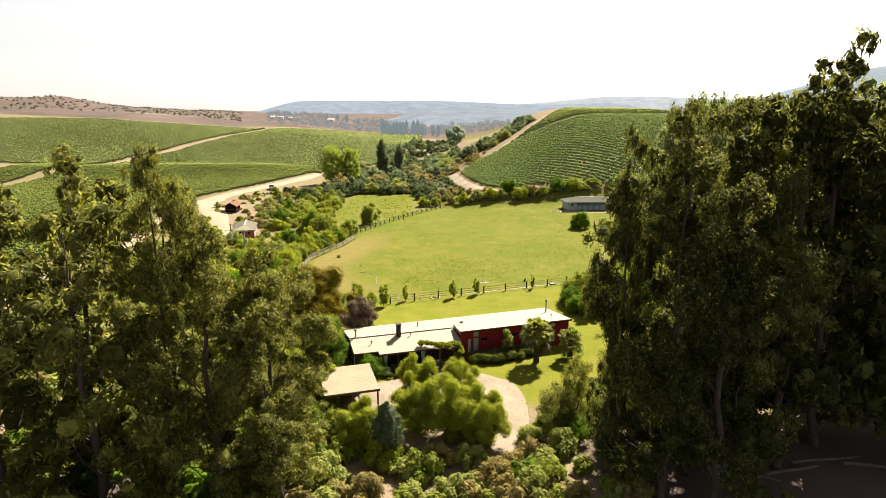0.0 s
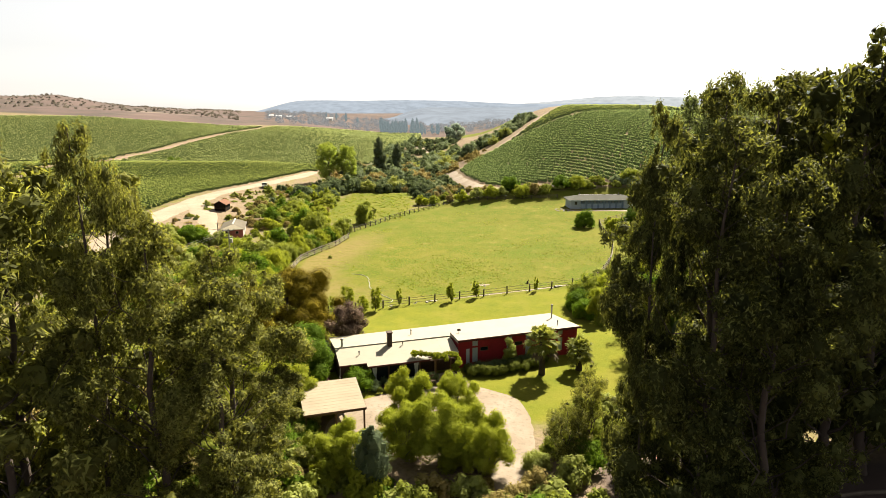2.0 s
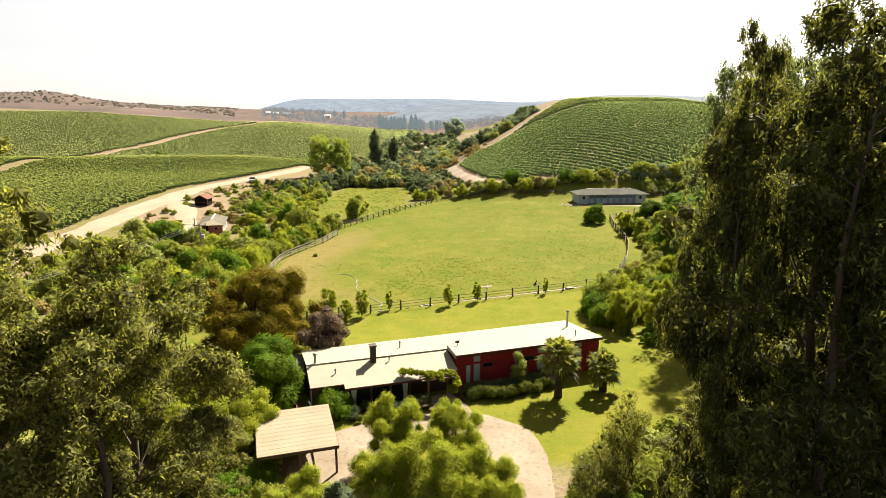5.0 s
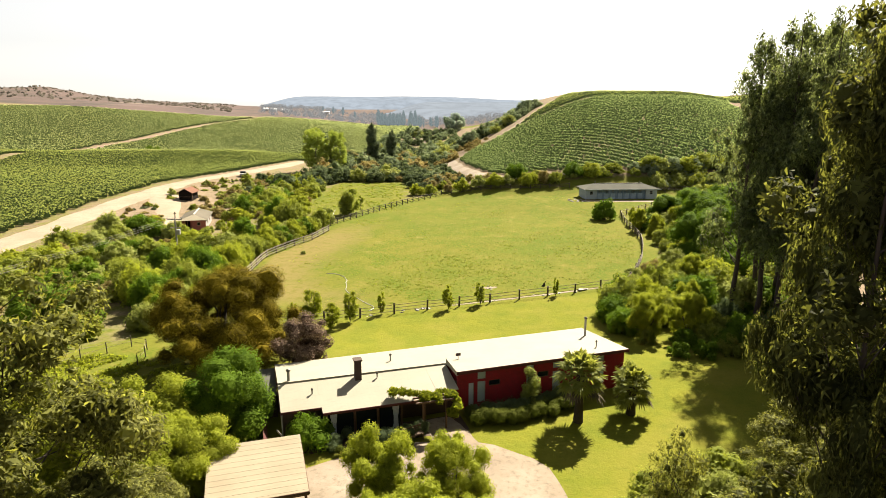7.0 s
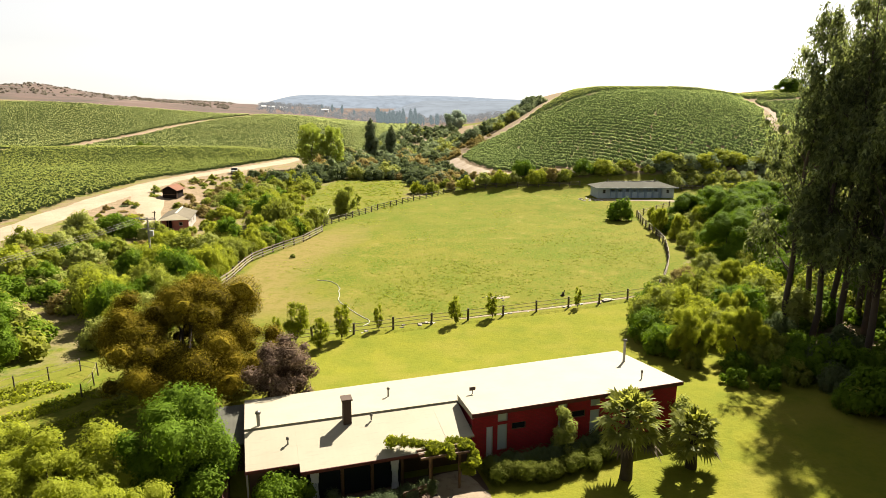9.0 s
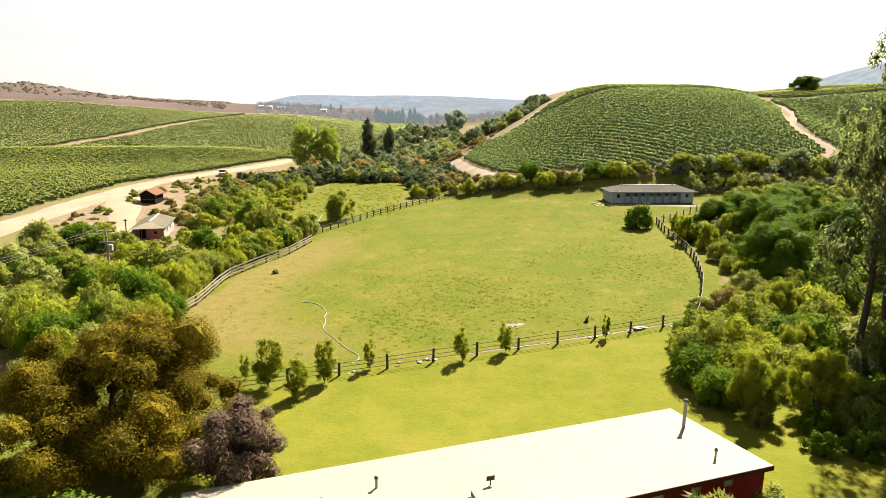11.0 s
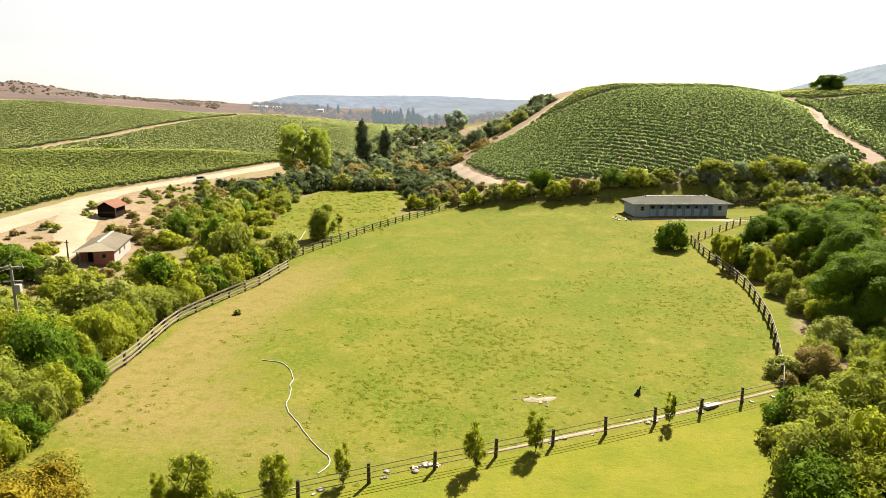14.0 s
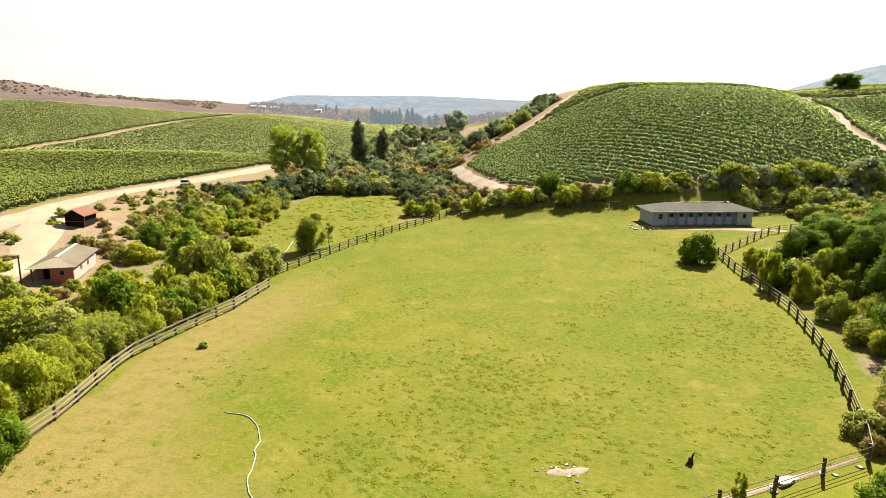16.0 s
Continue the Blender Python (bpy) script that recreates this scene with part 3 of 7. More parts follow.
def smooth_line(pts, step=1.5):
    """A rounded line through the given corners, resampled."""
    p = np.asarray(pts, float)
    for _ in range(3):
        q, r = p[:-1] * 0.75 + p[1:] * 0.25, p[:-1] * 0.25 + p[1:] * 0.75
        p = np.concatenate([p[:1], np.stack([q, r], 1).reshape(-1, p.shape[1]), p[-1:]])
    d = np.r_[0, np.cumsum(np.hypot(*np.diff(p[:, :2], axis=0).T))]
    s = np.linspace(0, d[-1], max(3, int(d[-1] / step)))
    return np.stack([np.interp(s, d, p[:, k]) for k in range(p.shape[1])], 1)


def ribbon(name, pts, mat, lift, label, step=1.5, across=6, seed=1):
    """A strip draped on the land; pts are (x, y, width). Its edges waver."""
    rng = np.random.default_rng(seed)
    c = smooth_line(pts, step)
    d = np.gradient(c[:, :2], axis=0)
    d /= np.linalg.norm(d, axis=1)[:, None] + 1e-9
    nrm = np.c_[-d[:, 1], d[:, 0]]
    n = len(c)
    wob = np.convolve(rng.normal(size=n + 4), np.ones(5) / 5, "valid")[:n] * 0.22
    wob2 = np.convolve(rng.normal(size=n + 4), np.ones(5) / 5, "valid")[:n] * 0.22
    vs = []
    for j in range(across + 1):
        f = j / across - 0.5
        off = f * c[:, 2] * (1 + (wob if f < 0 else wob2) * (abs(f) > 0.4))
        xy = c[:, :2] + nrm * off[:, None]
        z = height(xy[:, 0], xy[:, 1]) + lift * (1 - 0.9 * (abs(f) > 0.49))
        vs.append(np.c_[xy, z])
    vs = np.stack(vs, 1).reshape(-1, 3)
    k = across + 1
    fs = [(i * k + j, i * k + j + 1, (i + 1) * k + j + 1, (i + 1) * k + j) for i in range(n - 1) for j in range(across)]
    return tagged(new(name, raw_mesh(name, vs, fs, mat, True)), label, "road", kind="structure")


ribbon("road_valley", [(-66, 60, 6), (-65.5, 110, 6), (-65.4, 140, 6.4), (-66.4, 163, 7.2), (-67.2, 180, 6.8), (-66.8, 191, 6.4), (-63.7, 203, 5.5), (-59, 223, 5), (-54.5, 247, 4.5), (-52, 268, 4)], M["road"], 0.08, "pale sandy dirt road beside the vineyard", seed=3)
ribbon("road_yard", [(-64.5, 171, 7), (-58.2, 160.0, 6.0), (-54.4, 151.5, 4.8), (-51.6, 145, 4.0), (-50.4, 139, 2.6)], M["road"], 0.11, "pale sandy turning place beside the cottage", seed=4)
ribbon("road_hill_foot", [(-6, 360, 4.0), (0.3, 335, 3.6), (1.6, 315, 3.4), (2.4, 285, 3.2), (3.0, 258, 3.2), (5.6, 220, 3.4), (9.4, 197, 3.2), (13.5, 187.4, 2.6), (24, 187, 2.2), (34, 187.5, 1.6)], M["gravel"], 0.12, "sandy dirt track round the foot of the vineyard hill", seed=5)
ribbon("road_ridge", [(20, 262, 3.0), (32.6, 280, 4.2), (38.6, 289, 4.6), (46, 308, 5.0), (52.4, 325, 5.0)], M["red_road"], 0.15, "reddish dirt track climbing the vineyard ridge", seed=6)
ribbon("road_gully", [(104.5, 259.5, 3.0), (108, 256.5, 3.4), (110.0, 250, 3.6), (106.5, 238, 3.6), (95.5, 225, 3.8), (93.8, 214, 4.0), (96.5, 205.5, 4.4), (95.8, 199, 4.6), (90.0, 194, 4.2), (85, 190, 3.4)], M["red_road"], 0.15, "reddish dirt track winding down between the vineyards", seed=7)
ribbon("road_slope", [(-156, 286, 5.0), (-153, 298, 5.0), (-151.5, 318, 5.0), (-147.7, 334, 5.0), (-146, 363, 5), (-143, 390, 4.5), (-139, 417, 4), (-133.4, 435, 3.5), (-130, 460, 3.5)], M["red_road"], 0.18, "reddish farm track across the vineyard slope", 3.0, seed=8)
ribbon("road_far", [(-6, 330, 5), (-9, 350, 6), (-14, 372, 6), (-10, 400, 5)], M["road"], 0.2, "distant sandy road in the valley", 3.0, seed=9)


# ---- more materials for buildings ----
def brick_mat(name, a, b, mortar):
    k = Nodes(name)
    v = k.coords(1.0)
    rot = k.n("Mapping", Vector=v)
    rot.inputs["Rotation"].default_value = (radians(90), 0, 0)
    br = k.n("TexBrick", Vector=rot.outputs[0], Scale=1.0)
    for key, val in (("Color1", a), ("Color2", b), ("Mortar", mortar)):
        br.inputs[key].default_value = (*val, 1.0)
    br.inputs["Brick Width"].default_value, br.inputs["Row Height"].default_value, br.inputs["Mortar Size"].default_value = 0.26, 0.085, 0.009
    big = k.noise(v, 0.9, 4.0)
    col = k.mix(k.mth("MULTIPLY", k.ramp(big, (0.35, 0.0), (0.7, 1.0)), 0.45), br.outputs[0], tuple(0.55 * c for c in a))
    return k.surface(col, 0.85, 0.0, br.outputs[1], -0.4, 0.01, 0.2)


def sheet_mat(name, a, b, pitch, along, rough=0.5, spec=0.12, rib=0.15):
    """Corrugated or seamed roof sheet: ribs run across the axis named."""
    k = Nodes(name)
    v = k.coords(1.0)
    w = k.n("TexWave", Vector=v, Scale=0.5 / pitch, Distortion=0.0)
    w.wave_type, w.bands_direction = "BANDS", along
    big, fine = k.noise(v, 0.5, 5.0), k.noise(k.coords((1.0, 6.0, 1.0)), 1.4, 5.0)
    col = k.mix(k.ramp(big, (0.35, 0.0), (0.7, 1.0)), a, b)
    col = k.mix(k.mth("MULTIPLY", k.ramp(fine, (0.55, 0.0), (0.8, 1.0)), 0.4), col, tuple(0.62 * c for c in a))
    return k.surface(col, rough, 0.0, w.outputs[1], rib, 0.02, spec)


def glass_mat(name, tint, spec=0.6):
    k = Nodes(name)
    p = k.n("BsdfPrincipled", Roughness=0.06)
    k.put(p, "Base Color", tint)
    k.put(p, "Specular IOR Level", spec)
    return k.done(p.outputs[0])


M["red_wall"] = brick_mat("red_painted_brick", (0.274, 0.018, 0.024), (0.224, 0.014, 0.020), (0.137, 0.023, 0.024))
M["brown_wall"] = plain_mat("brown_render", (0.057, 0.033, 0.021), (0.038, 0.023, 0.015), 0.8)
M["cream_roof"] = sheet_mat("cream_roof_sheet", (0.243, 0.225, 0.172), (0.225, 0.205, 0.155), 0.40, "X", 0.6, 0.08, 0.03)
M["beige_roof"] = sheet_mat("beige_roof_sheet", (0.228, 0.194, 0.133), (0.198, 0.163, 0.110), 0.28, "Y", 0.7, 0.08, 0.06)
M["trim_red"] = plain_mat("dull_red_trim", (0.084, 0.023, 0.017), (0.061, 0.017, 0.014), 2.0)
M["white_paint"] = plain_mat("white_paint", (0.274, 0.266, 0.243), (0.228, 0.220, 0.198), 1.5, 0.6)
M["timber"] = plain_mat("brown_timber", (0.076, 0.040, 0.019), (0.110, 0.061, 0.030), 1.5, 0.6, stretch=0.3)
M["pane"] = glass_mat("window_glass", (0.009, 0.012, 0.014), 0.12)
# pale sky reflection put into the glass colour
M["pane_pale"] = glass_mat("painted_reflection_glass", (0.289, 0.342, 0.350))
M["curtain"] = plain_mat("pale_curtain", (0.426, 0.456, 0.486), (0.350, 0.380, 0.410), 1.0, 0.9, stretch=0.1)
M["dark_metal"] = plain_mat("brown_metal", (0.038, 0.019, 0.014), (0.027, 0.015, 0.011), 2.0, 0.6)
M["zinc"] = plain_mat("galvanised_metal", (0.160, 0.152, 0.137), (0.114, 0.106, 0.095), 2.0, 0.45, 0.6)
M["stable_roof"] = sheet_mat("grey_green_sheet", (0.076, 0.076, 0.062), (0.060, 0.060, 0.048), 0.35, "X", 0.9, 0.04)
M["concrete"] = plain_mat("concrete", (0.205, 0.190, 0.163), (0.163, 0.152, 0.129), 1.0, 0.9)


def holed_wall(bm, u0, u1, z0, tops, v0, v1, holes):
    """A wall along x between v0 and v1, with openings (u0, u1, z0, z1) right through; tops gives the height."""
    us = sorted({u0, u1, *[h[0] for h in holes], *[h[1] for h in holes]})
    zs = sorted({z0, tops, *[h[2] for h in holes], *[h[3] for h in holes]})
    for a, b in zip(us, us[1:]):
        for c, d in zip(zs, zs[1:]):
            mu, mz = (a + b) / 2, (c + d) / 2
            if not any(h[0] < mu < h[1] and h[2] < mz < h[3] for h in holes):
                box(bm, a, b, v0, v1, c, d)
    bmesh.ops.remove_doubles(bm, verts=bm.verts, dist=0.001)
    return bm


def window(parent, u0, u1, z0, z1, v, pane, name="window", frame_mat=None, cross=False):
    """A framed window set into a wall that faces -y, with its face at v."""
    bm, f = bmesh.new(), 0.055
    for a, b, c, d in ((u0, u1, z0, z0 + f), (u0, u1, z1 - f, z1), (u0, u0 + f, z0 + f, z1 - f), (u1 - f, u1, z0 + f, z1 - f)):
        box(bm, a, b, v + 0.05, v + 0.11, c, d)
    if cross:
        box(bm, u0 + f, u1 - f, v + 0.055, v + 0.10, (z0 + z1) / 2 - 0.02, (z0 + z1) / 2 + 0.02)
    w = part(name, bm, frame_mat or M["white_paint"], parent)
    part("pane", boxed(u0 + f, u1 - f, v + 0.075, v + 0.085, z0 + f, z1 - f), pane, w)
    return w


def slab(bm, corners, top, thick):
    """A sheet over four (u, v) corners whose upper face lies at the height top(v)."""
    a = [bm.verts.new((u, v, top(v))) for u, v in corners]
    b = [bm.verts.new((u, v, top(v) - thick)) for u, v in corners]
    bm.faces.new(a), bm.faces.new(b[::-1])
    for i in range(4):
        bm.faces.new((a[i], b[i], b[(i + 1) % 4], a[(i + 1) % 4]))
    return bm


def build_house():
    """A long single-storey house: a tall red wing with a lean-to roof, a lower wing with a glazed veranda."""
    x, y = 1.92, 66.93
    root = thing("house", pose(x, y, ground_z(x, y) - 0.05, 0, 0, 17.2), "long red brick farmhouse with a cream sheet roof on the lawn", "house")
    slope = lambda v: 3.22 - 0.139 * (v + 0.25)
    holes = [(1.0, 1.42, 0.1, 2.02), (1.68, 2.30, 2.22, 2.86), (1.68, 2.30, 0.45, 2.06), (2.55, 3.45, 1.60, 2.05), (5.5, 6.1, 2.30, 2.9), (5.5, 6.1, 0.6, 2.05),
             (6.37, 7.3, 1.74, 2.2), (7.62, 8.28, 2.33, 2.95), (7.62, 8.28, 0.5, 2.1), (9.6, 10.2, 2.33, 2.95), (11.4, 11.95, 2.4, 2.95), (11.4, 11.95, 0.6, 2.1)]
    wall = part("wall", holed_wall(bmesh.new(), 0.15, 13.65, 0.0, 3.08, 0.25, 0.50, holes), M["red_wall"], root, "dark red painted brick")
    bm = bmesh.new()
    prism(bm, [(0.5, 0), (7.4, 0), (7.4, slope(7.4) - 0.13), (0.5, slope(0.5) - 0.13)], 0.15, 0.40)
    prism(bm, [(0.5, 0), (7.4, 0), (7.4, slope(7.4) - 0.13), (0.5, slope(0.5) - 0.13)], 13.40, 13.65)
    box(bm, 0.40, 13.40, 7.15, 7.4, 0, slope(7.4) - 0.13)
    part("side_wall", bm, M["red_wall"], root)
    part("inner_floor", boxed(0.40, 13.40, 0.5, 7.15, 0.0, 0.12), M["concrete"], root)
    for i, h in enumerate(holes):
        small = h[3] - h[2] < 0.5
        window(root, *h, 0.25, M["curtain"] if i in (0,) else (M["pane"] if small else M["pane_pale"]), frame_mat=M["timber"] if small else None)
    for i in (2, 5, 8):
        h = holes[i]
        part("curtain", boxed(h[0] + 0.08, h[1] - 0.08, 0.42, 0.45, h[2], h[2] + 0.75 * (h[3] - h[2])), M["curtain"], root, "pale curtain behind the glass")
    bm = bmesh.new()
    slab(bm, [(-0.05, -0.25), (13.95, 0.10), (14.42, 8.1), (-0.05, 7.68)], slope, 0.10)
    roof = part("roof", bm, M["cream_roof"], root, "cream painted metal sheet roof")
    part("fascia", slab(bmesh.new(), [(-0.06, -0.30), (13.96, 0.05), (13.96, 0.098), (-0.06, -0.252)], lambda v: slope(v) + 0.01, 0.24), M["trim_red"], roof, "dull red fascia")
    part("ridge_flashing", boxed(-0.07, 0.05, -0.25, 2.25, 2.93, 3.25), M["cream_roof"], roof)
    # lower wing
    lo = lambda v: 2.84 - 0.215 * (2.3 - v)
    bm = bmesh.new()
    slab(bm, [(-12.05, 2.3), (-0.05, 2.3), (-0.05, 7.68), (-12.05, 7.3)], slope, 0.10)
    part("back_roof", bm, M["cream_roof"], root)
    bm = bmesh.new()
    prism(bm, [(-1.35, lo(-1.35) - 0.09), (2.298, lo(2.3) - 0.16), (2.298, lo(2.3) - 0.07), (-1.35, lo(-1.35))], -9.45, -1.65)
    prism(bm, [(-0.75, lo(-0.75) - 0.09), (2.298, lo(2.3) - 0.16), (2.298, lo(2.3) - 0.07), (-0.75, lo(-0.75))], -12.05, -9.452)
    prism(bm, [(-0.7, lo(-0.7) - 0.09), (2.298, lo(2.3) - 0.16), (2.298, lo(2.3) - 0.07), (-0.7, lo(-0.7))], -1.648, -0.072)
    front = part("front_roof", bm, M["cream_roof"], root, "cream painted metal sheet roof")
    bm = bmesh.new()
    box(bm, -9.45, -1.65, -1.40, -1.355, lo(-1.35) - 0.16, lo(-1.35) + 0.01)
    box(bm, -12.05, -9.45, -0.80, -0.755, lo(-0.75) - 0.16, lo(-0.75) + 0.01)
    box(bm, -12.10, -12.055, -0.75, 7.2, 1.90, 2.05)
    part("gutter", bm, M["trim_red"], front, "brown rain gutter")
    bm = bmesh.new()
    box(bm, -11.9, -11.65, -0.35, 7.0, 0, 1.95)
    box(bm, -11.65, -9.2, -0.35, -0.10, 0, 2.15)
    box(bm, -9.2, -4.0, 0.9, 1.1, 0, 2.3)
    box(bm, -4.0, 0.15, 0.25, 0.5, 0, 2.25)
    box(bm, -11.65, 0.15, 6.75, 7.0, 0, 1.95)
    part("lower_wall", bm, M["brown_wall"], root, "shaded brown rendered wall")
    # veranda: timber posts, glazing, tied curtains
    for u in (-9.2, -7.35, -5.8, -4.2, -2.6):
        part("post", boxed(u - 0.07, u + 0.07, -1.0, -0.86, 0, 2.02), M["timber"], root, "brown timber veranda post")
    part("beam", boxed(-9.3, -1.7, -1.02, -0.84, 1.92, 2.06), M["timber"], root)
    for a, b in ((-9.1, -7.45), (-7.25, -5.9), (-5.7, -4.3)):
        part("glazing", boxed(a, b, -0.94, -0.92, 0.15, 1.9), M["pane"], root, "dark veranda glazing")
    for u in (-8.75, -4.62):
        bm = bmesh.new()
        for j in range(5):
            w = 0.22 - 0.035 * j if j < 3 else 0.13 + 0.03 * (j - 2)
            prism(bm, [(-1.06 - 0.02 * (j % 2), 1.85 - 0.36 * j), (-1.06, 1.5 - 0.36 * j), (-1.09, 1.5 - 0.36 * j), (-1.09, 1.85 - 0.36 * j)], u - w, u + w)
        part("curtain", bm, M["curtain"], root, "white tied-back veranda curtain")
    # chimney and pipes
    bm = bmesh.new()
    box(bm, -6.85, -6.40, 1.65, 2.15, 2.5, 4.05)
    ch = part("chimney", bm, M["dark_metal"], root, "brown brick chimney with a flat cap")
    part("cap", boxed(-6.92, -6.33, 1.58, 2.22, 4.05, 4.15), M["brown_wall"], ch)
    for u, v, z0, z1, r in ((13.2, 5.4, 2.2, 3.95, 0.09), (12.0, 1.6, 2.8, 3.4, 0.05), (-11.3, 2.6, 2.7, 3.55, 0.10), (-9.9, 0.8, 2.4, 2.75, 0.05), (-3.7, 4.6, 2.4, 3.0, 0.06), (-5.3, 1.7, 2.7, 2.95, 0.05)):
        vs, fs = tube_arrays([(u, v, z0), (u, v, z1)], [r, r], 10)
        flue = put("flue", raw_mesh("flue", vs, fs, M["white_paint"], True), root, "pale painted flue pipe on the roof")
        vs, fs = tube_arrays([(u, v, z1), (u, v, z1 + 0.05), (u, v, z1 + 0.12), (u, v, z1 + 0.16)], [r * 1.6, r * 1.7, r * 1.2, 0.01], 10)
        put("cowl", raw_mesh("cowl", vs, fs, M["zinc"], True), flue)
    bm = boxed(0.95, 1.33, 3.0, 3.04, 3.0, 3.22)
    box(bm, 1.12, 1.16, 3.0, 3.04, 2.7, 3.0)
    part("aerial_box", bm, M["dark_metal"], root, "small grey plate on a stalk")
    vs, fs = tube_arrays([(-12.0, -0.6, 2.0), (-12.0, -0.6, 0.9), (-12.0, -1.2, 0.7), (-12.4, -3.0, 2.2)], [0.055] * 4, 8)
    put("downpipe", raw_mesh("downpipe", vs, fs, M["white_paint"], True), root, "white rain downpipe")
    part("lean_to_wall", boxed(-13.7, -12.12, 3.0, 7.4, 0, 1.72), M["brown_wall"], root, "brown rendered lean-to")
    part("lean_to_roof", boxed(-13.95, -12.11, 2.8, 7.6, 1.72, 1.80), M["stable_roof"], root, "dark grey flat lean-to roof")
    part("garden_wall", boxed(-13.2, -12.95, -3.4, 2.6, 0, 1.0), M["trim_red"], root, "low dark red garden wall")
    # brown ground before the veranda, shade put in as a darker colour
    part("terrace", boxed(-11.5, 0.1, -2.6, -0.36, -0.1, 0.06), M["brown_wall"], root, "brown paved terrace, darkened in colour for its shade")
    return root


house = build_house()


def build_carport():
    x, y = 1.92, 66.93
    root = thing("carport", pose(x, y, ground_z(x, y) - 0.05, 0, 0, 17.2) @ pose(-13.6, -7.5, -0.15), "open carport with a beige ribbed sheet roof", "carport")
    bm = bmesh.new()
    prism(bm, [(-2.2, 2.213), (2.85, 2.70), (2.85, 2.78), (-2.2, 2.293)], -2.6, 2.45)
    roof = part("roof", bm, M["beige_roof"], root, "beige ribbed sheet roof")
    for i in range(11):
        yy = -2.0 + i * 0.45
        z = 2.23 + (yy + 2.85) * 0.0965
        part("batten", boxed(-2.6, 2.45, yy - 0.025, yy + 0.025, z - 0.01, z + 0.006), M["beige_roof"], roof)
    part("fascia", boxed(2.45, 2.50, -2.2, 2.85, 2.10, 2.26, m=Matrix.Shear("XY", 4, (0, 0))), M["timber"], roof)
    part("edge_beam", boxed(-2.6, 2.45, -2.25, -2.202, 2.08, 2.30), M["timber"], roof)
    for px in (-2.4, 0.0, 2.3):
        for py in (-2.0, 2.6):
            part("post", worn_box(px - 0.07, px + 0.07, py - 0.07, py + 0.07, 0, 2.22 if py < 0 else 2.66, edge=0.01), M["timber"], root)
    part("back_wall", boxed(-2.6, 2.4, 2.66, 2.80, 0, 2.64), M["white_paint"], root, "pale rendered back wall")
    part("slab", boxed(-2.6, 2.6, -3.0, 2.8, -0.1, 0.06), M["concrete"], root)
    return root


carport = build_carport()


def build_stable():
    """Grey-blue timber stable with a row of doors under a hipped sheet roof."""
    x, y = 33.8, 170.2
    L, D, H = 16.8, 5.4, 2.45
    root = thing("stable", pose(x, y, ground_z(x + 8, y) - 0.1, 0, 0, 4.0), "long grey-blue timber stable with a hipped sheet roof", "stable")
    doors = [3.0 + 1.6 * i for i in range(7)]
    holes = [(1.0, 1.7, 1.15, 1.95), (L - 1.7, L - 1.0, 1.15, 1.95)]
    gaps = [(d + 0.15, d + 0.70, 1.45, 1.95) for d in doors]
    part("wall", holed_wall(bmesh.new(), 0, 2.6, 0, H, 0, 0.16, holes[:1]), M["stable_pale"], root, "pale end bay of the stable wall")
    part("wall", holed_wall(bmesh.new(), L - 2.6, L, 0, H, 0, 0.16, holes[1:]), M["stable_pale"], root, "pale end bay of the stable wall")
    part("wall", holed_wall(bmesh.new(), 2.6, L - 2.6, 0, H, 0.5, 0.66, gaps), M["stable_blue"], root, "grey-blue boarded stable front")
    bm = boxed(0, 0.16, 0.16, D, 0, H)
    box(bm, L - 0.16, L, 0.16, D, 0, H), box(bm, 0.16, L - 0.16, D - 0.16, D, 0, H)
    box(bm, 2.44, 2.6, 0.16, 0.66, 0, H), box(bm, L - 2.6, L - 2.44, 0.16, 0.66, 0, H)
    part("back_wall", bm, M["stable_pale"], root)
    part("inner_floor", boxed(0.16, L - 0.16, 0.2, D - 0.2, 0, 0.08), M["concrete"], root)
    for h in holes:
        window(root, *h, 0.0, M["pane"], frame_mat=M["white_paint"], cross=True)
    for d in doors:
        dr = part("door", boxed(d - 0.05, d + 0.95, 0.44, 0.49, 0.1, 1.35), M["stable_door"], root, "pale boarded half door")
        part("brace", boxed(d + 0.02, d + 0.88, 0.41, 0.438, 0.68, 0.78), M["stable_pale"], dr)
        part("opening_frame", boxed(d + 0.08, d + 0.77, 0.455, 0.497, 1.97, 2.04), M["white_paint"], root)
    for i in range(27):
        u = 2.75 + i * 0.42
        part("board_strip", boxed(u, u + 0.05, 0.46, 0.498, 0.05, 1.38 if any(d - 0.1 < u < d + 1.0 for d in doors) else H - 0.05), M["stable_pale"], root)
    bm = bmesh.new()
    e, zr, zt = 0.65, H - 0.02, H + 1.0
    a = [bm.verts.new(p) for p in ((-e, -e, zr), (L + e, -e, zr), (L + e, D + e, zr), (-e, D + e, zr), (2.6, D / 2, zt), (L - 2.6, D / 2, zt))]
    for f in ((0, 1, 5, 4), (1, 2, 5), (2, 3, 4, 5), (3, 0, 4), (3, 2, 1, 0)):
        bm.faces.new([a[i] for i in f])
    roof = part("roof", bm, M["stable_roof"], root, "grey weathered sheet roof")
    part("fascia", boxed(-e - 0.03, L + e + 0.03, -e - 0.05, -e - 0.002, zr - 0.14, zr + 0.03), M["stable_pale"], roof)
    part("ridge_cap", boxed(2.5, L - 2.5, D / 2 - 0.12, D / 2 + 0.12, zt - 0.03, zt + 0.05), M["zinc"], roof)
    for u in (3.0, L - 3.2):
        vs, fs = tube_arrays([(u, D / 2 + 0.3, zt - 0.3), (u, D / 2 + 0.3, zt + 0.5)], [0.1, 0.1], 8)
        put("vent_pipe", raw_mesh("vent_pipe", vs, fs, M["zinc"], True), root)
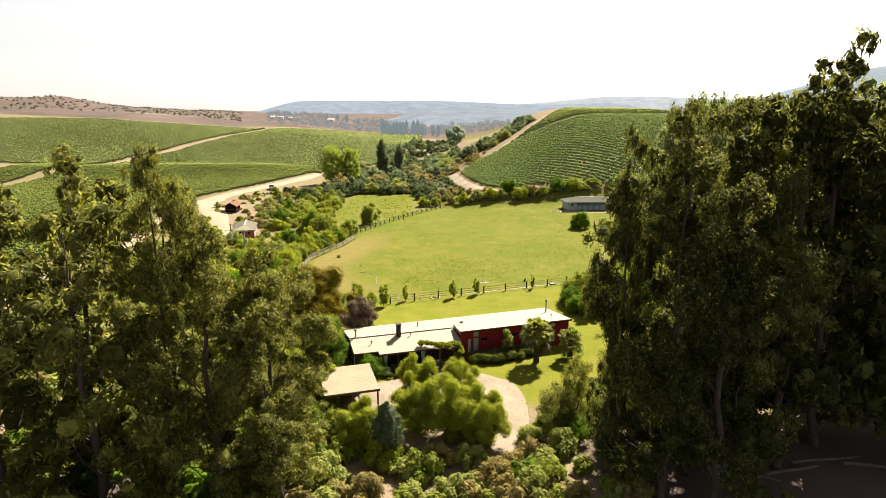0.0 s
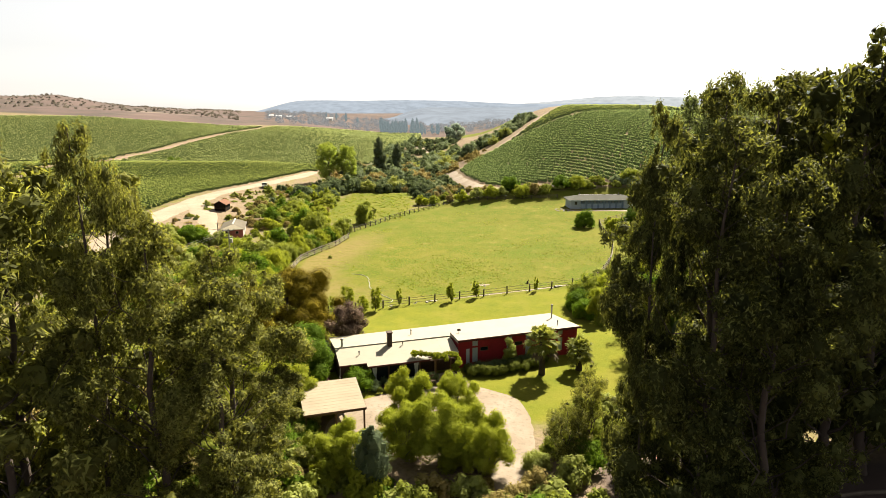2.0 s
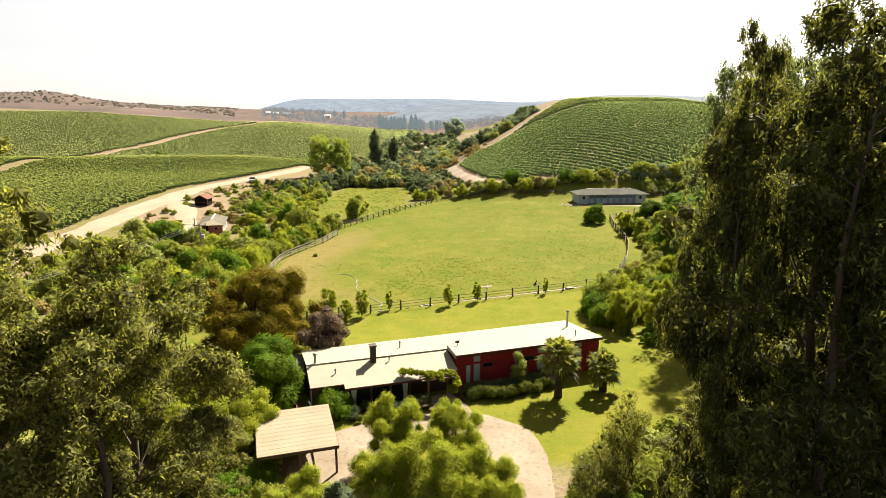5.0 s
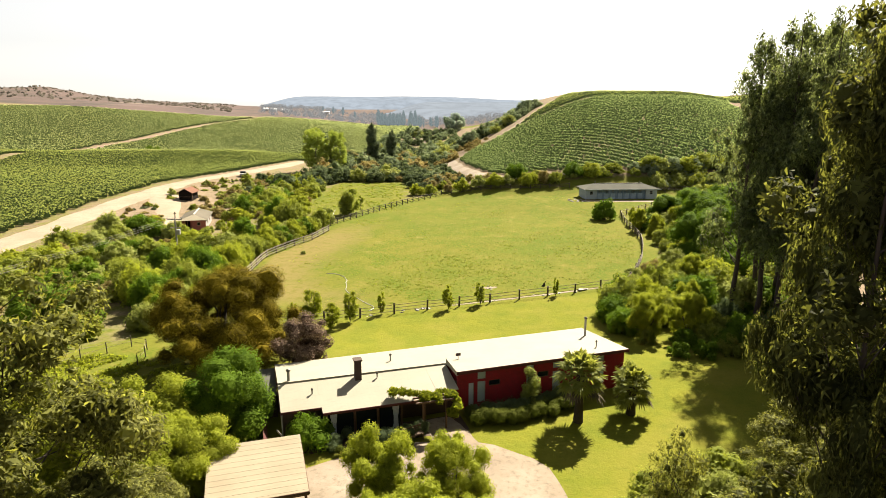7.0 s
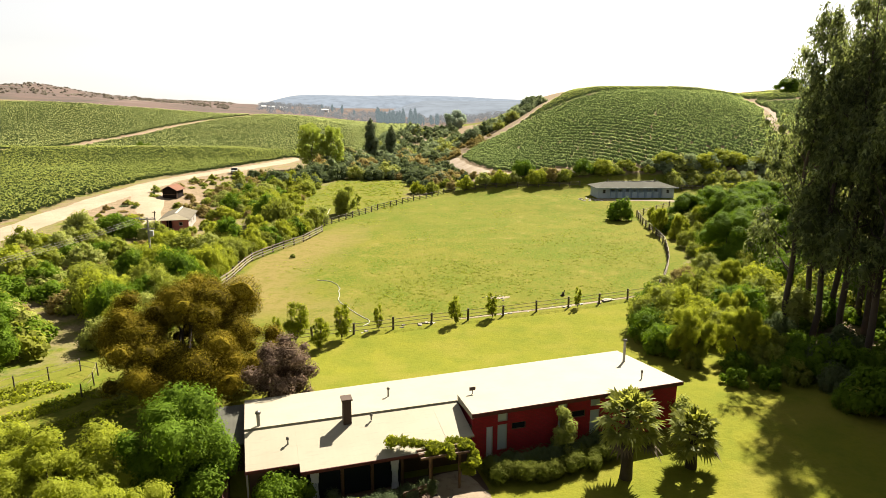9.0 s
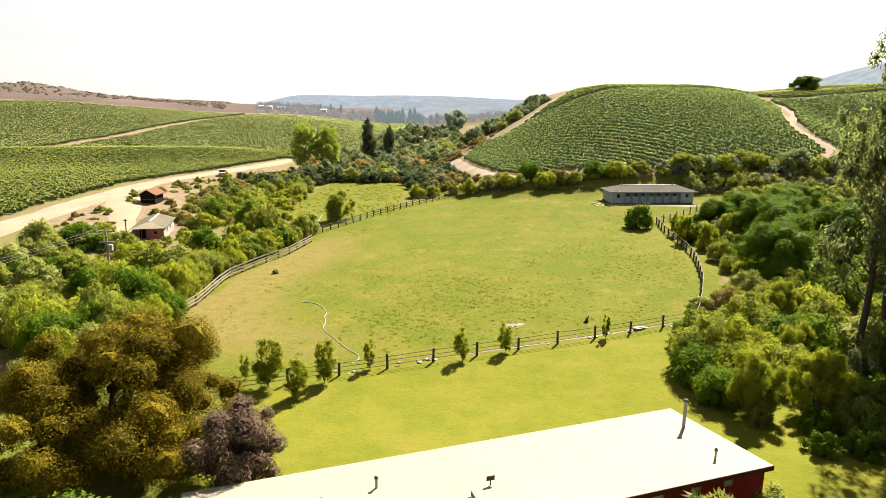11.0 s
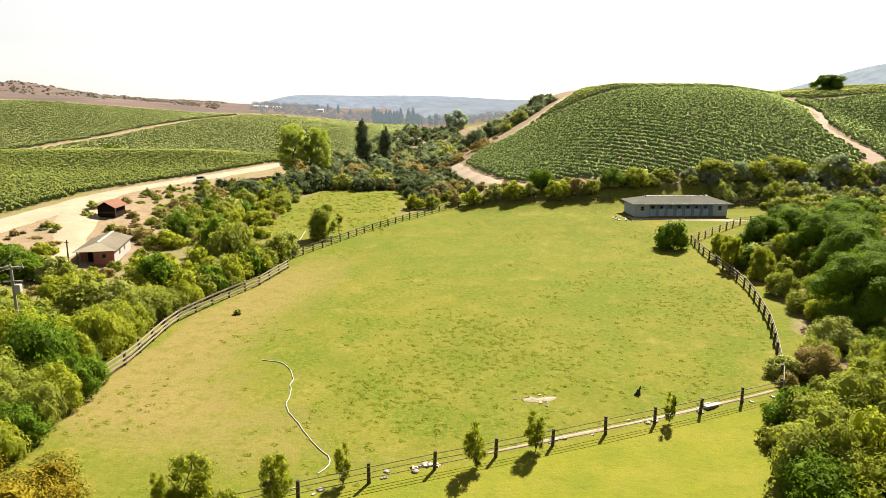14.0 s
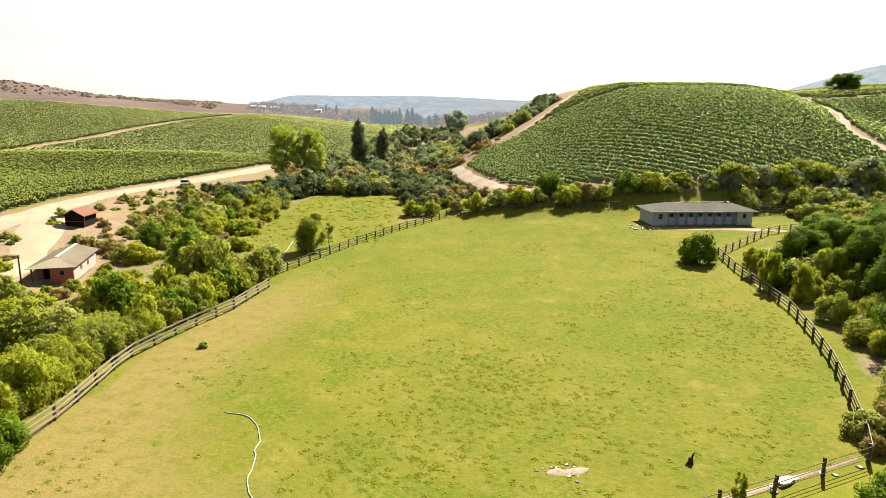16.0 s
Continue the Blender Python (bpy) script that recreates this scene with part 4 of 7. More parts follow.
    part("plinth", boxed(-0.05, L + 0.05, -0.25, -0.01, -0.2, 0.12), M["concrete"], root, "pale concrete plinth")
    return root


M["stable_blue"] = plain_mat("grey_blue_boards", (0.170, 0.235, 0.320), (0.140, 0.196, 0.272), 0.7, 0.85, stretch=0.2)
M["stable_pale"] = plain_mat("pale_grey_boards", (0.300, 0.345, 0.385), (0.255, 0.300, 0.340), 0.7, 0.85, stretch=0.2)
M["stable_door"] = plain_mat("pale_blue_door", (0.304, 0.380, 0.471), (0.258, 0.327, 0.410), 0.9, 0.8)
stable = build_stable()


M["pink_wall"] = plain_mat("faded_pink_render", (0.300, 0.105, 0.088), (0.245, 0.086, 0.072), 0.8)
M["tan_roof"] = sheet_mat("tan_roof_sheet", (0.112, 0.098, 0.074), (0.084, 0.075, 0.054), 0.3, "Y", 0.9, 0.05)
M["pale_sheet"] = sheet_mat("pale_roof_sheet", (0.235, 0.210, 0.150), (0.195, 0.172, 0.122), 0.3, "X", 0.9, 0.05)
M["clay_roof"] = sheet_mat("clay_tiles", (0.144, 0.072, 0.047), (0.114, 0.059, 0.040), 0.25, "X", 0.9, 0.05)
M["hut_wall"] = plain_mat("near_black_timber", (0.016, 0.011, 0.009), (0.011, 0.008, 0.007), 1.0, 0.95, spec=0.05)


def build_cottage():
    """A small farm cottage: open porch at one front corner, hipped front, gabled back."""
    x, y, W, L, H = -46.6, 138.3, 4.4, 8.9, 1.85
    root = thing("cottage", pose(x, y, ground_z(x, y) - 0.1, 0, 0, 13.4), "small pink cottage with a grey-tan sheet roof beside the road", "cottage")
    holes = [(2.9, 3.5, 0.8, 1.4)]
    part("wall", holed_wall(bmesh.new(), 2.0, W, 0, H, 0, 0.2, holes), M["pink_wall"], root, "faded pink rendered wall")
    bm = boxed(0.0, 0.2, 1.8, L, 0, H)
    box(bm, 0.0, 2.0, 1.6, 1.8, 0, H), box(bm, 2.0, 2.2, 0.2, 1.8, 0, H), box(bm, 0.2, W - 0.2, L - 0.2, L, 0, H)
    part("side_wall", bm, M["pink_wall"], root)
    part("gable_wall", boxed(W - 0.2, W, 0.2, L, 0, H), M["white_paint"], root, "whitewashed side wall")
    window(root, *holes[0], 0.0, M["pane"])
    part("door", boxed(0.7, 1.5, 1.54, 1.598, 0.05, 1.72), M["hut_wall"], root, "dark plank door in the porch")
    part("porch_floor", boxed(0.0, 2.0, 0.0, 1.6, 0.0, 0.12), M["concrete"], root)
    for u in (0.05, 1.2):
        part("post", worn_box(u, u + 0.12, 0.02, 0.14, 0.12, H, edge=0.01), M["timber"], root)
    for v in (2.6, 5.2):
        part("shutter", boxed(W + 0.002, W + 0.04, v, v + 0.6, 0.8, 1.35), M["timber"], root, "small brown shutter")
    e, zt = 0.36, H + 0.75
    bm = bmesh.new()
    a = [bm.verts.new(q) for q in ((-e, -e, H - 0.05), (W + e, -e, H - 0.05), (W + e, L + 0.4, H - 0.05), (-e, L + 0.4, H - 0.05), (W / 2, 1.75, zt), (W / 2, L + 0.4, zt))]
    for f in ((0, 1, 4), (1, 2, 5, 4), (3, 0, 4, 5), (2, 3, 5), (3, 2, 1, 0)):
        bm.faces.new([a[i] for i in f])
    roof = part("roof", bm, M["tan_roof"], root, "grey-tan sheet roof with a hipped front")
    bm = bmesh.new()
    b = [bm.verts.new(q) for q in ((-e - 0.02, -e - 0.02, H - 0.02), (W + e + 0.02, -e - 0.02, H - 0.02), (W / 2, 1.73, zt + 0.03), (-e - 0.02, -e - 0.02, H - 0.06), (W + e + 0.02, -e - 0.02, H - 0.06), (W / 2, 1.73, zt - 0.01))]
    for f in ((0, 1, 2), (5, 4, 3), (0, 3, 4, 1), (1, 4, 5, 2), (2, 5, 3, 0)):
        bm.faces.new([b[i] for i in f])
    part("front_hip", bm, M["pale_sheet"], roof, "paler sheets on the front hip")
    part("ridge_cap", boxed(W / 2 - 0.16, W / 2 + 0.16, 1.7, L + 0.42, zt - 0.04, zt + 0.06), M["white_paint"], roof, "white ridge capping")
    return root


def build_hut():
    x, y = -56.6, 162.8
    root = thing("hut", pose(x, y, ground_z(x, y) - 0.1, 0, 0, 0), "dark timber hut with a clay-coloured roof by the dirt road", "hut")
    bm = boxed(0, 3.6, 0.0, 0.15, 0, 1.9)
    box(bm, 0, 0.15, 0.15, 4.5, 0, 1.9), box(bm, 3.45, 3.6, 0.15, 4.5, 0, 1.9), box(bm, 0.15, 3.45, 4.35, 4.5, 0, 1.9)
    # closed wall, near-black in place of the open front's shade
    part("wall", bm, M["hut_wall"], root, "boards coloured near-black for the shaded open front")
    bm = bmesh.new()
    gable = [bm.verts.new(p) for p in ((0.0, 0.02, 1.9), (3.6, 0.02, 1.9), (1.8, 0.02, 2.66), (0.0, 0.14, 1.9), (3.6, 0.14, 1.9), (1.8, 0.14, 2.66))]
    for f in ((0, 1, 2), (5, 4, 3), (1, 4, 5, 2), (2, 5, 3, 0)):
        bm.faces.new([gable[i] for i in f])
    part("gable", bm, M["hut_wall"], root)
    e = 0.5
    for side in (-1, 1):
        bm = bmesh.new()
        low, top = 1.8 + side * (1.8 + e), 1.8
        a = [bm.verts.new(p) for y in (-e, 5.0) for p in ((low, y, 1.72), (top, y, 2.80), (top, y, 2.72), (low, y, 1.64))]
        for f in ((0, 1, 2, 3), (7, 6, 5, 4), (0, 4, 5, 1), (1, 5, 6, 2), (2, 6, 7, 3), (3, 7, 4, 0)):
            bm.faces.new([a[i] for i in f])
        bmesh.ops.recalc_face_normals(bm, faces=bm.faces)
        part("roof_slope", bm, M["clay_roof"], root, "clay-coloured gabled roof slope")
    part("rail", boxed(0.2, 3.4, -0.06, -0.01, 0.75, 0.85), M["timber"], root)
    part("post", boxed(3.9, 4.0, -0.3, -0.2, 0, 1.8), M["timber"], root)
    root.scale = (0.76, 0.80, 0.92)
    return root


cottage, hut = build_cottage(), build_hut()


def far_farm(x, y, wide, deep, turn):
    """A pale farm shed in the far valley: walls and a gabled roof."""
    root = thing("farm_building", pose(x, y, ground_z(x, y) - 0.2, 0, 0, turn), "small pale farm shed in the far valley", "shed", "pale farm sheds in the far valley")
    part("wall", boxed(0, wide, 0, deep, 0, 2.8), M["far_wall"], root)
    bm = bmesh.new()
    a = [bm.verts.new(p) for u in (-0.4, wide + 0.4) for p in ((u, -0.5, 2.804), (u, deep / 2, 4.2), (u, deep + 0.5, 2.804))]
    for f in ((0, 1, 2), (5, 4, 3), (0, 3, 4, 1), (1, 4, 5, 2), (2, 5, 3, 0)):
        bm.faces.new([a[i] for i in f])
    part("roof", bm, M["far_roof"], root, "pale sheet roof")


M["far_wall"] = plain_mat("whitewashed_shed_wall", (0.62, 0.61, 0.58), (0.55, 0.54, 0.51), 0.4)
M["far_roof"] = plain_mat("pale_shed_roof", (0.46, 0.47, 0.48), (0.40, 0.41, 0.42), 0.4)
for far in ((-205, 800, 7, 4, 10), (-194, 806, 9, 5, -8), (-217, 812, 6, 4, 20), (-152, 850, 8, 5, 0)):
    far_farm(*far)


# ---- fences, drive and hose ----
def polyline(pts, step):
    p = np.asarray(pts, float)
    d = np.r_[0, np.cumsum(np.hypot(*np.diff(p, axis=0).T))]
    s = np.linspace(0, d[-1], max(2, round(d[-1] / step) + 1))
    return np.stack([np.interp(s, d, p[:, k]) for k in range(2)], 1)


def post_mesh(tall, r):
    bm = bmesh.new()
    bmesh.ops.create_cone(bm, cap_ends=True, segments=8, radius1=r, radius2=r * 0.88, depth=tall + 0.3, matrix=Matrix.Translation((0, 0, tall / 2 - 0.15)))
    me = bpy.data.meshes.new("post")
    bm.to_mesh(me)
    bm.free()
    me.materials.append(M["fence_wood"])
    return me


def rail_mesh(h, w, mat):
    bm = boxed(0, 1, -w / 2, w / 2, -h / 2, h / 2)
    bmesh.ops.bevel(bm, geom=bm.edges[:], offset=0.012, segments=1, affect="EDGES")
    me = bpy.data.meshes.new("rail")
    bm.to_mesh(me)
    bm.free()
    me.materials.append(mat)
    return me


def fence(pts, step, rails, tall, label, seed, rail_h=0.13, rail_w=0.05, r=0.11, mat="rail_wood"):
    """A post-and-rail fence along a line; each post and rail is a part."""
    rng = np.random.default_rng(seed)
    at = polyline(pts, step)
    x0, y0 = at[0]
    root = thing("fence", Matrix.Translation((x0, y0, ground_z(x0, y0))), label, "fence")
    pm, rm = post_mesh(tall, r), rail_mesh(rail_h, rail_w, M[mat])
    o = Vector((x0, y0, ground_z(x0, y0)))
    for i, (x, y) in enumerate(at):
        p = put("post", pm, root)
        p.matrix_basis = Matrix.LocRotScale(Vector((x, y, ground_z(x, y))) - o, Euler((rng.normal() * 0.03, rng.normal() * 0.03, rng.uniform(0, 3))), (1, 1, rng.uniform(0.93, 1.08)))
        if i + 1 < len(at):
            for k, z in enumerate(rails):
                a = Vector((x, y, ground_z(x, y) + z * tall + rng.normal() * 0.02)) - o
                b = Vector((*at[i + 1], ground_z(*at[i + 1]) + z * tall + rng.normal() * 0.02)) - o
                d = b - a
                side = Vector((-d.y, d.x, 0)).normalized() * (r + rail_w * 0.4)
                q = put("rail", rm, root)
                q.matrix_basis = Matrix.Translation(a - side) @ Vector((1, 0, 0)).rotation_difference(d.normalized()).to_matrix().to_4x4() @ Matrix.Diagonal((d.length, 1, 1, 1))
    return root


fence([(-25.4, 82.6), (-13.6, 87.0), (-3.5, 91.0), (7.0, 94.9), (16.0, 98.4), (23.8, 101.8)], 3.7, (0.32, 0.62, 0.92), 1.15, "brown post fence with thin rails across the lawn", 1, 0.05, 0.03)
fence([(-25.6, 83.0), (-25.6, 100), (-24.9, 107), (-25.2, 116), (-23.2, 122.7), (-20.9, 128.3), (-19.4, 136.5)], 2.6, (0.30, 0.60, 0.92), 1.15, "weathered post-and-rail fence with pale rails along the scrub", 2, 0.15, 0.05)
fence([(-20.9, 139.5), (-17.4, 147.7), (-12.7, 158.6), (-6.0, 171.3), (0.6, 181.1)], 2.4, (0.30, 0.60, 0.92), 1.15, "weathered post-and-rail fence climbing to the hedge", 3, 0.09, 0.05, mat="fence_wood")
fence([(23.8, 101.8), (25.0, 104), (27.4, 109.3), (30.0, 115.5), (32.0, 121.7), (33.8, 128.2), (34.9, 136.4), (35.6, 144.4), (37.0, 152.5)], 2.6, (0.30, 0.60, 0.92), 1.15, "weathered post-and-rail fence below the wood", 4, 0.15, 0.05)
fence([(37.0, 152.5), (42.0, 157.5), (49.5, 164.5), (53.7, 166.7), (62, 168.5)], 2.6, (0.35, 0.65, 0.92), 1.15, "post-and-rail fence beside the stable yard", 5, 0.08, 0.05)
fence([(0.6, 181.1), (10, 180.6), (21, 180.2), (32.2, 181.2)], 2.5, (0.35, 0.65, 0.92), 1.15, "dark post-and-rail fence behind the bushes", 6, 0.09, 0.05, mat="fence_wood")
fence([(52.5, 178.5), (62, 179.5), (75, 181), (90, 182)], 2.5, (0.35, 0.65, 0.92), 1.2, "dark post-and-rail fence behind the stable", 7, 0.10, 0.05, mat="fence_wood")
ribbon("pavement_drive", [(5.6, 46, 3.0), (5.7, 49, 3.2), (5.9, 54, 4.0), (4.6, 59.0, 6.6), (1.2, 61.0, 5.6), (-3.5, 60.0, 4.6), (-6.8, 57.2, 4.4), (-7.6, 52.5, 3.6), (-6.5, 48.0, 2.4)], M["gravel"], 0.07, "pale gravel drive in front of the house", 0.8, 8, 11)
ribbon("pavement_path", [(2.6, 61.4, 3.4), (1.4, 63.6, 2.6), (0.6, 65.9, 1.8)], M["gravel"], 0.09, "gravel path up to the house wall", 0.5, 4, 14)
ribbon("pavement_strip", [(2.0, 93.6, 0.2), (7.2, 95.6, 0.4), (12.0, 97.4, 0.25), (16.2, 99.1, 0.45), (20.5, 100.9, 0.3), (23.6, 102.3, 0.25)], M["gravel"], 0.05, "pale trampled strip along the lawn fence", 0.6, 4, 13)
ribbon("pavement_patch", [(5.3, 100.5, 0.2), (5.9, 100.7, 0.8), (6.5, 100.6, 0.5), (7.2, 100.9, 0.75), (7.7, 101.0, 0.15)], M["gravel"], 0.05, "small pale bare patch in the paddock grass", 0.3, 4, 15)
ribbon("pavement_yard", [(32.5, 168.5, 2.0), (40, 168.2, 2.2), (48, 168.0, 1.8), (55, 166.3, 1.2)], M["gravel"], 0.06, "pale trampled strip in front of the stable", 1.0, 4, 12)


def ground_tube(name, pts, r, mat, label, category, seed=1, wob=0.12):
    rng = np.random.default_rng(seed)
    c = smooth_line(pts, 0.5)
    c = c + np.convolve(rng.normal(size=len(c) * 2 + 10), np.ones(4) / 4, "valid")[:len(c) * 2].reshape(-1, 2) * wob
    path = np.c_[c, height(c[:, 0], c[:, 1]) + r * 0.6]
    return tagged(new(name, raw_mesh(name, *tube_arrays(path, [r] * len(path), 6), mat, True)), label, category)


ground_tube("irrigation_hose", [(-14.6, 107.4), (-12.9, 107.0), (-11.6, 105.2), (-11.1, 102.5), (-11.0, 100.0), (-9.8, 97.6), (-8.2, 95.0), (-6.4, 92.8), (-7.2, 91.5)], 0.038, M["white_hose"], "white flat irrigation hose lying across the grass", "hose")
ground_tube("irrigation_hose", [(-22.2, 160.5), (-21.6, 154), (-21.0, 147.6), (-20.9, 143.4)], 0.045, M["white_hose"], "white flat irrigation hose lying in the meadow", "hose", 2)


# ---- trees and bushes ----
rng = np.random.default_rng(7)

# tall gums on both sides of the flight line: (x, y, height, turn)
GUMS_SCRUB_SIDE = [(-18.3, 38.0, 26.5, 0), (-24.6, 41.0, 25.5, 70), (-14.6, 37.6, 21.8, 140), (-11.4, 39.6, 17.8, 210), (-29.5, 38.0, 23.5, 30), (-21.0, 34.5, 22.0, 280), (-33.5, 42.5, 25.0, 100), (-13.0, 42.5, 19.0, 320), (-19.8, 44.0, 22.5, 190), (-27.0, 46.5, 22.0, 250), (-38.5, 39.0, 22.0, 10), (-25.5, 33.0, 20.5, 90), (-12.5, 46.0, 9.0, 10)]
GUMS_LAWN_SIDE = [(12.5, 42.0, 27.0, 40), (16.8, 43.5, 28.6, 160), (21.5, 46.5, 28.8, 260), (15.4, 39.8, 26.0, 20), (26.0, 44.5, 31.0, 120), (31.0, 48.0, 33.5, 200), (27.0, 55.5, 28.0, 300), (36.0, 46.0, 34.5, 80), (25.0, 52.0, 29.5, 350), (41.0, 50.0, 36.0, 150), (33.5, 54.0, 30.0, 230), (18.5, 39.0, 24.0, 275), (41.5, 55.0, 29.5, 45), (46.0, 52.5, 36.5, 190)]
# mostly added on the sun side to shade the lawn-side gums
GUMS_BEHIND = [(45.0, 66.0, 31.0, 15), (51.0, 70.0, 32.0, 85), (57.0, 64.0, 32.0, 165), (43.5, 60.5, 31.0, 55), (39.5, 61.0, 28.0, 110), (47.0, 62.0, 30.0, 285), (52.0, 57.0, 31.0, 20), (29.0, 50.5, 29.0, 330), (37.5, 51.5, 30.0, 265), (15.0, 46.5, 9.5, 33), (18.0, 49.5, 10.5, 77)]
# the outer ones are added past the view to shade this grove
GUMS_BEYOND_HOUSE = [(32.3, 91.0, 30.0, 15), (33.6, 88.6, 31.0, 95), (35.5, 93.5, 29.0, 170), (35.0, 87.0, 31.5, 255), (34.0, 82.0, 31.0, 60), (37.5, 92.0, 31.0, 310), (37.5, 84.0, 31.0, 130), (38.5, 89.0, 31.5, 200), (36.0, 78.5, 30.0, 35), (40.5, 93.0, 30.0, 25), (41.5, 85.5, 31.0, 150), (44.5, 88.0, 31.0, 80), (48.0, 91.5, 30.0, 215), (48.5, 86.0, 31.0, 70), (46.0, 97.0, 30.0, 345), (49.0, 77.0, 31.0, 235), (55.0, 78.0, 32.0, 305), (53.0, 88.0, 31.0, 165)]
gum_label = "tall eucalyptus tree with hanging olive-green foliage"
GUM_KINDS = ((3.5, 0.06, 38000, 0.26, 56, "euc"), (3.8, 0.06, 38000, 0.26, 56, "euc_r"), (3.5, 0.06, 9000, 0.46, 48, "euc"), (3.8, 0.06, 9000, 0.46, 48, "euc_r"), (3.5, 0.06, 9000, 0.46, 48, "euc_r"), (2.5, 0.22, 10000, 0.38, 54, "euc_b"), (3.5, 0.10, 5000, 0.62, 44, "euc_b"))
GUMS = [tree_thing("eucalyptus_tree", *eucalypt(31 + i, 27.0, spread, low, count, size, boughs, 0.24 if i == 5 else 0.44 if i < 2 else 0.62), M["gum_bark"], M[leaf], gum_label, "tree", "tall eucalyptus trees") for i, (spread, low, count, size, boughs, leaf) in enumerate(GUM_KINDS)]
for i, (x, y, tall, turn) in enumerate(GUMS_SCRUB_SIDE + GUMS_LAWN_SIDE + GUMS_BEHIND + GUMS_BEYOND_HOUSE):
    near = tall > 12 and ((-20 < x < -8 and y < 43) or (10 < x < 22 and y < 48))
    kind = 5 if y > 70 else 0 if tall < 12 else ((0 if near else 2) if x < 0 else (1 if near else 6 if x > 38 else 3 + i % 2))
    s = tall / 27.0
    wide = 0.44 if (x, y) == (12.5, 42.0) else 0.62 if (x, y) == (-18.3, 38.0) else 0.55 * s + 0.45
    stand(GUMS[kind], x, y, wide * (0.84 if kind == 5 else 1.0), turn, s)
for g in GUMS:
    drop(g)

SHAPES = [shrub(60 + 10 * j, 1900, 1.0, 0.105, 0.080, 8 + j, 0.8 + 0.12 * j) for j in range(4)]
DISTANT = [shrub(260 + 10 * j, 1200, 1.0, 0.115, 0.086, 7 + j, 0.8 + 0.12 * j, 2) for j in range(4)]
GRAND = [shrub(460 + 10 * j, 3200, 1.0, 0.084, 0.064, 11 + j, 0.9 + 0.1 * j) for j in range(4)]
FINE = [shrub(560 + 10 * j, 7500, 1.0, 0.053, 0.041, 13 + j, 0.95 + 0.1 * j, 4) for j in range(3)]
LOOSE = [shrub(160 + 10 * j, 560, 1.0, 0.17, 0.130, 6 + j, 0.8 + 0.12 * j, 2) for j in range(4)]
LOOSE_NEAR = [shrub(660 + 10 * j, 1800, 1.0, 0.098, 0.074, 8 + j, 0.8 + 0.12 * j) for j in range(4)]
LOOSE_FAR = [shrub(360 + 10 * j, 620, 1.0, 0.135, 0.100, 7 + j, 0.8 + 0.12 * j, 2) for j in range(4)]
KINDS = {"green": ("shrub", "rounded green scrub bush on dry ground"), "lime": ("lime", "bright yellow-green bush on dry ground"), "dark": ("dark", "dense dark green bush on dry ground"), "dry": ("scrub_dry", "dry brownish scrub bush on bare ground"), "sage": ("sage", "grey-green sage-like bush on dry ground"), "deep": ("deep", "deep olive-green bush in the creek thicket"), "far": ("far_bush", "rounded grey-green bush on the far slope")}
SHRUBS = {key: [tree_thing("bush", *shape, M["bark_dark"], M[mat], label, "bush") for shape in SHAPES + DISTANT + GRAND + FINE] for key, (mat, label) in KINDS.items()}
THICKET = {key: [] for key in KINDS}


def bush(key, x, y, s, sz=None, fine=False):
    """A bush of its own on the land."""
    return stand(SHRUBS[key][int(rng.integers(4)) + (8 if s > 3.0 else 4 if y > 165 else 0) if not fine else 12 + int(rng.integers(3))], x, y, s, rng.uniform(0, 360), sz or s * rng.uniform(0.85, 1.15), 0.05)


def fill(key, x, y, s, sz=None):
    """A bush in the joined growth that nobody could count."""
    v, f = (LOOSE_FAR if y > 180 else LOOSE_NEAR if x < -16 and 90 < y < 170 else LOOSE)[int(rng.integers(4))][1]
    a = rng.uniform(0, TAU)
    c, n = math.cos(a), math.sin(a)
    sz = sz or s * rng.uniform(0.8, 1.1)
    w = np.c_[(v[:, 0] * c - v[:, 1] * n) * s + x, (v[:, 0] * n + v[:, 1] * c) * s + y, v[:, 2] * sz + ground_z(x, y) - 0.05 * s]
    THICKET[key].append((w, f))


def clear_of(x, y, spots):
    return all((x - a) ** 2 + (y - b) ** 2 > r * r for a, b, r in spots)


def road_x(y):
    return np.interp(y, [60, 110, 140, 165, 189, 203, 223, 247, 268, 330], [-70, -69.5, -69.4, -71, -71.4, -67.5, -62.5, -57.5, -54, -40])


KEEP = [(-45.0, 142.0, 6.6), (-43.2, 146.5, 3.0), (-55, 165, 6), (-53.5, 147, 5), (-53, 158, 7), (-58, 160, 6), (-36.3, 110, 1.6), (-44.0, 134.6, 3.0), (-40.6, 136.6, 3.4), (-39.8, 142.0, 2.6)]
# hedge-like row just outside the paddock fence
for i in range(34):
    y = 86 + i * 1.75 + rng.uniform(-0.5, 0.5)
    key = rng.choice(["green", "lime", "dark", "sage"], p=[0.46, 0.24, 0.12, 0.18])
    s = rng.uniform(1.6, 2.8)
    bush(key, float(left_edge(y)) - 0.5 - 0.9 * s - rng.uniform(0, 0.8), y, s, s * rng.uniform(1.1, 1.5), y < 122)
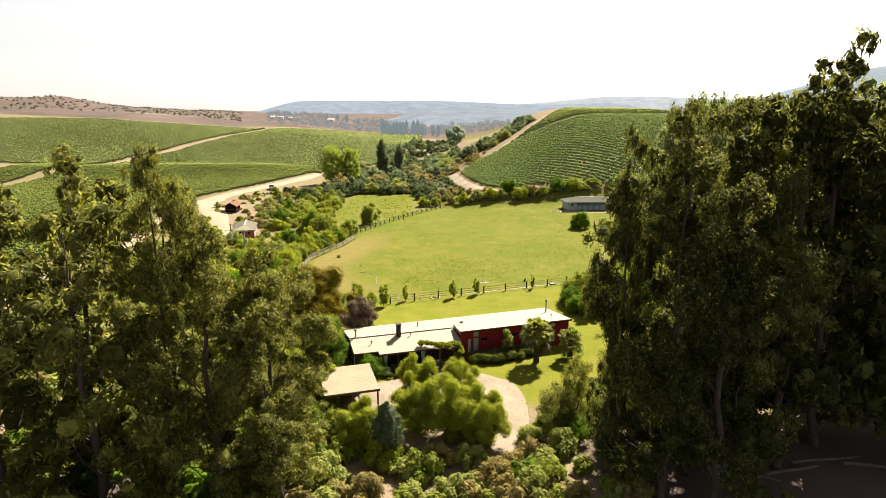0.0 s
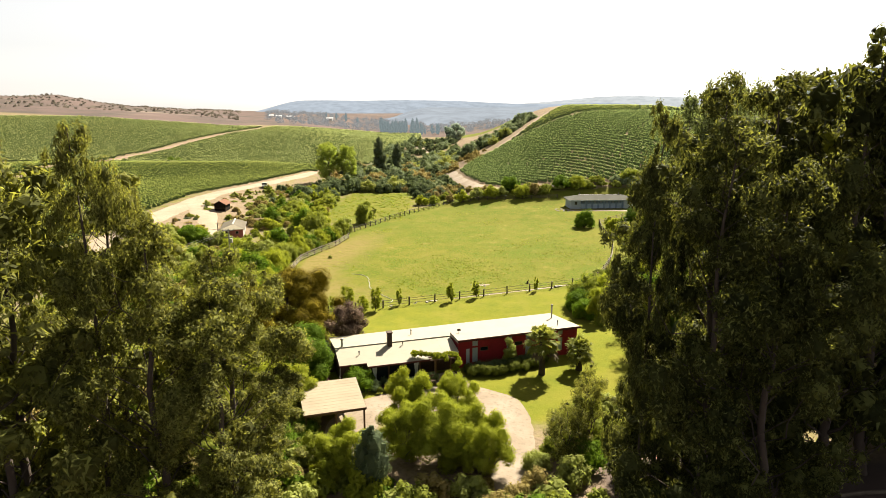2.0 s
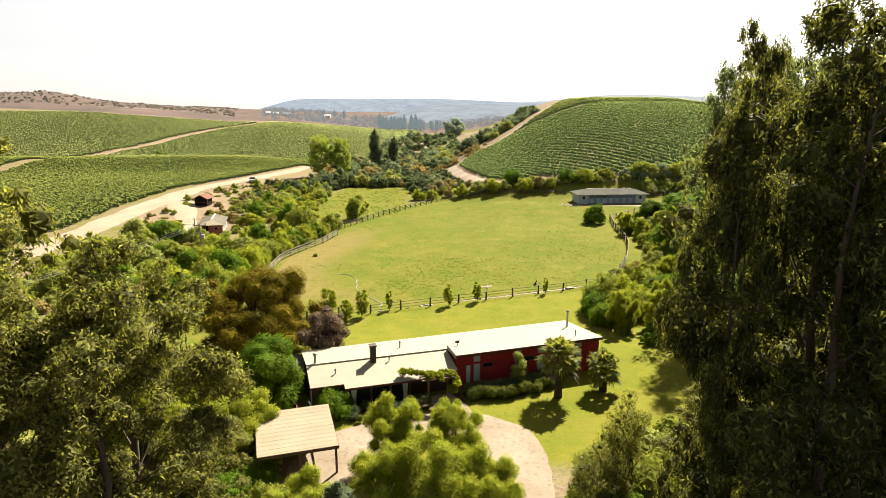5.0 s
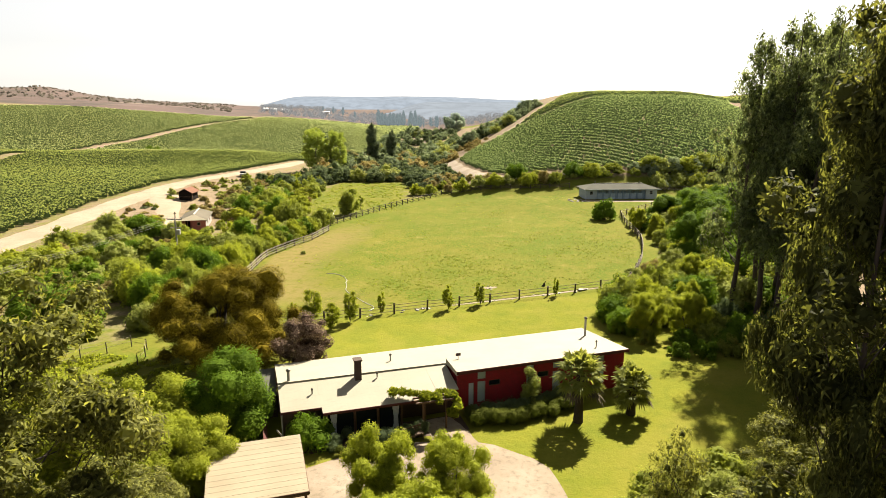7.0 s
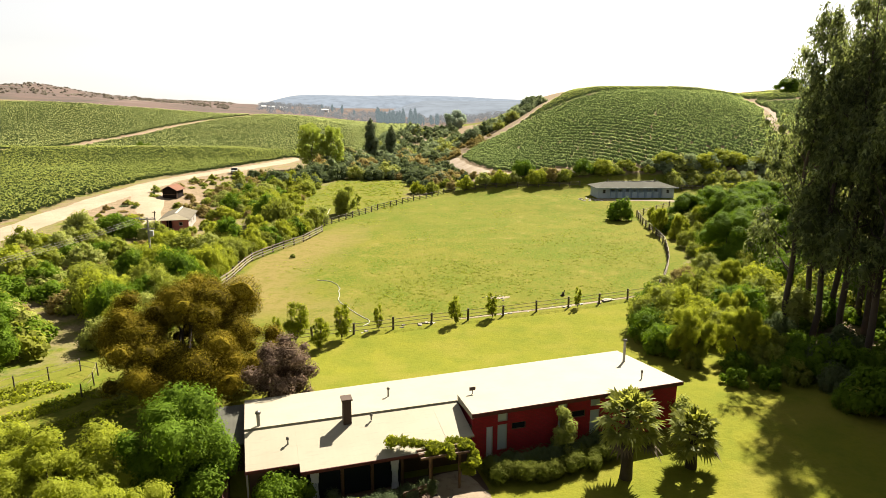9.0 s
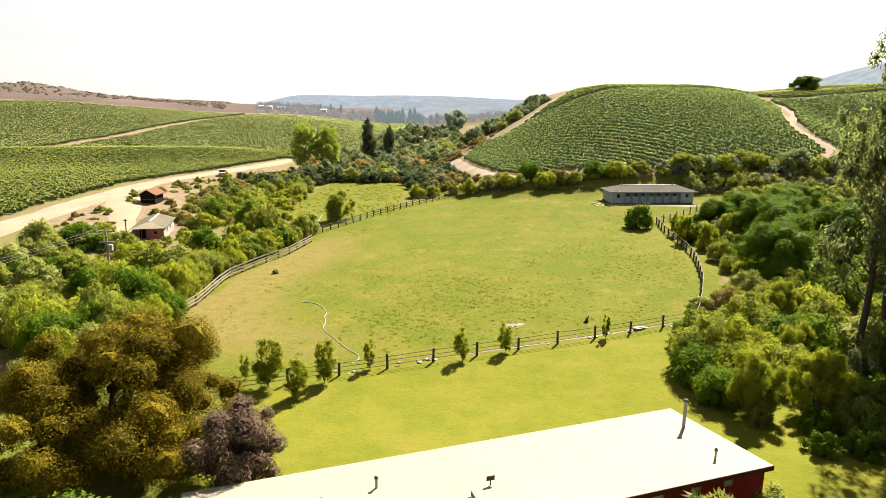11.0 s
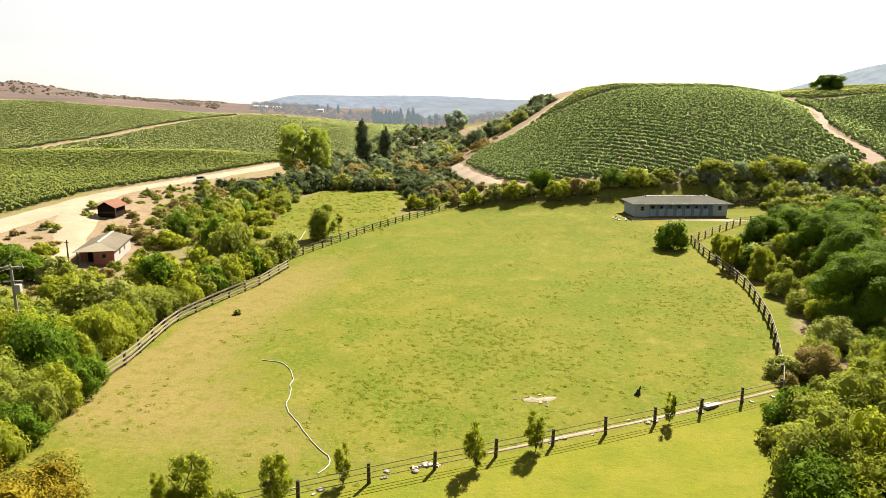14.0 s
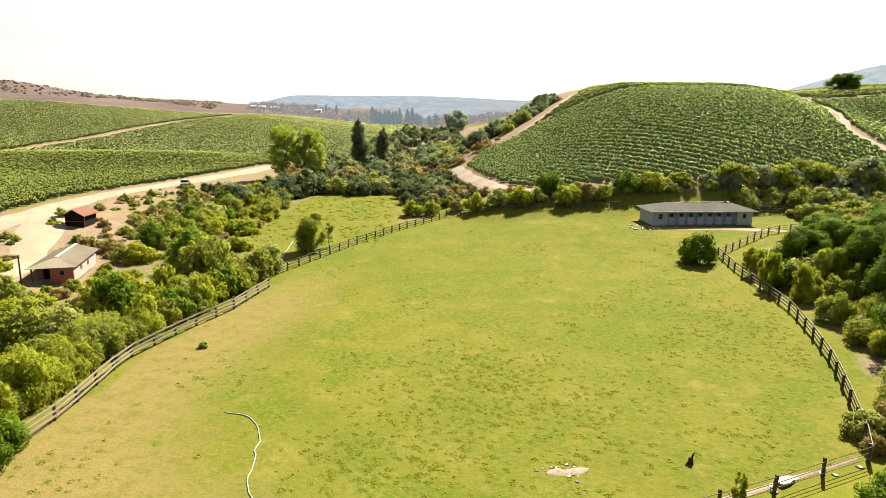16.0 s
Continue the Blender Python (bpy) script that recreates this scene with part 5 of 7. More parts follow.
for x, y, w, key in ((-29.6, 103.6, 3.3, "dark"), (-30.8, 99.4, 3.0, "green"), (-28.2, 108.8, 2.9, "lime"), (-32.6, 106.8, 3.1, "lime"), (-33.2, 94.6, 3.3, "lime"), (-30.6, 92.0, 3.0, "dark"), (-36.2, 98.6, 3.0, "green"), (-27.6, 112.8, 2.3, "lime"), (-26.6, 138.0, 4.0, "green"), (-29.6, 141.5, 3.4, "dark"), (-28.4, 131.6, 2.6, "lime"), (-31.5, 127.0, 2.8, "dark"), (-27.8, 101.8, 1.9, "dark"), (-28.8, 98.4, 2.2, "green"), (-29.6, 95.2, 2.3, "dark")):
    bush(key, x, y, w, w * 1.55, y < 122)
for x, y, w, key in ((-50.2, 131.0, 3.4, "dark"), (-53.8, 128.0, 3.2, "sage"), (-52.6, 135.0, 2.4, "dark"), (-41.0, 163.0, 2.6, "dark"), (-37.5, 170.0, 3.0, "green"), (-42.5, 175.0, 2.8, "dark"), (-35.0, 163.0, 2.6, "lime"), (-39.5, 186.0, 3.2, "green"), (-42.0, 191.0, 3.0, "dark")):
    bush(key, x, y, w, w * 1.1)
for x, y, w, key in ((-41.4, 144.5, 1.2, "lime"), (-41.6, 148.6, 1.6, "green"), (-43.6, 152.0, 1.5, "dry"), (-42.8, 135.0, 0.9, "lime"), (-40.4, 135.6, 1.3, "green"), (-45.6, 134.2, 1.0, "sage"), (-49.8, 134.6, 2.2, "dark"), (-39.8, 140.4, 1.5, "green"), (-48.4, 153.0, 1.6, "dry"), (-45.8, 154.4, 1.5, "sage"), (-50.4, 155.0, 1.2, "green")):
    bush(key, x, y, w)
for i, key in enumerate(("dark", "lime", "dark", "green", "lime", "dark")):
    y = 90.0 + 2.3 * i
    bush(key, float(left_edge(y)) - 0.4, y, 1.9 + 0.25 * (i % 3), 2.9 + 0.3 * (i % 2), True)
# scrub between that row and the road
placed = 0
while placed < 280:
    y = rng.uniform(80, 215)
    le_ = float(left_edge(min(y, 150)))
    x = rng.uniform(-57, le_ - 5.0)
    if y > 150 and (abs((x + 19) / 11) < 1 and abs((y - 183) / 27) < 1):
        continue
    if not clear_of(x, y, KEEP) or (x < -50 and y > 156) or (y > 145 and x > -28) or (y < 92 and x > -33):
        continue
    open_ground = y > 150 and x < -42
    key = rng.choice(["green", "lime", "dark", "dry", "sage"], p=[0.34, 0.18, 0.12, 0.20, 0.16] if not open_ground else [0.3, 0.0, 0.2, 0.4, 0.1])
    s = rng.uniform(1.5, 3.4) * (0.65 if key == "dry" or open_ground else 1.0)
    (bush if placed % 8 == 0 else fill)(key, x, y, s)
    placed += 1
# thicket along the creek, up to the foot of the hill
placed = 0
while placed < 170:
    y, x = rng.uniform(194, 285), rng.uniform(-48, 4)
    if (abs((x + 19) / 12) < 1 and y < 209) or x > 2 - 6 * (y > 225) - 5 * (y > 250) or x < -44 + 0.1 * (y - 200):
        continue
    if not clear_of(x, y, ((-41, 229, 7.0), (-35, 231, 7.0))):
        continue
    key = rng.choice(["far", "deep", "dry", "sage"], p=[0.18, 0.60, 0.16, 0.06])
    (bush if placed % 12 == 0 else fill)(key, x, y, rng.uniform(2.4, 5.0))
    placed += 1
for x, y, s in ((-2, 187, 2.0), (-4.5, 191, 2.4), (-7, 197, 2.8), (1, 190, 2.2), (-1.5, 197, 2.6), (3.0, 194, 1.7), (-33, 196, 2.8), (-37, 204, 3.2), (-31, 205, 2.8), (-41, 196, 2.8), (-45, 208, 2.6), (-28, 212, 3.2), (-22, 213, 3.0), (-14, 212, 3.0), (-8, 206, 3.2)):
    bush("green" if s < 2.4 else "deep", x, y, s)
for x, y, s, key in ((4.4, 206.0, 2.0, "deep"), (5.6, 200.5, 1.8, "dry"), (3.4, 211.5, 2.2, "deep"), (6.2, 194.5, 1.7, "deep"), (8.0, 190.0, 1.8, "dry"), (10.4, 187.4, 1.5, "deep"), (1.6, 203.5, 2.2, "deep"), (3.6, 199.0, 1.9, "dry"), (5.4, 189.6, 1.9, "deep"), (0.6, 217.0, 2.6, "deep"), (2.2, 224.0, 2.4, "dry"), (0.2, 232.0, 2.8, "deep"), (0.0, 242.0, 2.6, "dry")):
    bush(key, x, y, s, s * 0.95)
# bushes at the paddock's far end
for x, y, s, key in ((-5.6, 182.6, 2.3, "lime"), (-2.2, 183.4, 1.9, "green"), (5.9, 182.4, 2.6, "lime"), (9.8, 183.0, 2.3, "sage"), (13.9, 182.4, 2.8, "lime"), (17.0, 183.2, 2.2, "sage"), (22.3, 182.4, 2.9, "lime"), (26.3, 183.8, 2.3, "dry"), (28.8, 183.2, 2.3, "green"), (19.6, 187.0, 3.2, "dark"), (12.0, 185.5, 2.0, "dry"), (24.6, 185.2, 2.0, "sage"), (2.5, 184.5, 1.8, "dry"), (34.0, 186.5, 3.0, "dark"), (38.0, 187.0, 2.4, "green")):
    bush(key, x, y, s * 1.12, s * 1.3)
# trees at the foot of the vineyard hill, behind the stable
for i in range(34):
    x = 31 + i * 2.2 + rng.uniform(-1, 1)
    (bush if i % 2 else fill)(rng.choice(["far", "green", "lime", "sage"], p=[0.34, 0.30, 0.12, 0.24]), x, 186.5 + rng.uniform(-1.5, 2.0) + 0.05 * (x - 30), rng.uniform(1.8, 3.0) * (1.5 if x > 54 else 1.05))
for i in range(85):
    fill(rng.choice(["far", "far", "sage", "green"]), rng.uniform(54, 96), rng.uniform(180.5, 187), rng.uniform(1.3, 2.8))
for i in range(90):
    x, y = rng.uniform(-60, -38), rng.uniform(138, 214)
    if x > road_x(y) + 8.5 and clear_of(x, y, KEEP) and not (abs((x + 19) / 11) < 1 and abs((y - 183) / 27) < 1):
        fill(rng.choice(["dry", "sage", "green"]), x, y, rng.uniform(0.4, 1.2))
for x, y, w, key in ((-20.1, 118.8, 0.55, "sage"), (25.6, 104.9, 1.7, "sage"), (26.6, 101.4, 1.4, "green"), (24.9, 102.9, 0.9, "dry"), (-47.5, 168, 1.5, "sage"), (-45.5, 174, 1.9, "green"), (-49.5, 176, 1.6, "dry"), (-47.0, 181, 2.0, "deep"), (-51.0, 184, 1.7, "green"), (-46.5, 188, 2.2, "green"), (-50.0, 192, 1.8, "sage"), (-52.5, 199, 2.0, "green"), (-50.5, 205, 2.2, "deep"), (-55.0, 206.5, 1.8, "green"), (-58.5, 176, 1.4, "dry"), (-59.0, 186, 1.5, "sage"), (-57.5, 194, 1.5, "green"), (-60.5, 168.5, 1.5, "sage"), (-52.0, 165, 1.2, "dry"), (-46.0, 162, 1.3, "dry")):
    bush(key, x, y, w)
for i in range(150):
    x, y = rng.uniform(-60, -40), rng.uniform(141, 208)
    if x > float(road_x(y)) + 9.5 and clear_of(x, y, ((-45.0, 142.0, 6.0), (-55.2, 164.6, 3.2), (-53, 152, 3.4), (-57, 159, 3.4), (-48.5, 145.5, 2.6))):
        fill(rng.choice(["dry", "sage", "deep", "green"], p=[0.45, 0.25, 0.15, 0.15]), x, y, rng.uniform(0.4, 1.5), rng.uniform(0.35, 0.9))
# undergrowth below the flight line
for i in range(90):
    x, y = rng.uniform(-13, 13), rng.uniform(31, 47)
    if abs(x - 5.7) < 1.8 and y > 44:
        continue
    fill(rng.choice(["green", "dark", "sage", "dry"], p=[0.35, 0.2, 0.25, 0.2]), x, y, rng.uniform(1.0, 1.9))
# wood on the stable side of the paddock
WOOD_TREES = [(37.2, 114.0, 5), (45.8, 128.0, 6), (41.5, 121.0, 5), (49.7, 146.0, 5), (32.7, 117.5, 3), (49.2, 119.0, 4), (31.9, 101.3, 4), (36.8, 102.4, 3)]
placed = 0
while placed < 190:
    y = rng.uniform(100, 184)
    re0 = float(right_edge(y))
    x = rng.uniform(re0 + 3.5, 95)
    if (y > 156 and x < 60) or (rng.uniform() < (0.8 if y < 150 else 0.4) and x > 62) or not clear_of(x, y, WOOD_TREES):
        continue
    key = rng.choice(["green", "dark", "lime", "dry", "sage"], p=[0.36, 0.34, 0.12, 0.06, 0.12] if y < 150 else [0.36, 0.06, 0.16, 0.06, 0.36])
    if y < 128 and x < 47:
        bush(key, x, y, rng.uniform(1.6, 2.8), None, True)
    else:
        (bush if placed % 9 == 0 else fill)(key, x, y, rng.uniform(1.8, 3.4))
    placed += 1
for x, y, s in ((-125, 300, 2.6), (-122, 300.5, 2.2)):
    bush("dark", x, y, s)
for x, y, s in ((41.5, 133.0, 2.6), (44.0, 139.5, 2.8), (41.0, 126.5, 2.4), (47.5, 133.5, 3.0), (50.5, 143.0, 3.0), (46.0, 147.5, 2.5), (39.5, 121.0, 2.4), (44.5, 121.5, 2.8), (38.0, 114.5, 2.4), (42.5, 114.0, 2.8), (36.5, 108.5, 2.5), (41.0, 107.5, 2.8), (52.0, 151.0, 2.6), (56.0, 146.0, 3.0), (55.0, 136.0, 3.2), (50.0, 126.0, 3.2), (48.5, 115.0, 3.2), (58.0, 155.5, 2.6), (63.0, 160.5, 2.6), (66.0, 172.0, 2.2), (70.0, 176.0, 2.6), (61.0, 150.0, 3.0), (74.0, 168.0, 3.0)):
    bush(rng.choice(["dark", "green", "lime"], p=[0.5, 0.35, 0.15]), x, y, s, s * 1.25, x < 46 and y < 128)
# single bushes along that fence
for x, y, s, key in ((32.8, 148.9, 3.2, "dark"), (37.5, 141.0, 1.9, "lime"), (37.6, 132.5, 2.0, "lime"), (40.0, 148.5, 2.0, "green"), (36.6, 126.0, 2.3, "green"), (36.0, 118.0, 1.9, "lime"), (33.5, 112.5, 1.8, "green"), (27.8, 104.5, 2.2, "dry"), (29.5, 107.0, 2.0, "green"), (31.0, 102.5, 2.4, "green")):
    bush(key, x, y, s, s * 1.15, y < 145)
# group beside the lawn
for x, y, s, key in ((18.8, 88.6, 2.2, "dark"), (20.0, 91.0, 2.6, "green"), (21.8, 88.0, 2.6, "lime"), (19.2, 85.2, 2.0, "dark"), (23.0, 90.5, 2.8, "lime"), (25.5, 88.0, 2.6, "green"), (22.5, 94.5, 2.6, "green"), (21.6, 96.0, 2.0, "dark"), (25.8, 96.0, 2.8, "green"), (28.5, 93.0, 3.0, "dark"), (27.0, 84.0, 2.2, "green"),
                    (30.0, 79.5, 2.4, "dark"), (26.0, 80.5, 1.8, "green"), (29.0, 73.5, 2.4, "dark"), (32.0, 71.0, 2.6, "dark"), (28.0, 99.0, 2.4, "green"), (33.0, 97.0, 2.8, "green"), (36.5, 92.5, 2.8, "dark"), (35.0, 102.0, 2.8, "lime"), (39.5, 98.0, 3.0, "green"), (34, 68, 2.6, "dark"), (37, 73, 2.8, "green"), (40, 69, 2.8, "dark"), (33.5, 92, 2.6, "sage"), (43, 92, 3.0, "green"), (45, 99, 3.0, "dark")):
    bush(key, x, y, s * 1.2, s * 1.4, x < 31 and y > 83)
    fill("dark" if key == "green" else "green", x + rng.uniform(-2, 2), y + rng.uniform(-2, 2), s * 0.7)
for x, y, s, key in ((23.2, 80.6, 1.5, "dark"), (25.6, 81.2, 1.7, "green"), (21.8, 78.0, 1.3, "dark"), (24.0, 77.6, 1.5, "dark"), (26.5, 78.4, 1.6, "green"), (28.6, 81.8, 1.8, "dark"), (20.2, 81.6, 1.0, "green")):
    bush(key, x, y, s, s * 1.3)
for x, y, w, key in ((26.8, 79.6, 1.9, "dark"), (28.6, 76.6, 1.8, "deep"), (31.2, 75.4, 2.2, "dark"), (29.4, 80.2, 2.0, "deep"), (31.8, 79.0, 2.2, "dark"), (34.0, 76.2, 2.4, "deep"), (30.2, 84.4, 2.0, "dark"), (33.2, 83.4, 2.2, "deep"), (36.4, 75.0, 2.2, "dark"), (30.6, 88.4, 1.8, "deep"), (27.6, 73.8, 1.4, "dark"), (33.0, 72.6, 1.9, "deep"), (37.8, 72.0, 2.2, "dark")):
    bush(key, x, y, w, w * 1.3, True)
for i in range(46):
    fill("dark", rng.uniform(29, 46), rng.uniform(70, 98), rng.uniform(1.0, 2.2))
# slope beside the ridge track
for i in range(105):
    f = rng.uniform(0, 1)
    x, y = 0 + 46 * f + rng.normal() * 2.0, 262 + 52 * f + abs(rng.normal()) * 5 + 5
    (bush if i % 9 == 0 else fill)(rng.choice(["far", "deep", "sage"], p=[0.62, 0.18, 0.20]), x - 6, y + 2, rng.uniform(2.6, 5.2))
for i in range(34):
    f = rng.uniform(0, 1)
    (bush if i % 4 == 0 else fill)(rng.choice(["far", "deep", "sage"], p=[0.62, 0.18, 0.20]), 25 + 22 * f - rng.uniform(1.5, 7.0), 281 + 42 * f + rng.uniform(1, 7), rng.uniform(2.6, 4.4))
for i in range(40):
    fill("dry", rng.uniform(-3, 18), rng.uniform(252, 285), rng.uniform(1.4, 2.6))
for i in range(120):
    y = rng.uniform(255, 400)
    fill(rng.choice(["far", "deep", "sage"], p=[0.35, 0.58, 0.07]), rng.uniform(-34, 4) - 0.03 * (y - 255) + (6 if y > 300 else 0), y, rng.uniform(2.6, 5.0))
# bushes below the gums and beside the carport
UNDER_GUMS = ((-12, 50.5, 2.2, "dark"), (-9.0, 49.5, 2.0, "green"), (-15.0, 53.0, 2.5, "dark"), (-18, 50, 2.4, "green"), (-21, 54, 2.4, "dark"), (-10.5, 53.0, 1.6, "dark"), (-24, 52, 2.4, "green"), (5.4, 44.0, 1.5, "dry"), (6.6, 41.5, 1.7, "sage"), (4.6, 40.0, 1.6, "dry"), (7.0, 45.5, 1.5, "dry"), (7.4, 48.5, 1.4, "sage"), (-7.6, 46.5, 2.0, "lime"), (-4.8, 45.0, 2.2, "lime"), (-1.5, 43.7, 2.2, "green"), (2.2, 45.0, 1.8, "sage"), (4.0, 42.6, 1.7, "dry"), (-9.0, 43.0, 2.0, "sage"), (-5.5, 40.5, 1.9, "dry"))
BESIDE_CARPORT = ((0.5, 40.5, 1.9, "sage"), (9.2, 50.5, 1.8, "green"), (10.6, 53.0, 2.2, "green"), (9.6, 46.5, 1.8, "sage"), (8.0, 42.5, 1.7, "green"), (12.5, 56.0, 2.0, "green"), (11.0, 49.0, 2.2, "dark"), (13.6, 52.0, 2.2, "green"), (-7.5, 62.4, 2.1, "dark"), (14.0, 40.5, 1.5, "dry"), (16.4, 56.4, 1.7, "sage"), (18.8, 58.2, 1.5, "green"), (17.4, 53.6, 1.6, "sage"), (16.0, 53.5, 2.3, "green"), (20.5, 55.0, 2.2, "dark"), (22, 57.5, 2.0, "green"), (25, 56, 2.2, "green"), (30, 58, 2.4, "dark"), (35, 60, 2.4, "green"))
for x, y, s, key in UNDER_GUMS + BESIDE_CARPORT:
    bush(key, x, y, s, s * 1.2, abs(x) < 19 and y > 48)
for i in range(60):
    fill(rng.choice(["green", "dark", "sage", "dry"]), rng.uniform(-45, -10), rng.uniform(44, 62), rng.uniform(1.2, 2.2))
for i in range(70):
    fill(rng.choice(["green", "dark", "sage"], p=[0.3, 0.5, 0.2]), rng.uniform(-32, -9), rng.uniform(34, 50), rng.uniform(1.4, 2.4))
for i in range(40):
    fill(rng.choice(["green", "dark", "sage"]), rng.uniform(13, 55), rng.uniform(50, 60), rng.uniform(1.2, 2.2))
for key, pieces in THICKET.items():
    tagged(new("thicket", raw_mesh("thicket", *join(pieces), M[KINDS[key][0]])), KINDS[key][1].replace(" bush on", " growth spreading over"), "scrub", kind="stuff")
for kind in SHRUBS.values():
    for g in kind:
        drop(g)

# pepper trees on the drive's island and beside the house
PEPPER = [tree_thing("pepper_tree", *round_tree(80 + i, 5.4, 5.2, 40000, 0.115, 0.062, 0.30, 62, 0.06, 0.95, 0.16, (0.075, 0.165), 0.66), M["bark"], M["lime"], "bright yellow-green pepper tree with drooping foliage", "tree") for i in range(2)]
for i, (x, y, s, sz) in enumerate(((-2.4, 55.6, 0.80, 0.98), (1.6, 55.6, 0.78, 0.96), (0.9, 49.0, 1.08, 1.20), (-2.4, 50.0, 0.85, 1.0), (3.6, 48.2, 0.80, 0.95), (2.6, 51.2, 0.62, 0.75), (-16.5, 60.5, 1.15, 1.1), (-13.2, 57.6, 1.0, 1.0), (-19.5, 57.0, 1.15, 1.1), (-15.0, 54.5, 1.0, 1.0), (-6.6, 47.8, 0.85, 0.85), (-22.5, 62.5, 1.1, 1.0), (20.4, 83.0, 0.70, 0.95), (24.6, 83.4, 0.74, 1.0), (27.1, 91.0, 0.6, 0.8), (31.9, 102.0, 0.62, 0.85), (36.9, 142.4, 0.50, 0.72), (38.0, 133.4, 0.55, 0.8), (43.4, 137.8, 0.75, 0.95), (35.8, 136.8, 0.5, 0.9))):
    stand(PEPPER[i % 2], x, y, s, 67 * i, sz, 0.05)
for g in PEPPER:
    drop(g)

big = tree_thing("spreading_tree", *round_tree(91, 8.5, 14.8, 200000, 0.110, 0.064, 0.15, 130, 0.04, 0.98, 0.42, (0.045, 0.100), 0.66, 0.25), M["bark_dark"], M["olive"], "broad dark tree with olive-brown foliage behind the house", "tree")
big.matrix_basis = pose(-17.6, 76.4, ground_z(-17.6, 76.4) - 0.1, 0, 0, 40)
plum = tree_thing("plum_tree", *round_tree(92, 5.2, 4.6, 22000, 0.12, 0.085, 0.1, 50, 0.06, 1.0, 0.16, (0.10, 0.19)), M["bark_dark"], M["purple"], "purple-leaved plum tree at the house corner", "tree")
plum.matrix_basis = pose(-10.2, 73.4, ground_z(-10.2, 73.4), 0, 0, 0)
broad = tree_thing("broadleaf_tree", *round_tree(93, 6.4, 6.2, 26000, 0.15, 0.10, 0.1, 30, 0.05, 0.98, 0.18, (0.12, 0.21), 0.80), M["bark_dark"], M["dark"], "dense bright green broadleaf tree beside the house", "tree")
broad.matrix_basis = pose(-13.2, 63.2, ground_z(-13.2, 63.2), 0, 0, 0)
copy_thing(broad, pose(-34.5, 79.0, ground_z(-34.5, 79.0), 0, 0, 120))
for x, y, w, tall, turn in ((43.0, 143.0, 1.0, 0.95, 75), (45.8, 128.0, 1.45, 1.25, 120), (37.6, 114.5, 1.3, 1.2, 20), (50.5, 138.0, 1.4, 1.2, 220), (41.8, 121.0, 1.25, 1.2, 300), (49.7, 146.5, 1.3, 1.05, 160), (54.0, 129.0, 1.5, 1.2, 10), (57.0, 150.0, 1.4, 1.1, 265), (64.0, 158.0, 1.4, 1.0, 95), (46.4, 135.0, 1.2, 1.25, 40), (54.5, 143.8, 1.35, 1.25, 130), (50.0, 152.0, 1.1, 1.0, 340)):
    copy_thing(broad, pose(x, y, ground_z(x, y), 0, 0, turn)).scale = (w, w, tall)
fir = tree_thing("conifer", *spire(94, 5.2, 2.6, 3600, 0.26, 0.05), M["bark_dark"], M["conifer"], "small grey-green conifer beside the drive", "tree")
fir.matrix_basis = pose(-4.4, 45.6, ground_z(-4.4, 45.6))
poplar = tree_thing("poplar_tree", *round_tree(95, 16.4, 8.0, 44000, 0.23, 0.15, 0.30, 190, 0.0, 1.06, 0.30, (0.05, 0.105), 0.22), M["bark"], M["poplar"], "tall yellow-green poplar above the creek", "tree", "poplars above the creek")
poplar.matrix_basis = pose(-41.0, 237, ground_z(-41.0, 237) - 0.2)
poplar.scale = (1.16, 1.16, 1.04)
copy_thing(poplar, pose(-34.8, 239, ground_z(-34.8, 239) - 0.2, 0, 0, 130)).scale = (1.0, 1.0, 0.98)
cyp = tree_thing("cypress_tree", *spire(96, 16.0, 5.6, 4000, 0.5, 0.25), M["bark_dark"], M["conifer"], "dark narrow cypress above the creek", "tree", "cypresses above the creek")
cyp.matrix_basis = pose(-25.5, 266, ground_z(-25.5, 266) - 0.2)
copy_thing(cyp, pose(-18.5, 268, ground_z(-18.5, 268) - 0.2, 0, 0, 90)).scale = (0.72, 0.72, 0.86)
lone = tree_thing("broadleaf_tree", *round_tree(97, 5.6, 4.6, 15000, 0.18, 0.09, 0.6, 34, 0.02, 1.0, 0.15, (0.14, 0.24), 0.72), M["bark"], M["shrub"], "lone leafy tree behind the paddock fence", "tree")
lone.matrix_basis = pose(-18.3, 154.3, ground_z(-18.3, 154.3))
slight = tree_thing("young_tree", *round_tree(98, 4.0, 1.7, 500, 0.24, 0.10, 0.3, 14, 0.3, 1.0, 0.05), M["bark"], M["shrub"], "thin young tree behind the paddock fence", "tree")
slight.matrix_basis = pose(-16.2, 157.0, ground_z(-16.2, 157.0))
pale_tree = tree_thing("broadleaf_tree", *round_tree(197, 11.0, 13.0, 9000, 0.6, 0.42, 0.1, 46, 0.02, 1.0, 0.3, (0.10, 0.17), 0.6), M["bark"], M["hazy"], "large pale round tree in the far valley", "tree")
pale_tree.matrix_basis = pose(7.0, 391, ground_z(7.0, 391) - 0.3)
airy = tree_thing("young_eucalyptus_tree", *round_tree(198, 7.6, 3.4, 9000, 0.19, 0.05, 0.7, 60, 0.12, 1.0, 0.09, (0.08, 0.17), 0.3), M["gum_bark"], M["euc"], "slender young eucalyptus with airy olive foliage", "tree", "young eucalyptus trees beside the drive")
airy.matrix_basis = pose(11.4, 51.6, ground_z(11.4, 51.6))
copy_thing(airy, pose(9.7, 48.9, ground_z(9.7, 48.9), 0, 0, 140)).scale = (1.05, 1.05, 0.72)
crest_tree = copy_thing(broad, pose(137, 291, ground_z(137, 291) - 0.3, 0, 0, 50))
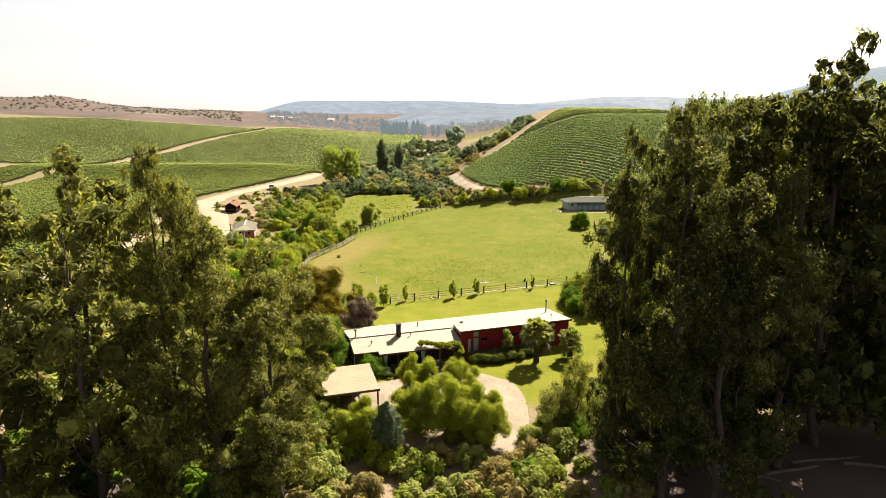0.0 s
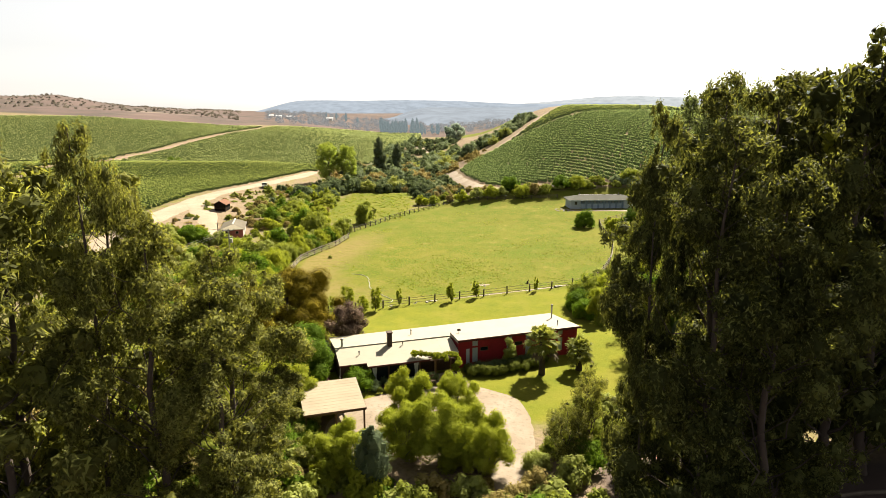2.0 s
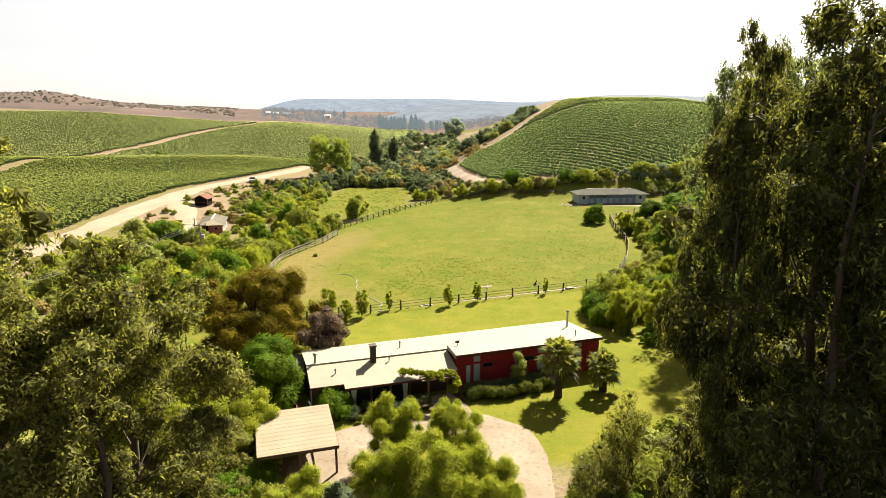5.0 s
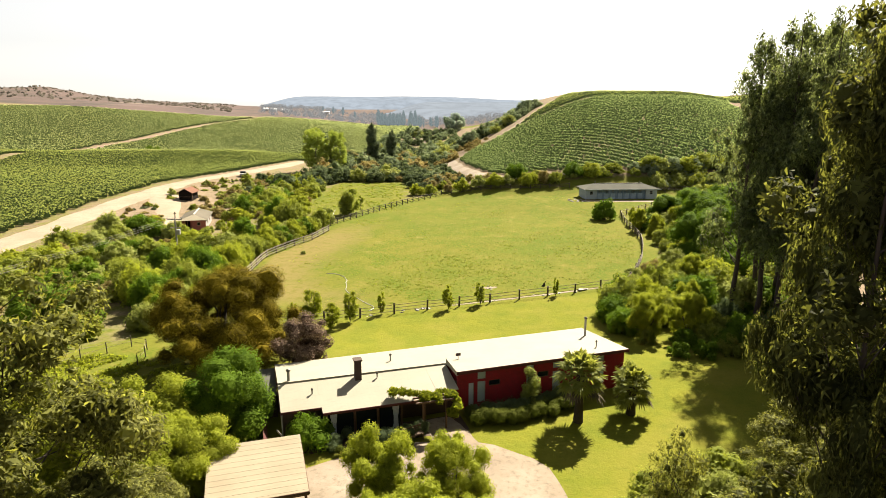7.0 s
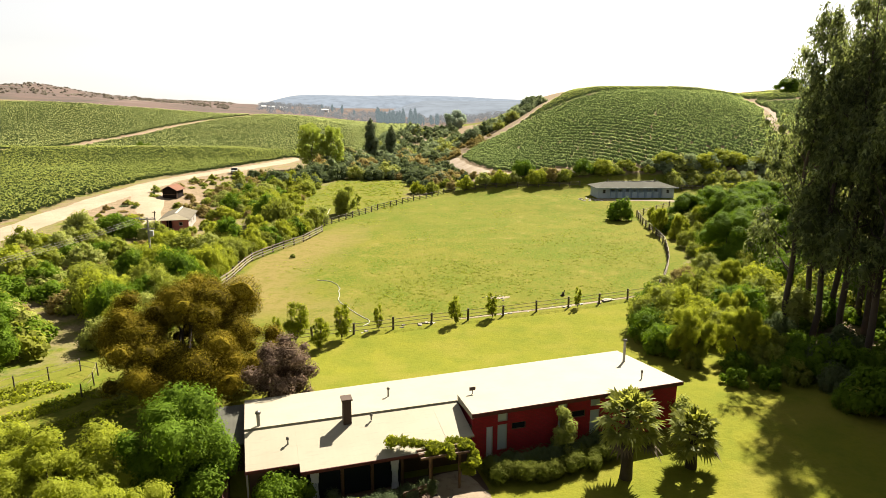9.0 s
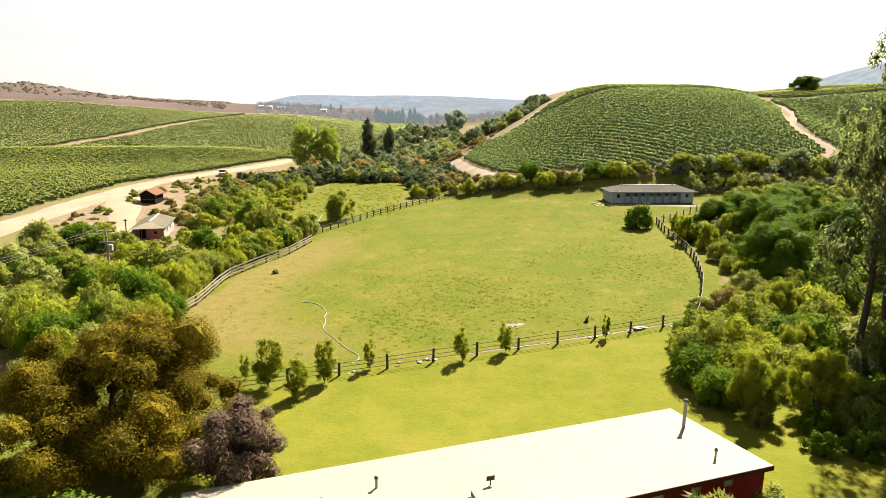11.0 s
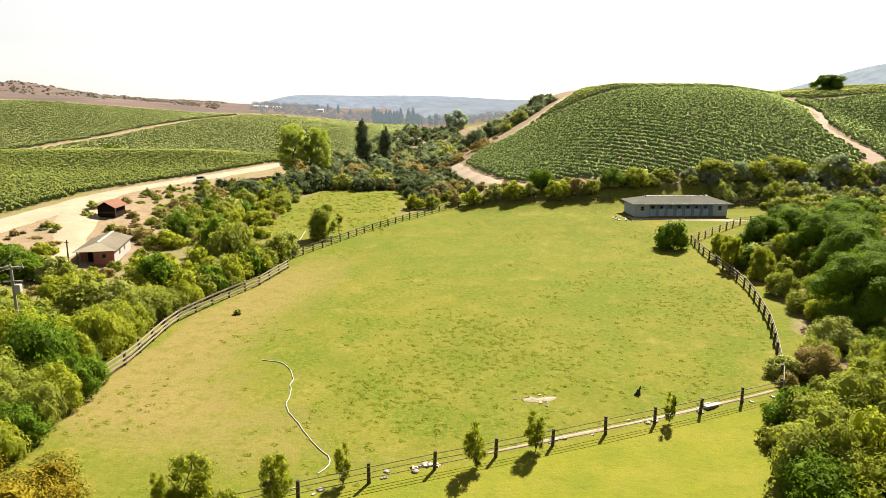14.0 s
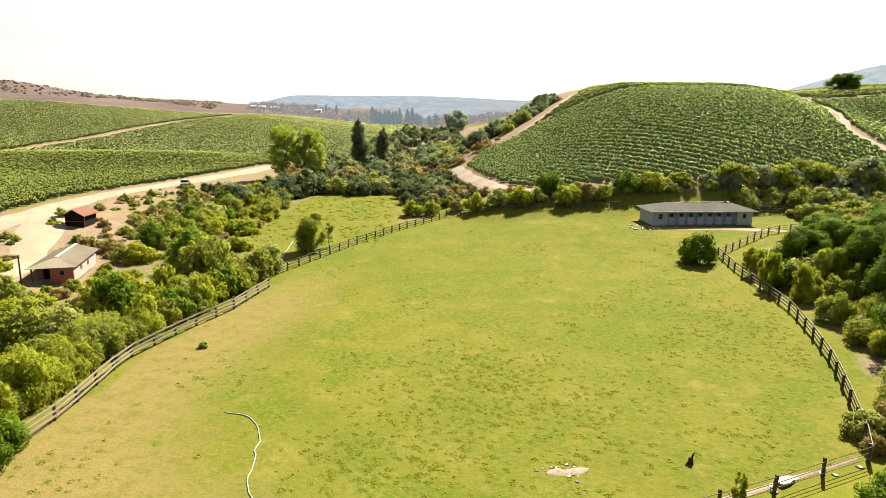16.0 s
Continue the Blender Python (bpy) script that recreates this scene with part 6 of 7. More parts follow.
crest_tree.scale = (1.7, 1.7, 1.15)

sap = tree_thing("sapling", *round_tree(99, 2.9, 1.45, 3400, 0.11, 0.05, 0.5, 26, 0.04, 1.0, 0.035, (0.14, 0.26)), M["bark"], M["weed"], "young leafy sapling planted along the lawn fence", "sapling", "saplings along the fence")
for i, (x, y, s, w) in enumerate(((-14.6, 88.6, 0.75, 0.9), (-12.6, 87.3, 1.45, 1.3), (-10.2, 85.6, 1.12, 1.2), (-8.6, 88.0, 1.28, 1.1), (-5.6, 90.6, 0.92, 0.8), (1.6, 92.2, 1.05, 1.0), (5.2, 94.0, 0.98, 1.1), (14.3, 97.4, 0.85, 0.75))):
    o = copy_thing(sap, pose(x, y, ground_z(x, y), 0, 0, 50 * i))
    o.scale = (s * w * 0.82, s * w * 0.82, s)
drop(sap)


def palm(seed, bole, fronds, reach):
    """A fan palm: stout trunk, skirt of dead leaves, a head of split fans on stalks."""
    r = np.random.default_rng(seed)
    root = thing("palm_tree", Matrix(), "fan palm with a shaggy trunk on the lawn", "palm", "palms before the house")
    put("trunk", raw_mesh("trunk", *tube_arrays([(0, 0, -0.2), (0.02, 0, bole * 0.3), (0.05, 0.02, bole * 0.7), (0.05, 0.02, bole)], [0.36, 0.29, 0.27, 0.30], 10), M["bark_dark"], True), root)
    top = np.array((0.05, 0.02, bole))
    for i in range(fronds):
        el = math.radians(84 - 124 * (i + 0.5) / fronds)
        az = i * 2.399 + r.uniform(-0.2, 0.2)
        d = np.array((math.cos(az) * math.cos(el), math.sin(az) * math.cos(el), math.sin(el)))
        hub = top + d * reach * r.uniform(0.36, 0.62) - np.array((0, 0, 0.05 if el > 0 else 0.25))
        stalk = tube_arrays([top, hub], [0.03, 0.02], 4)
        side = np.cross(d, (0, 0, 1.0))
        side /= np.linalg.norm(side) + 1e-9
        upv = np.cross(side, d)
        vs, fs = [], []
        blades = 15
        for b in range(blades):
            a = math.radians(-88 + 176 * b / (blades - 1))
            e = d * math.cos(a) + side * math.sin(a) + upv * 0.12
            ln = reach * 0.52 * (1 - 0.25 * abs(a) / 2) * r.uniform(0.85, 1.1)
            w = np.cross(e, upv)
            w /= np.linalg.norm(w) + 1e-9
            k = len(vs)
            mid, tip = hub + e * ln * 0.55, hub + e * ln - np.array((0, 0, ln * r.uniform(0.10, 0.50)))
            vs += [hub, mid + w * 0.095 + upv * 0.02, tip, mid - w * 0.095]
            fs.append((k, k + 1, k + 2, k + 3))
        v, f = join([stalk, (np.array(vs), np.array(fs))])
        dead = el < math.radians(-32)
        put("frond", raw_mesh("frond", v, f, M["dry_frond"] if dead else M["palm"]), root, "dry hanging frond" if dead else "")
    return root


p1 = palm(5, 3.55, 42, 2.0)
p1.matrix_basis = pose(10.3, 65.6, ground_z(10.3, 65.6), 0, 0, 0)
p2 = palm(6, 2.15, 36, 1.7)
p2.matrix_basis = pose(14.25, 66.7, ground_z(14.25, 66.7), 0, 0, 0)


# ---- vineyards ----
def vine_rows(name, x_range, y_range, heading, spacing, inside_of, step, per, leaf_len, tall, label, seed, mat="vine"):
    """Rows of trained vines over a field; one object for the whole field."""
    r = np.random.default_rng(seed)
    a = math.radians(heading)
    d, nrm = np.array((math.cos(a), math.sin(a))), np.array((-math.sin(a), math.cos(a)))
    cx, cy = (x_range[0] + x_range[1]) / 2, (y_range[0] + y_range[1]) / 2
    half = math.hypot(x_range[1] - x_range[0], y_range[1] - y_range[0]) / 2
    s, q = np.meshgrid(np.arange(-half, half, step), np.arange(-half, half, spacing))
    s, q = s.ravel() + r.normal(size=s.size) * step * 0.25, q.ravel() + r.normal(size=s.size) * 0.05
    x, y = cx + d[0] * s + nrm[0] * q, cy + d[1] * s + nrm[1] * q
    ok = (x > x_range[0]) & (x < x_range[1]) & (y > y_range[0]) & (y < y_range[1]) & inside_of(x, y) & (r.uniform(size=x.size) > 0.012)
    x, y = x[ok], y[ok]
    z = height(x, y)
    vig = r.uniform(0.85, 1.12, len(x)) + 0.12 * np.sin(x * 0.11) * np.sin(y * 0.13)
    c = np.repeat(np.c_[x, y, z + tall * 0.55 * vig], per, 0)
    off = r.normal(size=c.shape)
    off /= np.linalg.norm(off, axis=1)[:, None]
    off[:, 2] = np.where(r.uniform(size=len(off)) < 0.75, np.abs(off[:, 2]), off[:, 2])
    along, cross_, rise = off[:, 0] * step * 0.75, off[:, 1] * tall * 0.36, off[:, 2] * tall * 0.42
    reach = r.uniform(0.5, 1.0, len(c)) * np.repeat(vig, per)
    pos = c + np.c_[d[0] * along + nrm[0] * cross_ * reach, d[1] * along + nrm[1] * cross_ * reach, rise * reach]
    nn = off * 0.50 + r.normal(size=off.shape) * 0.22 + np.array((0, -0.10, 0.75))
    nn /= np.linalg.norm(nn, axis=1)[:, None]
    v, f = leaves(r, pos, nn, leaf_len, leaf_len * 0.9, 0.0)
    # the dense body of each row: a low tent under the leaves, darkened as row shade
    n = len(x)
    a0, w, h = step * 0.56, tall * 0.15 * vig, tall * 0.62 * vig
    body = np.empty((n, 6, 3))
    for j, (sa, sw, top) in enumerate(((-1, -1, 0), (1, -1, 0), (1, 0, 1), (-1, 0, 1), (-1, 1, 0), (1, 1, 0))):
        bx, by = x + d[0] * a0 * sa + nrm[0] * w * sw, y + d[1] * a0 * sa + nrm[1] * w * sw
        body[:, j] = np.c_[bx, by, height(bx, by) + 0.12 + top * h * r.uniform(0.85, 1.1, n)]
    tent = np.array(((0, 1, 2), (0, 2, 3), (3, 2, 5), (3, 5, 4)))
    tagged(new("vine_canes", raw_mesh("vine_canes", body.reshape(-1, 3), (tent[None] + 6 * np.arange(n)[:, None, None]).reshape(-1, 3), M["vine_row_shade"])), "dense inner growth of the trained vine rows, darkened as shade", "vineyard", kind="stuff")
    return tagged(new(name, raw_mesh(name, v, f, M[mat])), label, "vineyard", kind="stuff")


GULLY_Y, GULLY_X = [186, 190, 194, 200, 206, 214, 228, 246, 254, 259, 275], [80, 85, 90, 95, 96, 95, 98.5, 107, 108, 106, 114]


def right_field(x, y):
    west = np.interp(y, [184, 200, 222, 244, 252, 262, 272, 290, 312], [17, 11.5, 8.3, 7.0, 13, 24, 32, 42, 55])
    return (x > west - 0.2) & (x < np.interp(y, GULLY_Y, GULLY_X) - 2.3) & (y > 190.5) & (y < 263 + 0.03 * x)


def crest_field(x, y):
    return (y > 266.5 + 0.03 * x) & (x > np.interp(y, [262, 280, 290, 308, 325, 345], [25, 36.5, 42.5, 50, 56, 64]))


def beyond_gully(x, y):
    return (x > np.interp(y, GULLY_Y, GULLY_X) + 2.5) & (y > 192) & (y < 266)


def left_field(x, y):
    lane = np.interp(y, [286, 298, 318, 334, 363, 390, 417, 435, 460], [-156, -153, -151.5, -147.7, -146, -143, -139, -133.4, -130])
    east = np.where(y > 268, np.interp(y, [268, 300, 340, 420, 540, 620], [-52, -38, -23, -22, -18, -22]), road_x(y) - 1.5)
    hollow = np.abs(y - (287 + 0.12 * (x + 120))) > 1.5
    crest = np.interp(x, [-330, -262, -224, -205, -175, -134, -108, -67, -16], [440, 462, 470, 478, 486, 486, 512, 600, 620])
    return (x < east) & (np.abs(x - lane) > 4.2) & hollow & (y < crest)


vine_rows("vineyard_rows", (4, 116), (186, 270), -42.0, 2.3, right_field, 0.75, 20, 0.27, 1.35, "rows of green vines on the hillside vineyard", 1)
vine_rows("vineyard_rows", (85, 190), (190, 270), -46.0, 2.4, beyond_gully, 0.8, 16, 0.29, 1.35, "rows of green vines beyond the winding track", 2)
vine_rows("vineyard_rows", (20, 210), (264, 345), -20.0, 2.8, crest_field, 1.0, 7, 0.42, 1.4, "rows of vines on the hilltop, leaves paled for haze", 5, "vine_hazed")
vine_rows("vineyard_rows", (-180, -52), (110, 290), -6.0, 2.3, left_field, 0.85, 15, 0.32, 1.4, "rows of green vines beside the dirt road", 3, "vine_hazed")
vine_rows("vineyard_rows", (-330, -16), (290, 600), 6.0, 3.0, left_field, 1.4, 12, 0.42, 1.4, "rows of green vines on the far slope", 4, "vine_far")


# ---- far woods and scrub, weeds ----
def scatter_clumps(name, spots, count, leaf_len, mat, label, category, seed, flat=0.9, up=0.25):
    r = np.random.default_rng(seed)
    cs, rs = np.array([s[:3] for s in spots]), np.array([s[3] for s in spots])
    v, f = clump_leaves(r, cs, rs, count, leaf_len, leaf_len * 0.6, 0.0, 0.5, flat, up)
    return tagged(new(name, raw_mesh(name, v, f, M[mat])), label, category, kind="stuff")


def haze_glow_mat(name, col):
    """Things at the far end of the valley, distance haze put in as a pale glow."""
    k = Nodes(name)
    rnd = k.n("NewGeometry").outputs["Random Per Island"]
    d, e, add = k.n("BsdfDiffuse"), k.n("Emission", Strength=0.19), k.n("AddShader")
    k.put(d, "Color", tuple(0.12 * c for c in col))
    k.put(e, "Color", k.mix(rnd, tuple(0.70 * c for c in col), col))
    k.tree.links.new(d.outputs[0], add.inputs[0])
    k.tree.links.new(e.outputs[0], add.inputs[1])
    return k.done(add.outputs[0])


M["far_spire"] = haze_glow_mat("glowing_pointed_trees", (0.27, 0.34, 0.36))
M["far_wood"] = haze_glow_mat("glowing_woods", (0.36, 0.375, 0.385))
r2 = np.random.default_rng(17)
spots = []
for _ in range(760):
    y = r2.uniform(620, 1300)
    x = r2.uniform(-0.27, 0.14) * y
    s = r2.uniform(1.6, 4.6)
    spots.append((x, y, ground_z(x, y) + s * 0.6, s))
scatter_clumps("far_woods", spots, 34000, 1.5, "far_wood", "grey-green woods across the far valley, paled by a haze glow", "woods", 18, 1.0)
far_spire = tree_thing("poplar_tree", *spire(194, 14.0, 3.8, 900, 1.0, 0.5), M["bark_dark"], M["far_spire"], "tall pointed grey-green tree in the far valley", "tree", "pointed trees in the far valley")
for i in range(46):
    f = r2.uniform() ** 1.2
    x, y = -58 + 66 * f + r2.normal() * 1.2, 594 + r2.normal() * 9 + 10 * math.sin(5 * f)
    tall = 0.76 * r2.choice([0.6, 0.85, 1.0, 1.15, 1.3]) * r2.uniform(0.9, 1.1) * (1.0 if f < 0.62 else 0.7)
    stand(far_spire, x, y, tall * r2.uniform(0.8, 1.15), r2.uniform(0, 360), tall)
for x, y, tall in ((-152, 930, 0.8), (-140, 940, 0.95), (-124, 945, 0.75), (-168, 940, 0.6)):
    stand(far_spire, x, y, tall * 1.1, x, tall)
drop(far_spire)
spots = []
for _ in range(1500):
    th, rr = r2.uniform(-0.75, -0.30), r2.uniform(640, 1400)
    x, y = math.sin(th) * rr, math.cos(th) * rr
    s = r2.uniform(0.5, 1.5)
    spots.append((x, y, ground_z(x, y) + s * 0.3, s))
scatter_clumps("far_scrub", spots, 18000, 2.0, "far_tree", "dry scrub dotted over the far hills", "scrub", 19, 0.8)
spots = []
for _ in range(26000):
    x, y = r2.uniform(-24, 50), r2.uniform(88, 180)
    if x < left_edge(y) + 1 or x > right_edge(y) - 0.7 or y < 92 + 0.37 * (x - 0):
        continue
    d = 0.004 + 0.5 * max(0.0, math.sin(0.31 * x + 1.3 * math.sin(0.17 * y)) * math.sin(0.23 * y + math.sin(0.21 * x)) - 0.25)
    d += 0.7 * math.exp(-(((x - 4) / 9) ** 2 + ((y - 110) / 9) ** 2)) + 0.8 * math.exp(-(((x - 27) / 7) ** 2 + ((y - 124) / 10) ** 2)) + 0.8 * math.exp(-(((x + 4) / 5) ** 2 + ((y - 100) / 6) ** 2))
    if r2.uniform() < d:
        s = r2.uniform(0.10, 0.30)
        spots.append((x, y, ground_z(x, y) + 0.02, s))
scatter_clumps("weeds", spots, 44000, 0.11, "weed_low", "broad-leaved weed rosettes in the paddock grass", "weeds", 20, 0.12, 2.6)
spots = []
for _ in range(500):
    x, y = r2.uniform(-29, -9), r2.uniform(160, 207)
    s = r2.uniform(0.15, 0.5)
    spots.append((x, y, ground_z(x, y) + s * 0.3, s))
scatter_clumps("meadow_weeds", spots, 9000, 0.20, "weed_low", "tall weeds in the creek meadow", "weeds", 21, 0.4, 1.4)


# ---- far hills: a plain backdrop ----
def far_ridge(name, radius, base, peak, seed, th0, th1, col, label, taper=0.12, even=0.45):
    """A distant ridge along an arc, standing on the plain."""
    r = np.random.default_rng(seed)
    th = np.linspace(th0, th1, 160)
    h = np.zeros_like(th)
    for k in range(1, 7):
        h += np.sin(th * (5 * k) * r.uniform(0.8, 1.2) + r.uniform(0, TAU)) / k ** 1.25
    h = (h - h.min()) / (h.max() - h.min())
    edge = ss(th0, th0 + taper, th) * ss(th1, th1 - 0.12, th)
    rows = []
    for f, back in ((0.0, 0.0), (0.45, 160.0), (0.8, 300.0), (1.0, 420.0), (0.7, 600.0)):
        top = base + (peak - base) * (even + (1 - even) * h) * f * edge
        rr = radius + back + 25 * np.sin(th * 60 + f * 9)
        rows.append(np.c_[np.sin(th) * rr, np.cos(th) * rr, top - (12 if f == 0 else 0)])
    v = np.stack(rows, 1).reshape(-1, 3)
    fs = [(i * 5 + j, (i + 1) * 5 + j, (i + 1) * 5 + j + 1, i * 5 + j + 1) for i in range(159) for j in range(4)]
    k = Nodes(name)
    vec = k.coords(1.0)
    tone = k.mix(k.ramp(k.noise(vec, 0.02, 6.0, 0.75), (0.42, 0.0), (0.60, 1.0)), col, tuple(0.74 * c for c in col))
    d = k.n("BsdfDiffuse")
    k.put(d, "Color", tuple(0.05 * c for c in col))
    # the ridge's haze is put in as a pale blue glow
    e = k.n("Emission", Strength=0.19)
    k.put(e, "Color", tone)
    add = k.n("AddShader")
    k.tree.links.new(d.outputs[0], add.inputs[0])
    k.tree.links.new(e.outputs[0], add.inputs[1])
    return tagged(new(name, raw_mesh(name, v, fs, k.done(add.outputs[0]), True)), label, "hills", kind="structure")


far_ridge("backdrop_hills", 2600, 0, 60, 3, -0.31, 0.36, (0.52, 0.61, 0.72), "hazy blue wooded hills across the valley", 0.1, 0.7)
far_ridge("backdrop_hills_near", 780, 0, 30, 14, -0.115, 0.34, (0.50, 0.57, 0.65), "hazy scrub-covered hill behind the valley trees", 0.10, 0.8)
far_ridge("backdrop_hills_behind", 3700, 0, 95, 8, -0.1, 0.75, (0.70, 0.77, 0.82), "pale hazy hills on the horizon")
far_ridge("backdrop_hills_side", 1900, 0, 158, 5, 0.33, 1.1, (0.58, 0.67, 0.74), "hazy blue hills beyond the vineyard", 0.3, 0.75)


# ---- garden and small things ----
def hedge_strip(name, pts, wide, tall, count, mat, label, seed):
    """A clipped low hedge along a line."""
    r = np.random.default_rng(seed)
    c = smooth_line(pts, 0.35)
    cs = np.c_[c + r.normal(size=c.shape) * wide * 0.18, height(c[:, 0], c[:, 1]) + tall * 0.5 + r.normal(size=len(c)) * 0.05]
    rs = np.full(len(c), tall * 0.55) * r.uniform(0.8, 1.15, len(c))
    v, f = join([clump_leaves(r, cs, rs, count, 0.13, 0.05, 0.0, 0.6, 0.9), hearts(r, cs, rs, 0.78, 0.9)])
    return tagged(new(name, raw_mesh(name, v, f, M[mat])), label, "hedge")


H = pose(1.92, 66.93, 0, 0, 0, 17.2)


def at_house(u, v):
    p = H @ Vector((u, v, 0))
    return p.x, p.y


hedge_strip("hedge", [at_house(0.5, -1.5), at_house(1.8, -2.4), at_house(3.8, -2.6), at_house(6.0, -2.1), at_house(8.9, -1.3)], 1.6, 1.05, 20000, "hedge", "low green hedge in front of the red wall", 1)
hedge_strip("hedge", [at_house(0.8, -0.9), at_house(3.0, -1.3), at_house(5.0, -1.1), at_house(8.4, -0.6)], 0.9, 1.15, 8000, "deep", "low dark green hedge below the windows", 2)
hedge_strip("hedge", [at_house(-9.4, -1.9), at_house(-7.5, -2.5), at_house(-5.2, -2.7), at_house(-3.2, -2.2)], 1.4, 0.95, 12000, "deep", "dark low shrubs before the glazed veranda", 3)
hedge_strip("hedge", [at_house(-8.6, -3.2), at_house(-6.6, -3.7), at_house(-4.4, -3.6)], 0.8, 0.55, 6000, "hedge", "low clipped border beside the drive", 4)
vine_post = thing("arbour", pose(*at_house(-1.7, -2.1), ground_z(*at_house(-1.7, -2.1)), 0, 0, 17.2), "timber arbour overgrown by a leafy climber beside the veranda", "arbour")
for dx in (-1.3, 0.3):
    part("post", worn_box(dx - 0.06, dx + 0.06, -0.06, 0.06, -0.1, 2.3, edge=0.01), M["timber"], vine_post)
for dy in (-0.4, 0.0, 0.4):
    part("beam", boxed(-1.9, 0.7, dy - 0.04, dy + 0.04, 2.3, 2.42), M["timber"], vine_post)
r5 = np.random.default_rng(55)
cs = [(r5.uniform(-1.5, 0.8), r5.uniform(-0.5, 0.9), 2.45 + r5.uniform(-0.1, 0.25)) for _ in range(12)] + [(0.6 + r5.normal() * 0.2, -0.5 + r5.normal() * 0.2, 1.5 + 0.25 * i) for i in range(4)] + [(-2.4, 1.2, 2.6), (-2.0, 1.0, 2.55), (-1.6, 0.9, 2.5), (-1.2, 0.6, 2.5), (-3.0, 1.35, 2.62), (0.9, 0.1, 2.2), (1.0, -0.2, 1.8), (0.8, -0.4, 1.2)]
rs = [r5.uniform(0.22, 0.45) for _ in cs]
put("climber", raw_mesh("climber", *join([clump_leaves(r5, cs, rs, 6000, 0.15, 0.10, 0.3, 0.5, 0.7), hearts(r5, cs, rs, 0.6, 0.7)]), M["weed"]), vine_post, "bright green climbing plant")
wall_bush = tree_thing("climbing_shrub", *round_tree(121, 3.1, 1.9, 5200, 0.11, 0.06, 0.3, 22, 0.05, 1.0, 0.04), M["bark_dark"], M["sage"], "tall pale green shrub against the red wall", "shrub")
wall_bush.matrix_basis = pose(*at_house(5.3, -0.75), ground_z(*at_house(5.3, -0.75)))
corner_bush = tree_thing("shrub", *round_tree(122, 2.8, 2.2, 2800, 0.14, 0.07, 0.3, 18, 0.05, 1.0, 0.05), M["bark_dark"], M["sage"], "pale green shrub at the end of the red wall", "shrub")
corner_bush.matrix_basis = pose(*at_house(13.6, -0.9), ground_z(*at_house(13.6, -0.9)))

bench = thing("garden_bench", pose(-0.9, 62.9, ground_z(-0.9, 62.9) + 0.05, 0, 0, 35), "brown slatted garden bench on the gravel", "bench")
for i in range(4):
    part("slat", boxed(-0.7, 0.7, -0.22 + i * 0.12, -0.13 + i * 0.12, 0.42, 0.46), M["timber"], bench)
for i in range(3):
    part("back_slat", boxed(-0.7, 0.7, 0.26, 0.30, 0.52 + i * 0.14, 0.62 + i * 0.14), M["timber"], bench)
for dx in (-0.6, 0.6):
    for dy in (-0.18, 0.27):
        part("leg", boxed(dx - 0.035, dx + 0.035, dy - 0.035, dy + 0.035, -0.05, 0.42 if dy < 0 else 0.92), M["timber"], bench)

# utility pole with crossarm, transformer and wires
px, py = -35.3, 110.0
pz = ground_z(px, py)
pole = thing("utility_pole", pose(px, py, pz, 0, 0, 10), "grey concrete utility pole with a small transformer in the scrub", "utility pole")
put("shaft", raw_mesh("shaft", *tube_arrays([(0, 0, -0.3), (0, 0, 7.0)], [0.16, 0.10], 9), M["stone"], True), pole)
part("crossarm", boxed(-0.95, 0.95, -0.06, 0.06, 6.75, 6.90), M["concrete"], pole)
part("lower_arm", boxed(-0.7, 0.7, -0.05, 0.05, 5.6, 5.72), M["concrete"], pole)
part("transformer", worn_box(0.12, 0.55, -0.25, 0.25, 4.7, 5.4, edge=0.05), M["white_paint"], pole, "pale grey transformer box")
for dx in (-0.85, 0.0, 0.85):
    put("insulator", raw_mesh("insulator", *tube_arrays([(dx, 0, 6.9), (dx, 0, 7.0), (dx, 0, 7.1)], [0.04, 0.07, 0.03], 7), M["white_paint"], True), pole)
    end = Vector((-52 + dx, 60, 8.5)) - Vector((px, py, pz))
    pts = [(dx + (end.x - dx) * t, end.y * t, 7.08 + (end.z - 7.08) * t - 3.2 * t * (1 - t)) for t in np.linspace(0, 1, 14)]
    put("wire", raw_mesh("wire", *tube_arrays(pts, [0.012] * 14, 4), M["dark_metal"]), pole, "sagging overhead wire")
    end = Vector((-46.9 + 0.2 * dx, 137.1, ground_z(-46.9, 137.1) + 3.2)) - Vector((px, py, pz))
    pts = [(dx + (end.x - dx) * t, end.y * t, 7.08 + (end.z - 7.08) * t - 1.5 * t * (1 - t)) for t in np.linspace(0, 1, 10)]
    put("wire", raw_mesh("wire", *tube_arrays(pts, [0.011] * 10, 4), M["dark_metal"]), pole, "sagging overhead wire")
pole2 = thing("wooden_pole", pose(-46.9, 137.1, ground_z(-46.9, 137.1)), "thin timber service pole at the cottage corner", "utility pole")
put("shaft", raw_mesh("shaft", *tube_arrays([(0, 0, -0.3), (0.06, 0, 3.4)], [0.10, 0.075], 8), M["fence_wood"], True), pole2)
part("crossarm", boxed(-0.3, 0.3, -0.04, 0.04, 3.1, 3.18), M["fence_wood"], pole2)


